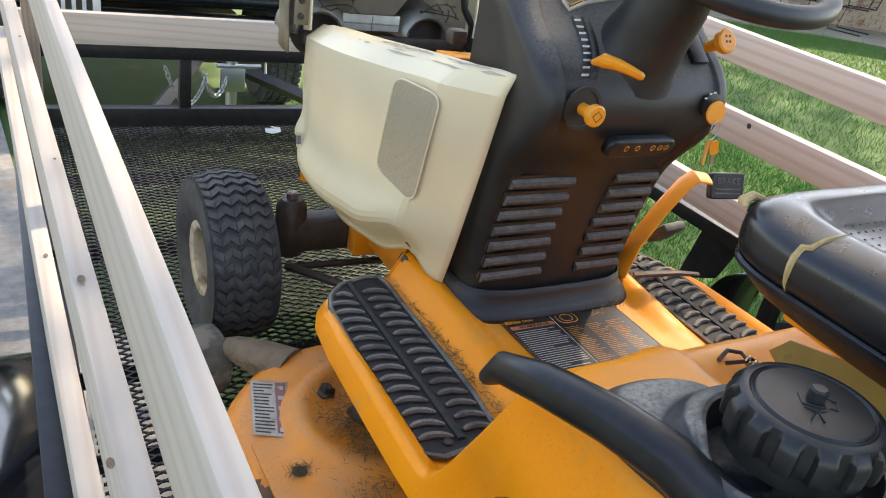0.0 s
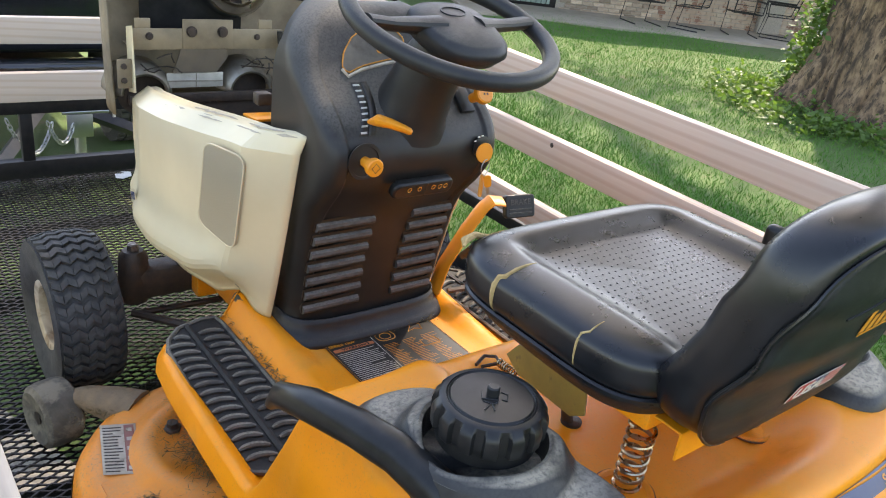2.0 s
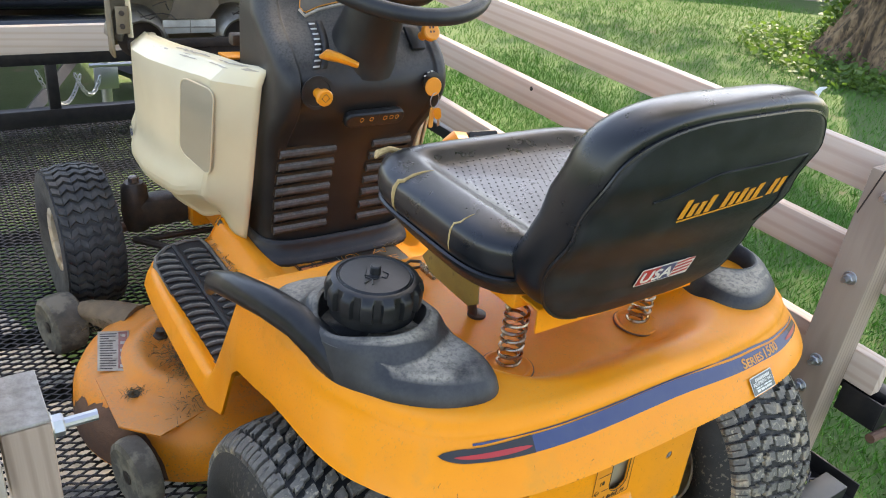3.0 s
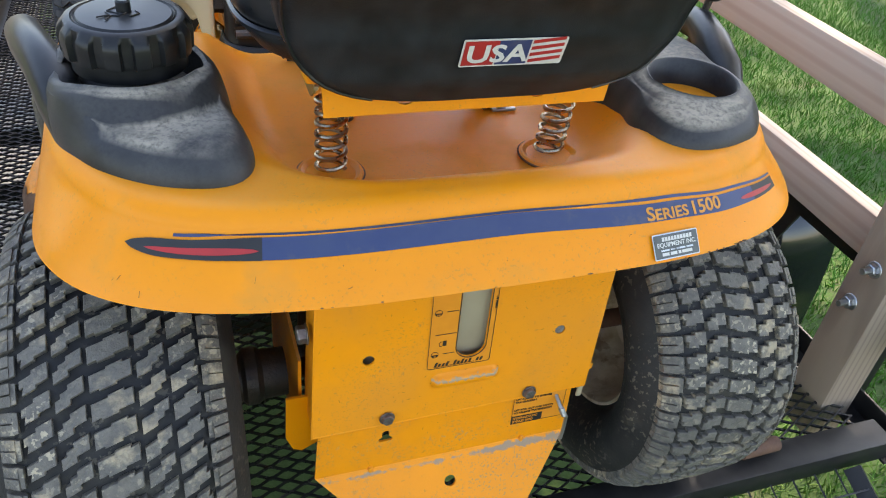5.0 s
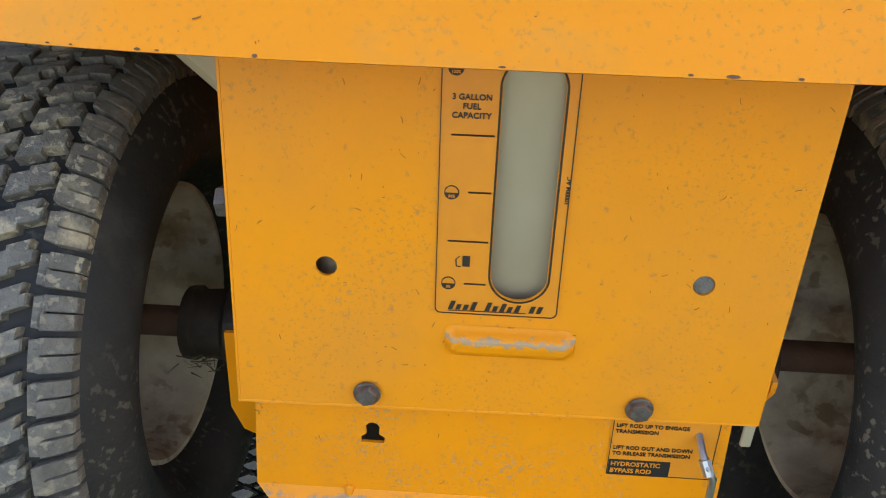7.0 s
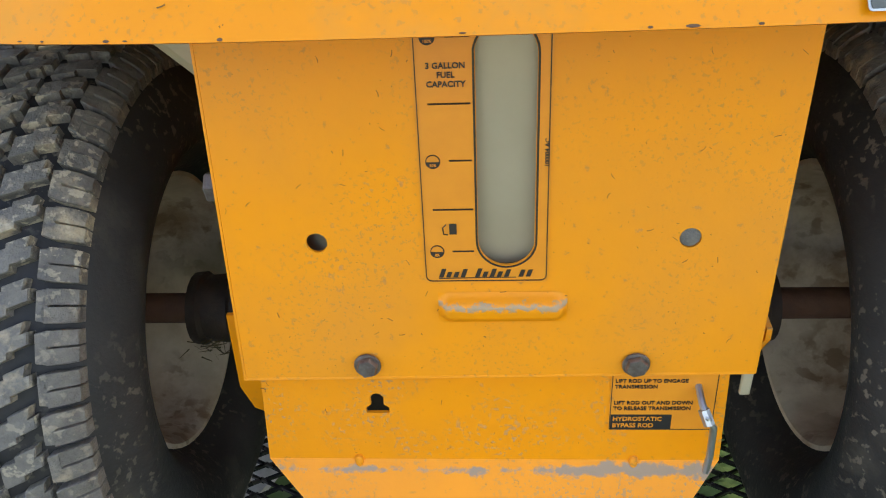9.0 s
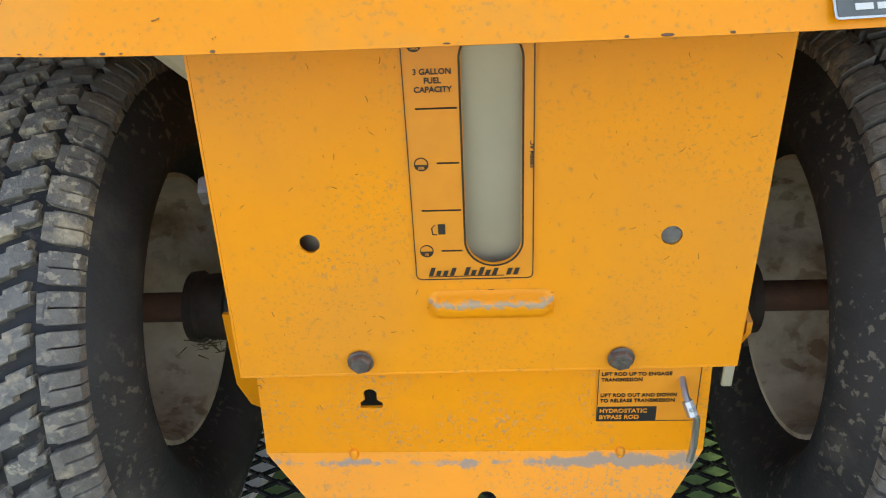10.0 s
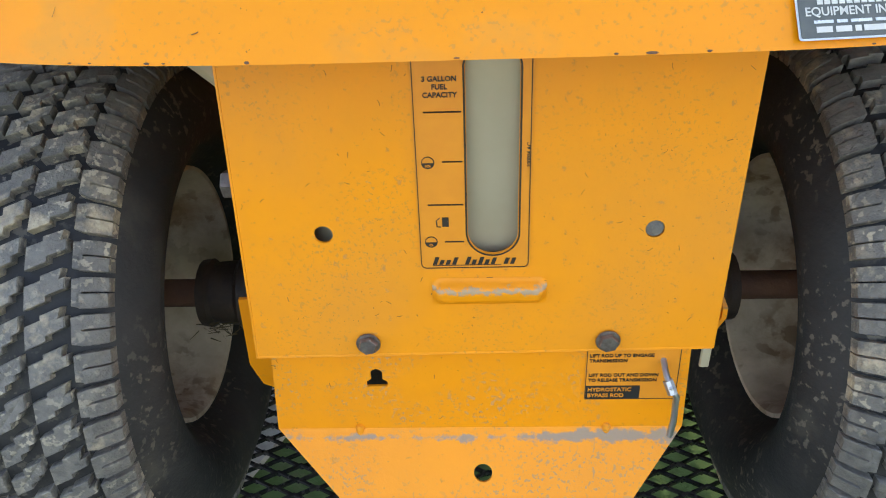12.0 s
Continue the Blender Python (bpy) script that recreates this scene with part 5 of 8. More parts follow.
def wheel(center, R, W, rim_r, material, steer=0.0, name="wheel"):
    """Tyre body with real lugs, and a dished rim under it. The axis runs along x."""
    c = Vector(center)
    turn = Matrix.Translation(c) @ pose(0, 0, 0, 0, 0, steer)
    n = 96
    prof = []
    for u in np.linspace(-1, 1, 15):
        prof.append((u * W * 0.44, tyre_profile(R, W, u) - 0.010))
    side = [(0.472, 0.92), (0.488, 0.84), (0.470, 0.70), (0.420, 0.54)]
    prof = [(-a * W, lerp(rim_r, R, (b - 0.5) * 2) if b < 1 else R) for a, b in side[::-1]] + prof + [(a * W, lerp(rim_r, R, (b - 0.5) * 2)) for a, b in side]
    prof = [(-0.36 * W, rim_r)] + prof + [(0.36 * W, rim_r)]
    rings = []
    for k in range(n):
        q = 2 * math.pi * k / n
        rings.append([turn @ Vector((x, r * math.cos(q), r * math.sin(q))) for x, r in prof])
    w = surf(name, rings, material, mower, "black tyre with wavy tread bars", closed_u=True, sharp=50, flip=True)

    def on(u, v, h):
        r = tyre_profile(R, W, u) - 0.010 + h
        return turn @ Vector((u * W * 0.44, r * math.cos(v), r * math.sin(v)))

    verts, faces = [], []

    def lug(poly, h, inset=0.06):
        base = len(verts)
        m = len(poly)
        cu, cv = sum(p[0] for p in poly) / m, sum(p[1] for p in poly) / m
        for u, v in poly:
            verts.append(on(u, v, -0.003))
        for u, v in poly:
            verts.append(on(lerp(u, cu, inset), lerp(v, cv, inset), h))
        faces.append(tuple(base + m + k for k in range(m)))
        for k in range(m):
            faces.append((base + k, base + (k + 1) % m, base + m + (k + 1) % m, base + m + k))

    count = 40
    dv = 2 * math.pi / count
    us = np.linspace(-1.0, 1.0, 9)
    for k in range(count):
        v = k * dv
        top = [(u, v + dv * (0.36 + 0.42 * (i % 2) + 0.40)) for i, u in enumerate(us)]
        bot = [(u, v + dv * (0.36 + 0.42 * (i % 2) - 0.20)) for i, u in enumerate(us)]
        for i in range(0, 8):
            gap = 0.004
            lug([(us[i] + gap * (i % 2), bot[i][1]), (us[i + 1] - gap * (i % 2 == 0), bot[i + 1][1]), (us[i + 1] - gap * (i % 2 == 0), top[i + 1][1]), (us[i] + gap * (i % 2), top[i][1])], 0.009, 0.03)
    link("tread", mesh_from("tread", verts, faces, False), material, w, "", sharp=0)
    bm = bmesh.new()
    dish = [(rim_r + 0.006, -0.40 * W), (rim_r + 0.004, -0.385 * W), (rim_r - 0.010, -0.37 * W), (rim_r - 0.018, -0.20 * W), (rim_r * 0.72, -0.13 * W), (rim_r * 0.66, 0.05 * W), (0.045, 0.06 * W), (0.044, 0.10 * W), (0.02, 0.12 * W)]
    outer = [(rim_r - 0.016, 0.10 * W), (rim_r - 0.010, 0.36 * W), (rim_r + 0.005, 0.39 * W)]
    s = -1 if center[0] > 0 else 1
    add_lathe(bm, dish, 40, turn @ along((0, 0, 0), (-s, 0, 0)), False, True)
    add_lathe(bm, outer, 40, turn @ along((0, 0, 0), (-s, 0, 0)), False, False)
    part("rim", bm, M["rim"], w, "dusty cream steel rim", solid=0.003)
    return w


def rear_wheel(x0, s):
    """Low-pressure turf tyre with stepped blocks, siped shoulder lugs and a deep dished rim open towards the frame."""
    count = 57
    pitch = 2 * math.pi / count
    crown = ((0.0, 0.0), (0.04, 0.001), (0.075, 0.004), (0.092, 0.009), (0.106, 0.017), (0.118, 0.030), (0.127, 0.050))
    lift = 0.0095

    def on(u, v, h):
        """u metres across the tread, v in pitches round it; the soft tyre is flat where it stands."""
        a = v * pitch
        r = RR - lift - float(np.interp(abs(u), [c[0] for c in crown], [c[1] for c in crown])) + h
        p = Vector((x0 + u, AX + r * math.cos(a), AZ + r * math.sin(a)))
        p.z = max(p.z, 0.0006 + 0.0004 * h / lift)
        return p

    half = [(u, RR - lift - d) for u, d in crown] + [(0.1335, 0.205), (0.1325, 0.188), (0.126, 0.172), (0.114, 0.158), (0.102, 0.149), (0.092, 0.143), (0.084, 0.136)]
    prof = [(-u, r) for u, r in half[::-1]] + half[1:]
    rings = []
    for k in range(114):
        a = 2 * math.pi * k / 114
        ring = []
        for u, r in prof:
            p = Vector((x0 + u, AX + r * math.cos(a), AZ + r * math.sin(a)))
            low = max(0.0, 0.0004 - p.z)
            p.x += math.copysign(low * 0.35 * min(1.0, abs(u) / 0.12), u)
            p.z = max(p.z, 0.0004)
            ring.append(p)
        rings.append(ring)
    w = surf("rear_wheel", rings, M["rubber_side"], mower, "wide black turf tyre with dried mud on its blocks", closed_u=True, sharp=0, flip=True)
    verts, faces = [], []
    rng = random.Random(40 + s)

    def lug(poly, h=lift, inset=0.0008):
        base, m = len(verts), len(poly)
        cu, cv = sum(p[0] for p in poly) / m, sum(p[1] for p in poly) / m
        h = h * rng.uniform(0.80, 1.04)
        for u, v in poly:
            verts.append(on(u, v, -0.003))
        for ins, hh in ((0.0, 0.0012), (inset, 0.0)):
            for u, v in poly:
                du, dv = u - cu, (v - cv) * 0.03
                d = max(1e-6, math.hypot(du, dv))
                f = max(0.0, 1 - ins / d)
                verts.append(on(cu + du * f, cv + (v - cv) * f, h - hh))
        faces.append(tuple(base + 2 * m + k for k in range(m)))
        for q in (0, m):
            for k in range(m):
                faces.append((base + q + k, base + q + (k + 1) % m, base + q + m + (k + 1) % m, base + q + m + k))

    centre = [(-0.0215, 0.12), (-0.004, 0.10), (-0.004, 0.02), (0.013, 0.0), (0.013, 0.09), (0.0215, 0.08), (0.0215, 0.66), (0.006, 0.68), (0.006, 0.76), (-0.012, 0.78), (-0.012, 0.70), (-0.0215, 0.72)]
    middle = [(0.0265, 0.34), (0.040, 0.26), (0.040, 0.06), (0.0555, -0.04), (0.0555, 0.36), (0.050, 0.40), (0.050, 0.56), (0.042, 0.62), (0.042, 0.78), (0.0265, 0.88)]
    outer = [(0.0600, 0.28), (0.072, 0.22), (0.072, 0.10), (0.0865, 0.02), (0.0850, 0.30), (0.0890, 0.28), (0.0890, 0.58), (0.076, 0.66), (0.076, 0.80), (0.0600, 0.88)]
    for k in range(count):
        lug([(u, k + v + s * 9 * u) for u, v in centre])
        for q in (-1, 1):
            for shape in (middle, outer):
                lug([(q * u, k + (v if q > 0 else 0.9 - v) + s * 9 * q * u) for u, v in shape])
            e = rng.uniform(-0.03, 0.03)
            z = k + 0.25 + s * 9 * q * 0.09 + e
            lug([(q * u, z + v) for u, v in ((0.0925, 0.10), (0.0990, 0.05), (0.0990, 0.88), (0.0925, 0.82))])
            for a, c in ((0.05, 0.44), (0.485, 0.88)):
                lug([(q * u, z + v) for u, v in ((0.0982, a), (0.108, a - 0.01), (0.1150, a), (0.1150, c), (0.108, c + 0.01), (0.0982, c))], lift * 1.15, inset=0.0004)
    link("tread", mesh_from("tread", verts, faces, False), M["rubber"], w, "worn blocks with dust and dried mud", sharp=0)
    m = Matrix.Translation((x0, AX, AZ)) @ along((0, 0, 0), (-s, 0, 0))
    bm = bmesh.new()
    add_lathe(bm, [(0.136, 0.082), (0.141, 0.087), (0.1405, 0.091), (0.136, 0.0905), (0.131, 0.084), (0.128, 0.070), (0.124, 0.045), (0.113, 0.030), (0.108, 0.014), (0.106, -0.020), (0.098, -0.030), (0.060, -0.034), (0.052, -0.026), (0.030, -0.024)], 56, m, False, True)
    add_lathe(bm, [(0.110, -0.022), (0.126, -0.070), (0.132, -0.084), (0.141, -0.090)], 56, m, False, False)
    rim = part("rim", bm, M["rim"], w, "dusty cream steel rim", solid=0.0025)
    part("valve_stem", tube([m @ Vector((0.085, 0.03, -0.032)), m @ Vector((0.087, 0.031, -0.010))], 0.005, 8), M["gloss_black"], rim)
    return w


rear_wheel(-0.411, -1)
rear_wheel(0.391, 1)
wheel((-0.50, 1.587, 0.206), 0.207, 0.160, 0.085, M["rubber_clean"], steer=1.5, name="front_wheel")
wheel((0.50, 1.587, 0.206), 0.207, 0.160, 0.085, M["rubber_clean"], steer=1.5, name="front_wheel")

# front axle, spindle and steering links
part("front_axle", box((0.0, 1.587, 0.255), (0.70, 0.075, 0.085), bev=0.012), M["dark_metal"], mower, "greasy front axle beam")
for s in (-1, 1):
    sp = part("spindle", lathe([(0.034, -0.06), (0.040, 0.0), (0.036, 0.07), (0.026, 0.085)], 16, along((s * 0.345, 1.587, 0.262), (0, 0, 1))), M["dark_metal"], mower, "greasy front spindle")
    part("spindle_nut", lathe([(0.024, 0.0), (0.024, 0.006), (0.0145, 0.007), (0.0145, 0.022), (0.010, 0.025)], 6, along((s * 0.345, 1.587, 0.340), (0, 0, 1))), M["bolt"], sp)
    part("stub_axle", tube([(s * 0.345, 1.587, 0.21), (s * 0.50, 1.587, 0.206)], 0.014, 10), M["rust"], sp)
part("tie_rod", tube([(-0.37, 1.52, 0.20), (-0.24, 1.35, 0.21), (-0.12, 1.28, 0.23)], 0.011, 8), M["dark_metal"], mower)
part("drag_link", tube([(-0.35, 1.53, 0.19), (0.30, 1.50, 0.19)], 0.009, 8), M["dark_metal"], mower)
part("axle_bracket", box((-0.14, 1.52, 0.28), (0.14, 0.05, 0.12), bev=0.008), M["yellow_worn"], mower, "dirty yellow axle bracket")
for s in (-1, 1):
    part("frame_rail", box((s * 0.17, 1.25, 0.30), (0.012, 0.95, 0.09), bev=0.002), M["yellow_worn"], mower, "yellow frame rail with grime")

# ---- side pods: fuel filler on one side, cup holder on the other ----
POD = (-0.352, 0.237)
CUP = (0.330, 0.163)
POD_PLAN = ((-180, 0.092), (-160, 0.094), (-140, 0.104), (-123, 0.116), (-102, 0.146), (-81, 0.180), (-66, 0.208), (-59, 0.214), (-50, 0.176), (-38, 0.130), (-20, 0.104), (0, 0.096), (30, 0.098), (55, 0.112), (75, 0.140), (89, 0.172), (105, 0.190), (118, 0.192), (130, 0.145), (145, 0.112), (163, 0.093), (180, 0.092))
CUP_PLAN = ((-180, 0.092), (-155, 0.112), (-132, 0.136), (-119, 0.140), (-103, 0.124), (-80, 0.110), (-42, 0.096), (0, 0.098), (40, 0.125), (62, 0.200), (80, 0.250), (100, 0.255), (115, 0.215), (130, 0.150), (155, 0.100), (180, 0.092))


def pod(name, centre, plan, hole, label, rise=0.040, collar=0.024, well=0.036):
    """Low moulded mound with a rounded shoulder, a raised collar and a well."""
    rows = []
    n = 128
    qs = -180 + 360 * np.arange(n) / n
    radii = np.array([curve_at(plan, q) for q in qs])
    for _ in range(14):
        radii = (np.roll(radii, 1) + 2 * radii + np.roll(radii, -1)) / 4
    for q, R in zip(qs, radii):
        d = Vector((math.cos(radians(q)), math.sin(radians(q)), 0))
        r0 = hole + 0.006
        row = []
        for dist in (0.0, 0.0, 0.001, 0.004, 0.009, 0.016, 0.025, 0.035, 0.045):
            dist = min(dist, (R - r0) * 0.55)
            row.append((R - dist, dist))
        inner = row[-1][0]
        row += [(lerp(inner, r0, k / 7), R - lerp(inner, r0, k / 7)) for k in range(1, 8)]
        pts = []
        for k, (r, dist) in enumerate(row):
            p = Vector((centre[0], centre[1], 0)) + d * r
            base = 0.664 - 0.030 * ss((p.y - 0.36) / 0.09)
            dome = math.sqrt(max(0.0, 1 - (1 - min(1.0, dist / 0.042)) ** 2))
            z = base + rise * dome + collar * ss((hole + 0.036 - r) / 0.026)
            if k == 0:
                z = base - 0.055
            pts.append((p.x, p.y, z))
        x, y, z = pts[-1]
        cx, cy = centre
        pts += [(lerp(x, cx, 0.06), lerp(y, cy, 0.06), z + 0.0035), (lerp(x, cx, 0.11), lerp(y, cy, 0.11), z + 0.0015), (lerp(x, cx, 0.13), lerp(y, cy, 0.13), z - well), (lerp(x, cx, 0.995), lerp(y, cy, 0.995), z - well - 0.001)]
        rows.append(pts)
    return surf(name, rows, M["pod"], mower, label, closed_u=True, sharp=60)


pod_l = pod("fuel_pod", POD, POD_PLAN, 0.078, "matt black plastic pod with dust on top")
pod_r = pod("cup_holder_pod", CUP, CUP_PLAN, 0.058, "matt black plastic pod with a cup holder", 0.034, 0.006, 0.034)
for s, pd in ((-1, pod_l), (1, pod_r)):
    # moulded grab rail along the outer front edge
    part("grab_rail", tube([(s * 0.492, 0.500, 0.640), (s * 0.490, 0.478, 0.668), (s * 0.480, 0.42, 0.688), (s * 0.462, 0.34, 0.702), (s * 0.442, 0.28, 0.700), (s * 0.425, 0.22, 0.684), (s * 0.41, 0.17, 0.655)], [0.009, 0.0175, 0.022, 0.0235, 0.025, 0.026, 0.02], 16), M["gloss_black"], pd, "glossy worn grab rail")


def filler_cap(c):
    """Big ribbed screw cap with a knurled skirt, pump sign and vent knob."""
    m = Matrix.Translation(c)
    n = 168
    rows = []
    for k in range(n):
        q = 2 * math.pi * k / n
        wave = ss((math.cos(14 * q) + 0.50) / 0.55)
        grip = 0.0612 + 0.0062 * wave
        row = []
        for r, z in ((0.050, 0.0), (0.0595, 0.002), (0.0600, 0.018), (grip * 0.985, 0.0195), (grip, 0.022), (grip + 0.0008, 0.040), (grip - 0.0006, 0.0455), (grip - 0.003 * wave, 0.0490), (0.0605, 0.0535), (0.0575, 0.0555), (0.0530, 0.0560), (0.0520, 0.0545), (0.0505, 0.0562), (0.0490, 0.0548), (0.0475, 0.0568), (0.020, 0.0585), (0.0001, 0.059)):
            row.append(m @ Vector((r * math.cos(q), r * math.sin(q), z)))
        rows.append(row)
    cap = surf("fuel_cap", rows, M["gloss_black"], mower, "black ribbed screw cap with a fuel pump sign", closed_u=True, sharp=40)
    top = m @ Matrix.Translation((0, 0, 0.0592)) @ pose(0, 0, 0, 0, 0, -38)
    part("vent_knob", lathe([(0.0075, 0.0), (0.0075, 0.010), (0.006, 0.012)], 18, top), M["gloss_black"], cap)
    for pts in ([(-0.013, 0.004), (-0.013, -0.010), (0.006, -0.010), (0.006, 0.004)], [(0.010, -0.008), (0.016, -0.010), (0.018, 0.002), (0.010, 0.006)], [(-0.010, -0.030), (-0.003, -0.018), (-0.012, -0.014)], [(0.001, -0.030), (-0.001, -0.018), (0.006, -0.014)]):
        part("moulded_sign", tube([top @ Vector((x, y, 0)) for x, y in pts], 0.0008, 5), M["gloss_black"], cap)
    return cap


filler_cap((POD[0], POD[1], 0.722))

# ---- seat ----
seat = part("seat", box((0.0, 0.27, 0.746), (0.36, 0.26, 0.03), bev=0.006), M["yellow_clean"], mower, "worn black vinyl seat on coil springs")


def cushion():
    rows = []
    n, m_ = 128, 60
    for i in range(n):
        q = 2 * math.pi * i / n
        cx, cy = math.cos(q), math.sin(q)
        ex = math.copysign(abs(cx) ** 0.42, cx)
        ey = math.copysign(abs(cy) ** 0.42, cy)
        row = []
        for j in range(m_):
            v = -0.5 * math.pi + math.pi * j / (m_ - 1)
            cr, sr = abs(math.cos(v)) ** (0.24 if v > 0 else 0.12), math.copysign(abs(math.sin(v)) ** 0.75, math.sin(v))
            x, y = 0.250 * ex * cr, 0.297 + 0.192 * ey * cr
            z = 0.821 + 0.036 * sr
            if v > 0:
                inner = ss((0.190 - abs(x)) / 0.050) * ss((y - 0.08) / 0.06) * ss((0.445 - y) / 0.05)
                z += 0.005 * ss((abs(x) - 0.13) / 0.07) * ss((0.46 - y) / 0.2) - 0.016 * inner
                z += 0.006 * ss((y - 0.36) / 0.08) * (1 - ss((y - 0.46) / 0.03))
            row.append((x, y, z))
        rows.append(row)
    return surf("cushion", rows, M["vinyl"], seat, "black vinyl cushion, split at the front edge", closed_u=True)


def seat_pan():
    """Moulded shell under the cushion: full width at the welt, drawn in towards the springs."""
    rows = []
    for i in range(96):
        q = 2 * math.pi * i / 96
        cx, cy = math.cos(q), math.sin(q)
        ex, ey = math.copysign(abs(cx) ** 0.42, cx), math.copysign(abs(cy) ** 0.42, cy)
        back = ss((0.40 - 0.192 * ey - 0.10) / 0.35)
        row = []
        for f, d in ((0.965, 0.0), (0.968, 0.004), (0.952, 0.012), (0.90, 0.030), (0.83, 0.042), (0.73, 0.047), (0.0, 0.047)):
            row.append((0.250 * ex * f, 0.297 + 0.192 * ey * f, 0.790 - d * lerp(0.6, 1.0, back)))
        rows.append(row)
    pan = surf("seat_pan", rows, M["shell"], seat, "black moulded shell under the cushion", closed_u=True, flip=True)
    part("welt", tube([(0.2445 * math.copysign(abs(math.cos(q)) ** 0.42, math.cos(q)), 0.297 + 0.1868 * math.copysign(abs(math.sin(q)) ** 0.42, math.sin(q)), 0.7915) for q in np.linspace(0.03, 2 * math.pi + 0.03, 120, endpoint=False)], 0.0042, 6, True), M["vinyl"], pan, "black welt round the cushion")


seat_pan()
cush = cushion()
cush_tree = BVHTree.FromPolygons([v.co.copy() for v in cush.data.vertices], [tuple(p.vertices) for p in cush.data.polygons])


def on_cushion(x, y, off=0.0):
    hit, nrm, _, _ = cush_tree.ray_cast(Vector((x, y, 1.2)), Vector((0, 0, -1)))
    return (hit if hit is not None else Vector((x, y, 0.85))) + Vector((0, 0, off))


def perforated_panel():
    """Raised centre panel with rows of small punched dimples."""
    bm = bmesh.new()
    for i in range(22):
        for j in range(20):
            x, y = -0.138 + 0.276 * i / 21, 0.150 + 0.250 * j / 19
            add_lathe(bm, [(0.0019, -0.0004), (0.0012, 0.0008), (0.0002, 0.0010)], 6, Matrix.Translation(on_cushion(x + (0.0065 if j % 2 else 0), y)))
    ob = part("studded_panel", bm, M["vinyl"], seat, "rows of small raised studs", sharp=0)
    ob["kind"] = "stuff"
    return ob


perforated_panel()


BACK_Z, BACK_W, BACK_H, BACK_N = 0.913, 0.221, 0.165, 3.9


def back_rear(z):
    return curve_at(((0.72, 0.078), (0.78, 0.056), (0.82, 0.046), (0.92, 0.004), (1.0, -0.020), (1.08, -0.030)), z)


def backrest():
    """Rounded pad: the front view's outline drawn in towards its middle over the rear face, the roll and the front."""
    prof = ((0.0, 0.006), (0.5, 0.006), (0.82, 0.005), (0.92, 0.004), (0.965, 0.006), (0.988, 0.015), (1.0, 0.032), (0.997, 0.050), (0.98, 0.065), (0.945, 0.077), (0.88, 0.084), (0.74, 0.083), (0.45, 0.079), (0.2, 0.078), (0.0, 0.078))
    rows = []
    for k in range(88):
        q = 2 * math.pi * k / 88
        c, s = math.cos(q), math.sin(q)
        ox, oz = BACK_W * math.copysign(abs(c) ** (2 / BACK_N), c), BACK_H * math.copysign(abs(s) ** (2 / BACK_N), s)
        row = []
        for f, off in prof:
            x, z = ox * f, BACK_Z + oz * f
            th = 1.0
            row.append((x, back_rear(z) + off * th + 0.024 * (abs(x) / 0.24) ** 4, z))
        rows.append(row)
    return surf("backrest", rows, M["vinyl"], seat, "black vinyl backrest with a rolled edge", closed_u=True, sharp=0)


backrest()


def shell_pt(u, z, off):
    w = 0.2165 * (1 - min(1.0, abs((z - 0.900) / 0.160)) ** 3.5) ** (1 / 3.5)
    x = w * u
    return Vector((x, back_rear(z) + 0.004 - off + 0.024 * (abs(x) / 0.24) ** 4, z))


SHELL_Z = 0.900 + 0.1595 * np.sin(np.linspace(-math.pi / 2, math.pi / 2, 34))
rows = [[shell_pt(u, z, 0.0035) for u in np.linspace(-1, 1, 26)] for z in SHELL_Z]
shell = surf("seat_shell", rows, M["shell"], seat, "black textured plastic seat shell", solid=0.006, flip=True)
pipe = [shell_pt(-1, z, 0.002) for z in SHELL_Z[3:-1]] + [shell_pt(1, z, 0.002) for z in SHELL_Z[-2:2:-1]]
part("piping", tube(pipe, 0.0024, 6), M["vinyl"], seat)
# raised name field on the shell with a script flourish in yellow, and a flag sticker
fld = [shell_pt(-0.58 + 1.35 * k / 14, 0.985 - 0.03 * (1 - ss(k / 5)), 0.0043) for k in range(15)] + [shell_pt(0.80, lerp(0.985, 0.86, k / 8), 0.0043) for k in range(9)]
part("field_edge", tube(fld, 0.0016, 5), M["shell"], shell)


def shell_frame(u, z):
    p = shell_pt(u, z, 0.0053)
    px, py = shell_pt(u + 0.02, z, 0.0053), shell_pt(u, z + 0.01, 0.0053)
    ux = (px - p).normalized()
    uy = py - p
    uy = (uy - ux * uy.dot(ux)).normalized()
    m = Matrix.Identity(4)
    m.col[0][:3], m.col[1][:3], m.col[2][:3], m.col[3][:3] = ux, uy, ux.cross(uy), p
    return m


mark_shapes(shell_frame(0.20, 0.922) @ pose(0, 0, 0, 0, 0, 2), 0.215, 0.030, 0.0006, shell, M["yellow_ink"], "yellow printed mark")
fm = shell_frame(0.06, 0.802)
flag = plate("flag_sticker", fm, 0.112, 0.034, 0.002, M["white_ink"], shell, "red, white and blue flag sticker")
part("sticker_field", prism([(-0.054, -0.015), (-0.020, -0.015), (-0.018, 0.015), (-0.054, 0.015)], fm @ pose(0, 0, 0.0006), 0.0003), M["red"], flag)
part("sticker_field", prism([(-0.018, -0.015), (0.016, -0.015), (0.016, 0.015), (-0.018, 0.015)], fm @ pose(0, 0, 0.0006), 0.0003), M["blue"], flag)
for k in range(4):
    part("sticker_bar", prism([(0.018, -0.014 + 0.008 * k), (0.053, -0.010 + 0.008 * k), (0.053, -0.006 + 0.008 * k), (0.018, -0.010 + 0.008 * k)], fm @ pose(0, 0, 0.0006), 0.0003), M["red"], flag)
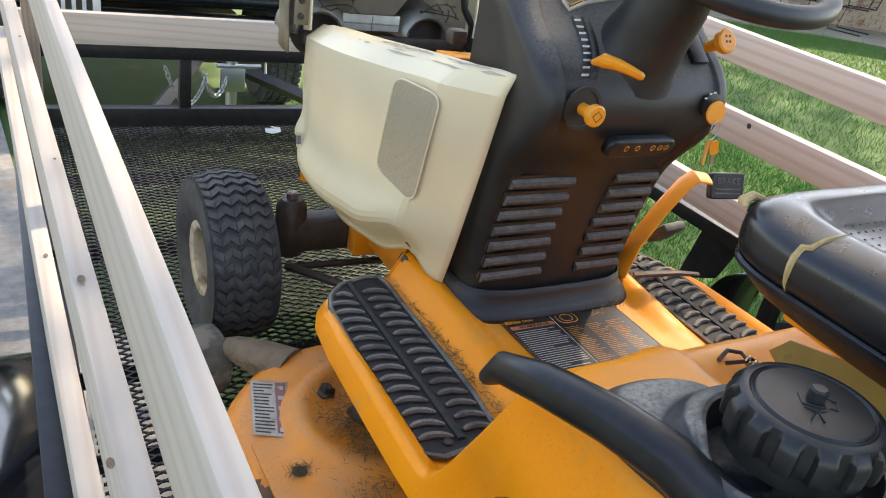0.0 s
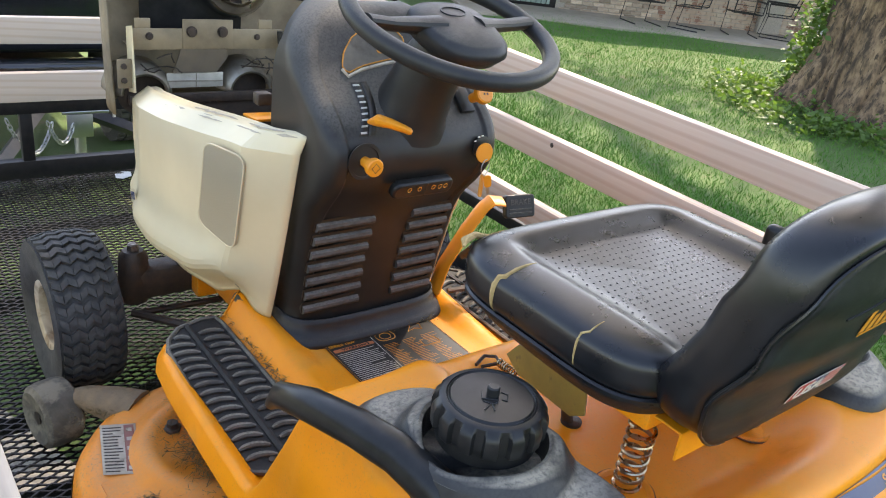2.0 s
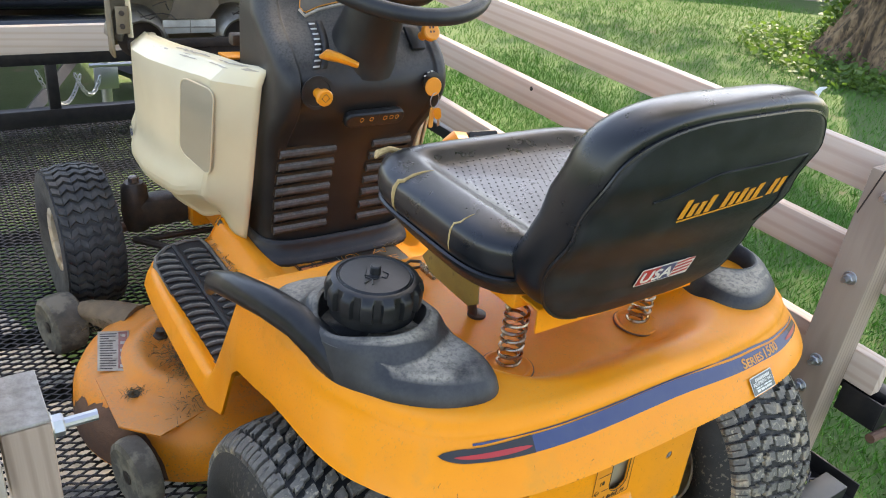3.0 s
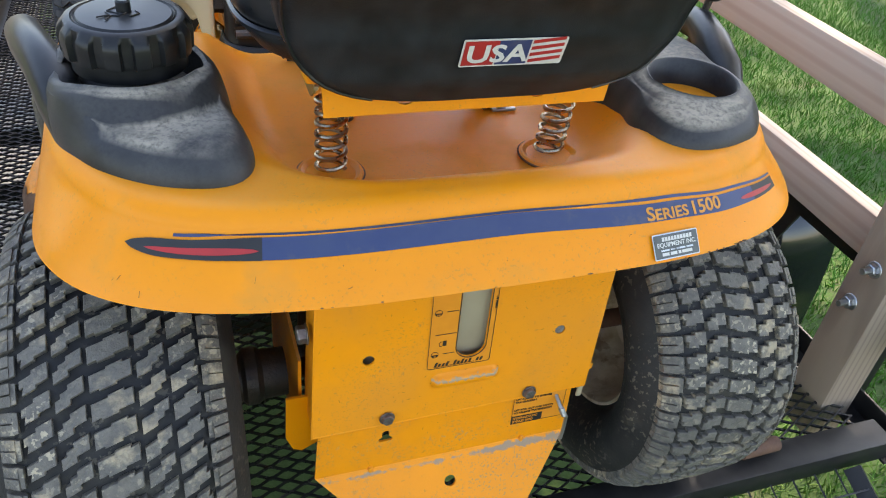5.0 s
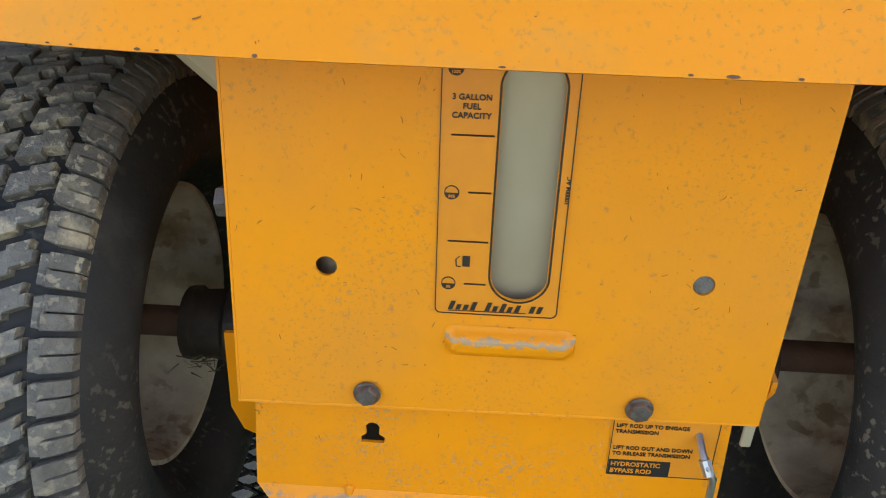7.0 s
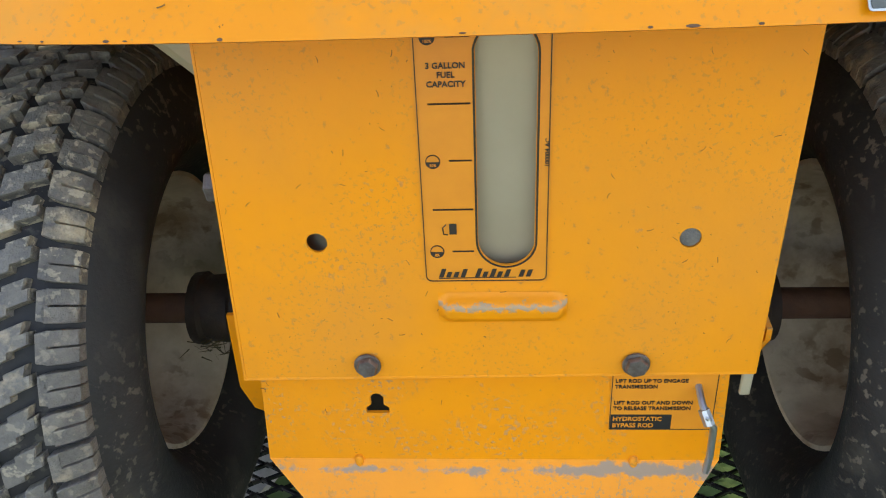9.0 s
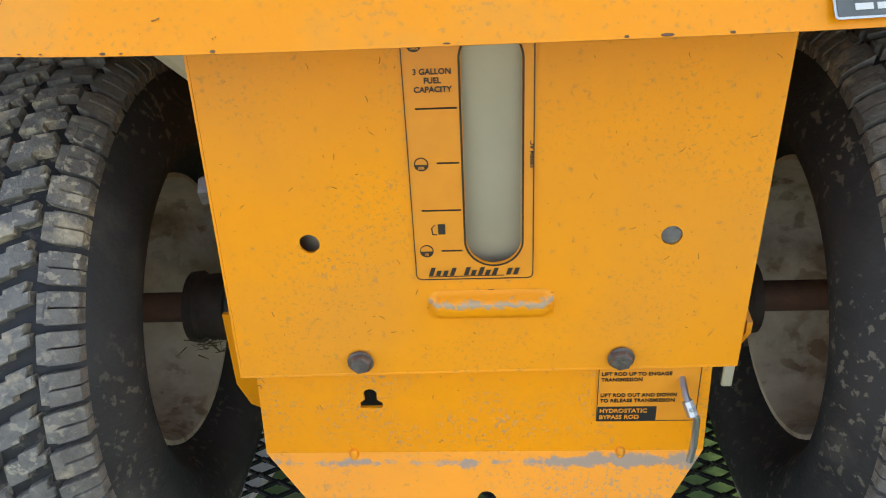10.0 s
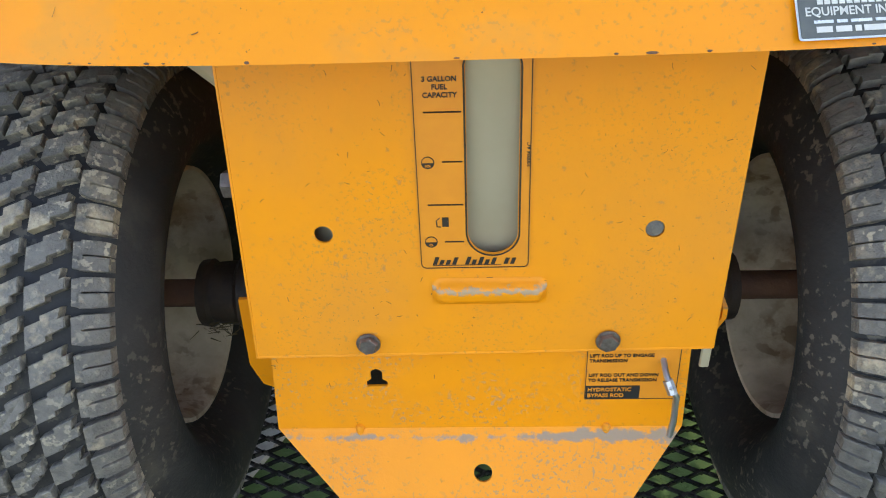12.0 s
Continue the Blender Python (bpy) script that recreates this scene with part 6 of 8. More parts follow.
text_part("USA", fm @ pose(-0.051, -0.011, 0.0011), 0.030, M["white_ink"], flag, label="white letters", width=0.066, bold=0.02)
# seat pan bracket, springs
bm = cut_sheet([(-0.168, 0.714), (0.162, 0.714), (0.166, 0.752), (-0.170, 0.752)], [circle(-0.08, 0.739, 0.015), circle(0.075, 0.739, 0.015)], lambda x, z: Vector((x, 0.10, z)), Vector((0, -1, 0)))
part("seat_bracket", bm, M["yellow_clean"], seat, "yellow bent bracket with two round cut-outs", solid=0.003, sharp=-1)
part("seat_bracket_top", box((-0.003, 0.20, 0.7525), (0.335, 0.20, 0.003), bev=0.001, seg=1), M["yellow_clean"], seat)
part("seat_switch", box((-0.08, 0.12, 0.738), (0.03, 0.03, 0.02), bev=0.004), M["gloss_black"], seat)
for s, x in ((-1, -0.146), (1, 0.142)):
    lean = 0.006 if s > 0 else 0.0
    pts = [(x + 0.0172 * math.cos(q) + lean * (q / 47 - 0.5), 0.165 + 0.0172 * math.sin(q), 0.610 + 0.106 * q / (2 * math.pi * 7.5)) for q in np.linspace(0, 2 * math.pi * 7.5, 190)]
    part("spring", tube(pts, 0.0028, 7), M["spring"], seat, "plated coil spring")
    dish = part("spring_seat", lathe([(0.0385, -0.003), (0.0400, 0.0005), (0.0385, 0.0030), (0.0350, 0.0034), (0.0325, 0.0020), (0.0300, -0.0004), (0.004, -0.0004)], 32, Matrix.Translation((x, 0.165, 0.6065))), M["yellow_clean"], seat, "yellow dished spring seat")
    # Rust-coloured ring paints the dark gap round the dish; no groove is cut.
    part("dish_gap", tube([(x + 0.0402 * math.cos(q), 0.165 + 0.0402 * math.sin(q), 0.6062) for q in np.linspace(0, 2 * math.pi, 40, endpoint=False)], 0.0016, 5, True), M["rust"], dish, "dark ring drawn as the gap round the dish")
# hinge plates and latch ahead of the springs
for s in (-1, 1):
    part("seat_hinge_plate", prism([(0.415, 0.672), (0.395, 0.70), (0.262, 0.735), (0.253, 0.668), (0.276, 0.652), (0.385, 0.654)], Matrix.Translation((s * 0.150, 0, 0)) @ Matrix(((0, 0, 1, 0), (1, 0, 0, 0), (0, 1, 0, 0), (0, 0, 0, 1))), 0.003), M["olive"], seat, "olive steel hinge plate")
zl, zr = body_top(-0.108, 0.308), body_top(0.118, 0.306)
part("hinge_arm", tube([(-0.108, 0.308, zl), (-0.110, 0.313, zl + 0.022), (-0.118, 0.322, zl + 0.045), (-0.120, 0.330, zl + 0.075)], [0.011, 0.010, 0.016, 0.012], 10, flat=0.7), M["dark_metal"], seat, "dark bent hinge arm")
part("hinge_foot", lathe([(0.016, 0.0), (0.016, 0.004), (0.010, 0.006)], 16, Matrix.Translation((-0.102, 0.306, zl))), M["dark_metal"], seat)
part("hinge_arm", tube([(0.112, 0.308, zr), (0.100, 0.325, zr + 0.022), (0.088, 0.345, zr + 0.050), (0.084, 0.36, zr + 0.080)], [0.014, 0.019, 0.019, 0.014], 10, flat=0.7), M["dark_metal"], seat, "dark bent hinge arm")
foot_r = part("hinge_foot", box((0.130, 0.303, zr + 0.003), (0.036, 0.024, 0.004), bev=0.001), M["zinc"], seat, "zinc hinge plate")
part("nut", lathe([(0.008, 0.0), (0.008, 0.007), (0.0065, 0.008)], 6, Matrix.Translation((0.131, 0.303, zr + 0.005))), M["zinc"], foot_r)
part("latch_spring", tube([(-0.120 + 0.006 * math.cos(q), 0.455 - 0.0025 * q / 3, 0.624 + 0.006 * math.sin(q)) for q in np.linspace(0, 50, 150)], 0.0017, 5), M["spring"], seat)
part("latch_hook", tube([(-0.155, 0.470, 0.620), (-0.128, 0.482, 0.622), (-0.112, 0.472, 0.622), (-0.118, 0.455, 0.622), (-0.150, 0.462, 0.620)], 0.003, 6), M["dark_metal"], seat)
# splits in the vinyl with foam showing
def side_of_cushion(y, z):
    hit, _, _, _ = cush_tree.ray_cast(Vector((-0.5, y, z)), Vector((1, 0, 0)))
    return hit


def split(y, radius, top, label=""):
    pts = [p for p in (side_of_cushion(y + 0.004 * math.sin(9 * z), z) for z in np.linspace(0.795, 0.845, 6)) if p is not None]
    pts += [on_cushion(x, y - 0.003) for x in np.linspace(-0.238, top, 4)]
    rr = [radius * math.sin(math.pi * (0.08 + 0.84 * k / (len(pts) - 1))) for k in range(len(pts))]
    part("foam_tear", tube(pts, rr, 6), M["foam"], seat, label)


split(0.365, 0.0042, -0.185, "split seam with brown foam showing")
split(0.215, 0.0018, -0.215, "thin split in the vinyl")
part("foam_tear", tube([on_cushion(x, y, 0.0) for x, y in ((-0.236, 0.452), (-0.222, 0.468), (-0.195, 0.478), (-0.165, 0.480), (-0.14, 0.476))], [0.002, 0.006, 0.005, 0.006, 0.002], 8), M["foam"], seat, "torn corner with foam showing")
part("vinyl_flap", tube([on_cushion(x, y, 0.001) for x, y in ((-0.215, 0.462), (-0.20, 0.470), (-0.18, 0.472))], [0.002, 0.006, 0.002], 8, flat=0.4), M["vinyl"], seat)
part("foam_tear", tube([(0.200, 0.022, 1.030), (0.192, 0.018, 1.046), (0.172, 0.014, 1.060)], [0.004, 0.011, 0.005], 8), M["foam"], seat, "torn top corner with foam showing")
part("vinyl_flap", tube([(0.186, 0.016, 1.056), (0.192, 0.014, 1.066), (0.201, 0.012, 1.068)], [0.005, 0.003, 0.001], 6), M["white_plastic"], seat, "pale torn thread")

# ---- foot pads, tunnel decal ----


def foot_pad(s):
    m = Matrix.Translation((0, 0, 0.339))
    outline = [(0.430, 0.690), (0.438, 0.74), (0.432, 0.95), (0.424, 1.10), (0.410, 1.14), (0.375, 1.178), (0.320, 1.195), (0.287, 1.190), (0.281, 1.16), (0.281, 0.80), (0.290, 0.705), (0.315, 0.683), (0.40, 0.672)]
    bm = prism([(s * x, y) for x, y in outline], m, 0.006)
    p = part("foot_pad", bm, M["pad_base"], mower, "worn black ribbed rubber foot pad", bevel=0.002)
    rim = [(s * x, y, 0.346) for x, y in outline]
    part("pad_rim", tube(rim, 0.0055, 6, True), M["pad"], p)
    for k in range(15):
        y = 0.712 + 0.030 * k
        for a, b in ((0.292, 0.345), (0.368, 0.424)):
            if k > 13 and a > 0.3:
                b = 0.40
            pts = [(s * lerp(a, b, u), y + 0.007 * math.sin(u * math.pi) + 0.010 * (u - 0.5), 0.348 + 0.001 * math.sin(u * 3)) for u in np.linspace(0, 1, 7)]
            part("pad_rib", tube(pts, [0.003, 0.0058, 0.0062, 0.0062, 0.0062, 0.0058, 0.003], 8), M["pad"], p)
    part("pad_spine", tube([(s * 0.3565, 0.70, 0.347), (s * 0.3555, 1.18, 0.347)], 0.008, 6, flat=0.6), M["pad_base"], p)
    part("pad_screw", lathe([(0.008, 0.0), (0.0075, 0.004), (0.004, 0.005)], 14, Matrix.Translation((s * 0.381, 0.700, 0.345))), M["dark_metal"], p)
    return p


foot_pad(-1), foot_pad(1)
dm = Matrix.Translation((0.0, 0.848, 0.3678))
decal = part("instruction_decal", prism([(-0.142, 0.105), (-0.138, -0.112), (0.139, -0.092), (0.138, 0.108)][::-1], dm, 0.0004), M["decal_black"], body, "black and yellow warning decal")
text_part("SERIES 1500", dm @ pose(-0.135, 0.088, 0.0008), 0.0125, M["yellow_ink"], decal, label="yellow letters", bold=0.02)
part("warning_bar", prism(rounded(0.100, 0.011, 0.003), dm @ pose(-0.083, 0.073, 0.0006), 0.0003), M["orange_ink"], decal)
text_part("WARNING", dm @ pose(-0.113, 0.0695, 0.0012), 0.0095, M["decal_black"], decal, bold=0.02, width=0.068)
random.seed(8)
bars(dm @ pose(0, 0, 0.0006), [(-0.132, 0.058 - 0.0062 * k, random.choice((0.098, 0.09, 0.07, 0.096, 0.05))) for k in range(26)], M["white_ink"], decal, 0.0014)
bars(dm @ pose(0, 0, 0.0006), [(-0.022 + 0.05 * (k % 3), 0.050 - 0.0055 * (k // 3), random.uniform(0.02, 0.042)) for k in range(66)], M["yellow_ink"], decal, 0.0012)
for pts in (rounded(0.045, 0.034, 0.014), rounded(0.026, 0.022, 0.010)):
    part("decal_figure", tube([dm @ Vector((x + 0.003, y + 0.082, 0.0007)) for x, y in pts], 0.0009, 4, True), M["yellow_ink"], decal)
part("decal_figure", tube([dm @ Vector((x, y, 0.0007)) for x, y in ((0.062, 0.075), (0.085, 0.082), (0.098, 0.072), (0.105, 0.094), (0.082, 0.098))], 0.0012, 4, True), M["yellow_ink"], decal)
part("decal_figure", tube([dm @ Vector((x + 0.085, y + 0.022, 0.0007)) for x, y in rounded(0.042, 0.024, 0.004)], 0.0009, 4, True), M["yellow_ink"], decal)
part("decal_rule", tube([dm @ Vector((x, y, 0.0007)) for x, y in ((-0.03, 0.10), (-0.03, -0.10))], 0.0006, 4), M["white_ink"], decal)
frame_d = [(-0.139, 0.102), (-0.135, -0.109), (0.136, -0.089), (0.135, 0.105)]
part("decal_rule", tube([dm @ Vector((x, y, 0.0007)) for x, y in frame_d], 0.0006, 4, True), M["yellow_ink"], decal)

# ---- dash tower ----
DASH = ((0.375, 0.985), (0.44, 0.995), (0.55, 0.985), (0.665, 0.958), (0.72, 0.915), (0.755, 0.885), (0.80, 0.868), (0.835, 0.868), (0.868, 0.888), (0.90, 0.930), (0.935, 0.982), (0.975, 1.018), (1.02, 1.045), (1.05, 1.065), (1.066, 1.090), (1.066, 1.130), (1.045, 1.165))
DW = ((0.375, 0.195), (0.44, 0.190), (0.55, 0.196), (0.665, 0.202), (0.72, 0.205), (0.80, 0.208), (0.868, 0.208), (0.90, 0.208), (0.94, 0.208), (0.975, 0.200), (1.0, 0.187), (1.02, 0.170), (1.045, 0.138), (1.058, 0.110), (1.066, 0.085))
DS = np.r_[0, np.cumsum([math.hypot(b[0] - a[0], b[1] - a[1]) for a, b in zip(DASH, DASH[1:])])]


def dash_at(s):
    return float(np.interp(s, DS, [p[0] for p in DASH])), float(np.interp(s, DS, [p[1] for p in DASH]))


def dash_grid():
    rows = []
    ks = np.ones(5) / 5
    ss_ = np.linspace(0, DS[-1], 60)
    zs = np.array([dash_at(s) for s in ss_])
    pad_ = np.pad(zs, ((2, 2), (0, 0)), mode="edge")
    zs = np.stack([np.convolve(pad_[:, 0], ks, "valid"), np.convolve(pad_[:, 1], ks, "valid")], 1)
    for k, (z, y) in enumerate(zs):
        w = line_at(DW, z)
        row = []
        edge = np.r_[np.linspace(1, 0.8, 10), np.linspace(0.785, 0.66, 12)]
        for u in np.r_[-edge, np.linspace(-0.62, 0.62, 25), edge[::-1]]:
            q = max(0.0, (abs(u) - 0.80) / 0.20)
            x = w * (min(abs(u), 0.80) / 0.80 * 0.86 + 0.14 * math.sin(q * math.pi / 2)) * (1 if u > 0 else -1)
            yy = y + 0.020 * min(abs(u), 0.8) ** 2 + 0.045 * (1 - math.cos(q * math.pi / 2))
            yy -= 0.008 * ss((abs(x) / w - 0.775) / 0.035) * ss((z - 0.43) / 0.05) * ss((1.02 - z) / 0.05)
            row.append((x, yy, z))
        back = max(row[0][1] + 0.03, 1.115)
        row.insert(0, (row[0][0] * 0.985, back, z))
        row.append((row[-1][0] * 0.985, back, z))
        rows.append(row)
    return rows


dash = surf("dash_tower", dash_grid(), M["dash"], mower, "dusty black plastic dash tower with louvres", solid=0.004, flip=True)


def dash_front(x, z, off=0.0):
    """A point on the dash face below its crest, and the way it looks."""
    zz = [p[0] for p in DASH[:11]]
    yy = [p[1] for p in DASH[:11]]
    y = float(np.interp(z, zz, yy)) + 0.020 * (min(abs(x) / (line_at(DW, z) * 0.86) * 0.8, 0.8)) ** 2
    y1 = float(np.interp(z + 0.01, zz, yy)) + 0.020 * (min(abs(x) / (line_at(DW, z) * 0.86) * 0.8, 0.8)) ** 2
    n = Vector((0, -0.01, (y1 - y))).normalized()
    return Vector((x, y, z)) + n * off, n


# louvres, each over a raised black plate that paints the slot's dark
for s, xa, xb in ((-1, -0.178, -0.036), (1, 0.056, 0.166)):
    for k in range(7):
        z = 0.655 - 0.0345 * k
        grow = 0.0 if s < 0 else 0.012 * (6 - k) / 6
        a, b = (xa, xb) if s < 0 else (xa - 0.012 + grow, xb - 0.006 * k / 6)
        p, n = dash_front((a + b) / 2, z)
        m = flat_frame(p + n * 0.003, n)
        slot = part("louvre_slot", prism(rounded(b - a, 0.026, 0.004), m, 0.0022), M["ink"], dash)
        part("louvre", tube([m @ Vector((x, -0.004, 0.001)) for x in np.linspace(-(b - a) / 2 + 0.003, (b - a) / 2 - 0.003, 6)], 0.0112, 10, flat=0.9), M["louver"], slot, "dusty grey louvre")


def boot():
    """Flared black skirt where the tower meets the body."""
    rows = []
    for k in range(60):
        q = math.pi * (k / 59)
        cx, cy = math.cos(q), math.sin(q)
        ex, ey = math.copysign(abs(cx) ** 0.5, cx), abs(cy) ** 0.5
        row = []
        for o, z in ((0.032, 0.366), (0.029, 0.374), (0.020, 0.380), (0.008, 0.390), (0.002, 0.404), (0.0, 0.418)):
            row.append(((0.198 + o) * ex, 1.09 - (0.118 + o) * ey, z))
        rows.append(row)
    return surf("dash_boot", rows, M["black"], mower, "flared black rubber skirt", solid=0.004, flip=True)


boot()
for s in (-1, 1):
    part("boot_side", tube([(s * 0.218, 1.07, 0.376), (s * 0.226, 1.20, 0.380)], 0.018, 8), M["black"], mower)


def knob(p, n, r, length, parent, label):
    m = along(p, n)
    k = part("knob", lathe([(0.010, 0.0), (0.0105, length * 0.55), (r * 0.8, length * 0.62), (r, length * 0.72), (r, length * 0.95), (r * 0.85, length)], 28, m), M["knob"], parent, label)
    return k, m


p, n = dash_front(-0.132, 0.816)
part("knob_recess", lathe([(0.036, 0.0005), (0.036, 0.003), (0.030, 0.003), (0.029, -0.001)], 32, along(p, n)), M["dash"], dash)
k1, km = knob(p, n, 0.0175, 0.040, dash, "orange choke knob with a black diamond")
part("knob_mark", tube([km @ Vector((x, y, 0.0405)) for x, y in ((0.009, 0), (0, 0.009), (-0.009, 0), (0, -0.009))], 0.0007, 4, True), M["ink"], k1)
# throttle slot, scale and lever, laid on the curved top of the tower
bpy.context.view_layer.update()
dash_tree = BVHTree.FromPolygons([v.co.copy() for v in dash.data.vertices], [tuple(p.vertices) for p in dash.data.polygons])
DVIEW = Vector((0.25, 0.80, -0.55)).normalized()


def on_dash(p, off=0.0):
    """Where a line through p along the view of the driver meets the tower, lifted by off."""
    hit, nrm, _, _ = dash_tree.ray_cast(Vector(p) - DVIEW * 0.5, DVIEW)
    if hit is None:
        return Vector(p), -DVIEW
    if nrm.dot(DVIEW) > 0:
        nrm = -nrm
    return hit + nrm * off, nrm


TH = [(lerp(-0.136, -0.102, u) + 0.010 * math.sin(u * math.pi), lerp(0.872, 0.981, u), lerp(0.872, 0.935, u)) for u in np.linspace(0, 1, 10)]
surf("throttle_slot", [[on_dash((x + dx, y, z), 0.0012)[0] for dx in (0.012, 0.018, 0.026)] for x, y, z in TH], M["decal_black"], dash, "dark throttle slot", solid=0.001)
sc = surf("throttle_scale", [[on_dash((x + dx, y, z), 0.0014)[0] for dx in (-0.008, 0.001, 0.010)] for x, y, z in TH], M["decal_black"], dash, "black throttle scale with silver bars", solid=0.0005)
for i in range(9):
    (xa, ya, za), (xb, yb, zb) = TH[i], TH[i + 1]
    cells = []
    for t in (0.30, 0.62):
        cells.append([on_dash((lerp(xa, xb, t) + dx, lerp(ya, yb, t), lerp(za, zb, t)), 0.0024)[0] for dx in (-0.006, 0.001, 0.008)])
    surf("scale_bar", cells, M["silver"], sc)
lev = bmesh.new()
add_tube(lev, [(-0.114, 0.896, 0.884), (-0.107, 0.878, 0.892), (-0.092, 0.862, 0.890), (-0.076, 0.848, 0.885), (-0.063, 0.838, 0.880), (-0.060, 0.836, 0.879)], [0.008, 0.019, 0.016, 0.013, 0.011, 0.007], 12, flat=0.62)
part("throttle_lever", lev, M["knob"], dash, "orange throttle lever")
# clutch knob on a small switch plate
part("switch_plate", box((0.130, 0.930, 0.905), (0.036, 0.060, 0.010), pose(0, 0, 0, 40, 0, 0), bev=0.003), M["gloss_black"], dash)
k2, km = knob((0.133, 0.905, 0.915), (0.0, -0.80, 0.45), 0.0205, 0.044, dash, "orange pull knob")
for a in ((-0.006, 0.005), (0.002, 0.005), (-0.006, -0.004), (0.002, -0.004)):
    part("knob_mark", prism([(a[0], a[1]), (a[0] + 0.004, a[1]), (a[0] + 0.004, a[1] + 0.004), (a[0], a[1] + 0.004)], km @ pose(0, 0, 0.0442), 0.0004), M["ink"], k2)
# ignition with key, ring and fob
p, n = dash_front(0.150, 0.822)
part("ignition_switch", lathe([(0.022, 0.0), (0.022, 0.005), (0.012, 0.008)], 24, along(p, n)), M["gloss_black"], dash)
bars(flat_frame(p + n * 0.006 + Vector((-0.024, 0, 0.012)), n), [(0, 0, 0.006), (0.009, 0.008, 0.006), (0.018, 0.010, 0.006)], M["white_ink"], dash, 0.003)
key = part("ignition_key", lathe([(0.0195, -0.0022), (0.021, 0.0), (0.0195, 0.0022)], 24, along(p + n * 0.026 + Vector((-0.009, 0, -0.006)), (-0.08, -0.99, 0.1))), M["knob"], dash, "orange-headed ignition key")
rc = p + n * 0.030 + Vector((-0.004, 0, -0.036))
part("key_ring", tube([rc + Vector((0.014 * math.cos(a), 0.004 * math.cos(a), 0.017 * math.sin(a))) for a in np.linspace(0, 2 * math.pi, 24, endpoint=False)], 0.0011, 6, True), M["zinc"], key)
part("key_fob", prism(rounded(0.020, 0.046, 0.006), flat_frame(rc + Vector((-0.006, 0, -0.040)), (0.5, -0.85, 0.1)) @ pose(0, 0, 0, 0, 0, -14), 0.003), M["yellow_ink"], key, "yellow key tag")
part("spare_key", prism(rounded(0.016, 0.026, 0.006), flat_frame(rc + Vector((0.008, -0.004, -0.030)), (-0.3, -0.9, 0)) @ pose(0, 0, 0, 0, 0, 12), 0.003), M["knob"], key)
part("spare_key_blade", prism([(-0.003, -0.032), (0.003, -0.030), (0.003, -0.012), (-0.003, -0.012)], flat_frame(rc + Vector((0.008, -0.003, -0.030)), (-0.3, -0.9, 0)) @ pose(0, 0, 0, 0, 0, 12), 0.0015), M["zinc"], key)
# indicator strip
pL, n = dash_front(0.005, 0.757)
mm = flat_frame(pL + n * 0.004, n)
strip = part("indicator_strip", prism(rounded(0.147, 0.038, 0.016), mm, 0.021), M["gloss_black"], dash, "glossy black indicator strip", bevel=0.006, seg=3)
for x in (-0.036, -0.012, 0.022, 0.038, 0.052):
    part("indicator_sign", tube([mm @ Vector((x + 0.0042 * math.cos(a), 0.004 + 0.0052 * math.sin(a), 0.0214)) for a in np.linspace(0, 2 * math.pi, 12, endpoint=False)], 0.0008, 4, True), M["yellow_ink"], strip)
part("strip_gap", prism([(0.004, -0.017), (0.006, -0.017), (0.006, 0.017), (0.004, 0.017)], mm @ pose(0, 0, 0.0207), 0.0008), M["ink"], strip)
# instrument window beside the column
GW = [(-0.115, 1.010, 0.959), (-0.107, 0.999, 0.947), (-0.072, 1.006, 0.959), (-0.017, 1.012, 0.968), (0.035, 1.017, 0.973), (0.041, 1.037, 1.004), (0.015, 1.051, 1.029), (-0.039, 1.050, 1.026), (-0.078, 1.041, 1.009), (-0.102, 1.028, 0.983)]
gwp = [on_dash(p, 0.0015)[0] for p in GW]
gc = sum(gwp, Vector()) / len(gwp)
bm = bmesh.new()
fan = [bm.verts.new(p) for p in gwp]
mid_v = bm.verts.new(on_dash(gc, 0.003)[0])
for k in range(len(fan)):
    bm.faces.new((fan[k], fan[(k + 1) % len(fan)], mid_v))
win = part("gauge_window", bm, M["gauge"], dash, "dusty gauge window with an orange border")
rim_pts = []
for k in range(len(gwp)):
    a, b = Vector(GW[k]), Vector(GW[(k + 1) % len(GW)])
    rim_pts += [on_dash(a.lerp(b, t), 0.002)[0] for t in (0.1, 0.4, 0.7)]
part("gauge_border", tube(rim_pts, 0.0014, 5, True), M["yellow_ink"], win)
part("gauge_lip", tube([on_dash((x, y, z - 0.008), 0.001)[0] for x, y, z in (GW[0], GW[1], GW[2], GW[3], GW[4])], 0.0035, 6), M["paper"], win, "pale worn lip of the window")
for p in ((-0.037, 1.041, 1.011), (-0.024, 1.024, 0.985)):
    q, n = on_dash(p, 0.0035)
    part("gauge_sign", lathe([(0.0075, 0.0), (0.0075, 0.0008), (0.005, 0.0008), (0.005, 0.0002)], 14, along(q, n)), M["yellow_ink"], win)

# ---- steering column and wheel ----
WC, WN = Vector((0.005, 0.842, 1.073)), Vector((0, -0.30, 0.954)).normalized()
wm = along(WC, Vector((0, -0.46, 0.88)))
wx, wy = Vector((1, 0, 0)), WN.cross(Vector((1, 0, 0))).normalized()
part("steering_column", lathe([(0.088, -0.225), (0.074, -0.20), (0.066, -0.15), (0.060, -0.09), (0.052, -0.055), (0.046, -0.03)], 40, wm), M["dash"], mower, "black tapered column cover")
steer = part("steering_wheel", tube([WC + wx * 0.191 * math.cos(q) + wy * 0.191 * math.sin(q) for q in np.linspace(0, 2 * math.pi, 64, endpoint=False)], 0.0165, 14, True), M["black"], mower, "black moulded steering wheel")
rows = []
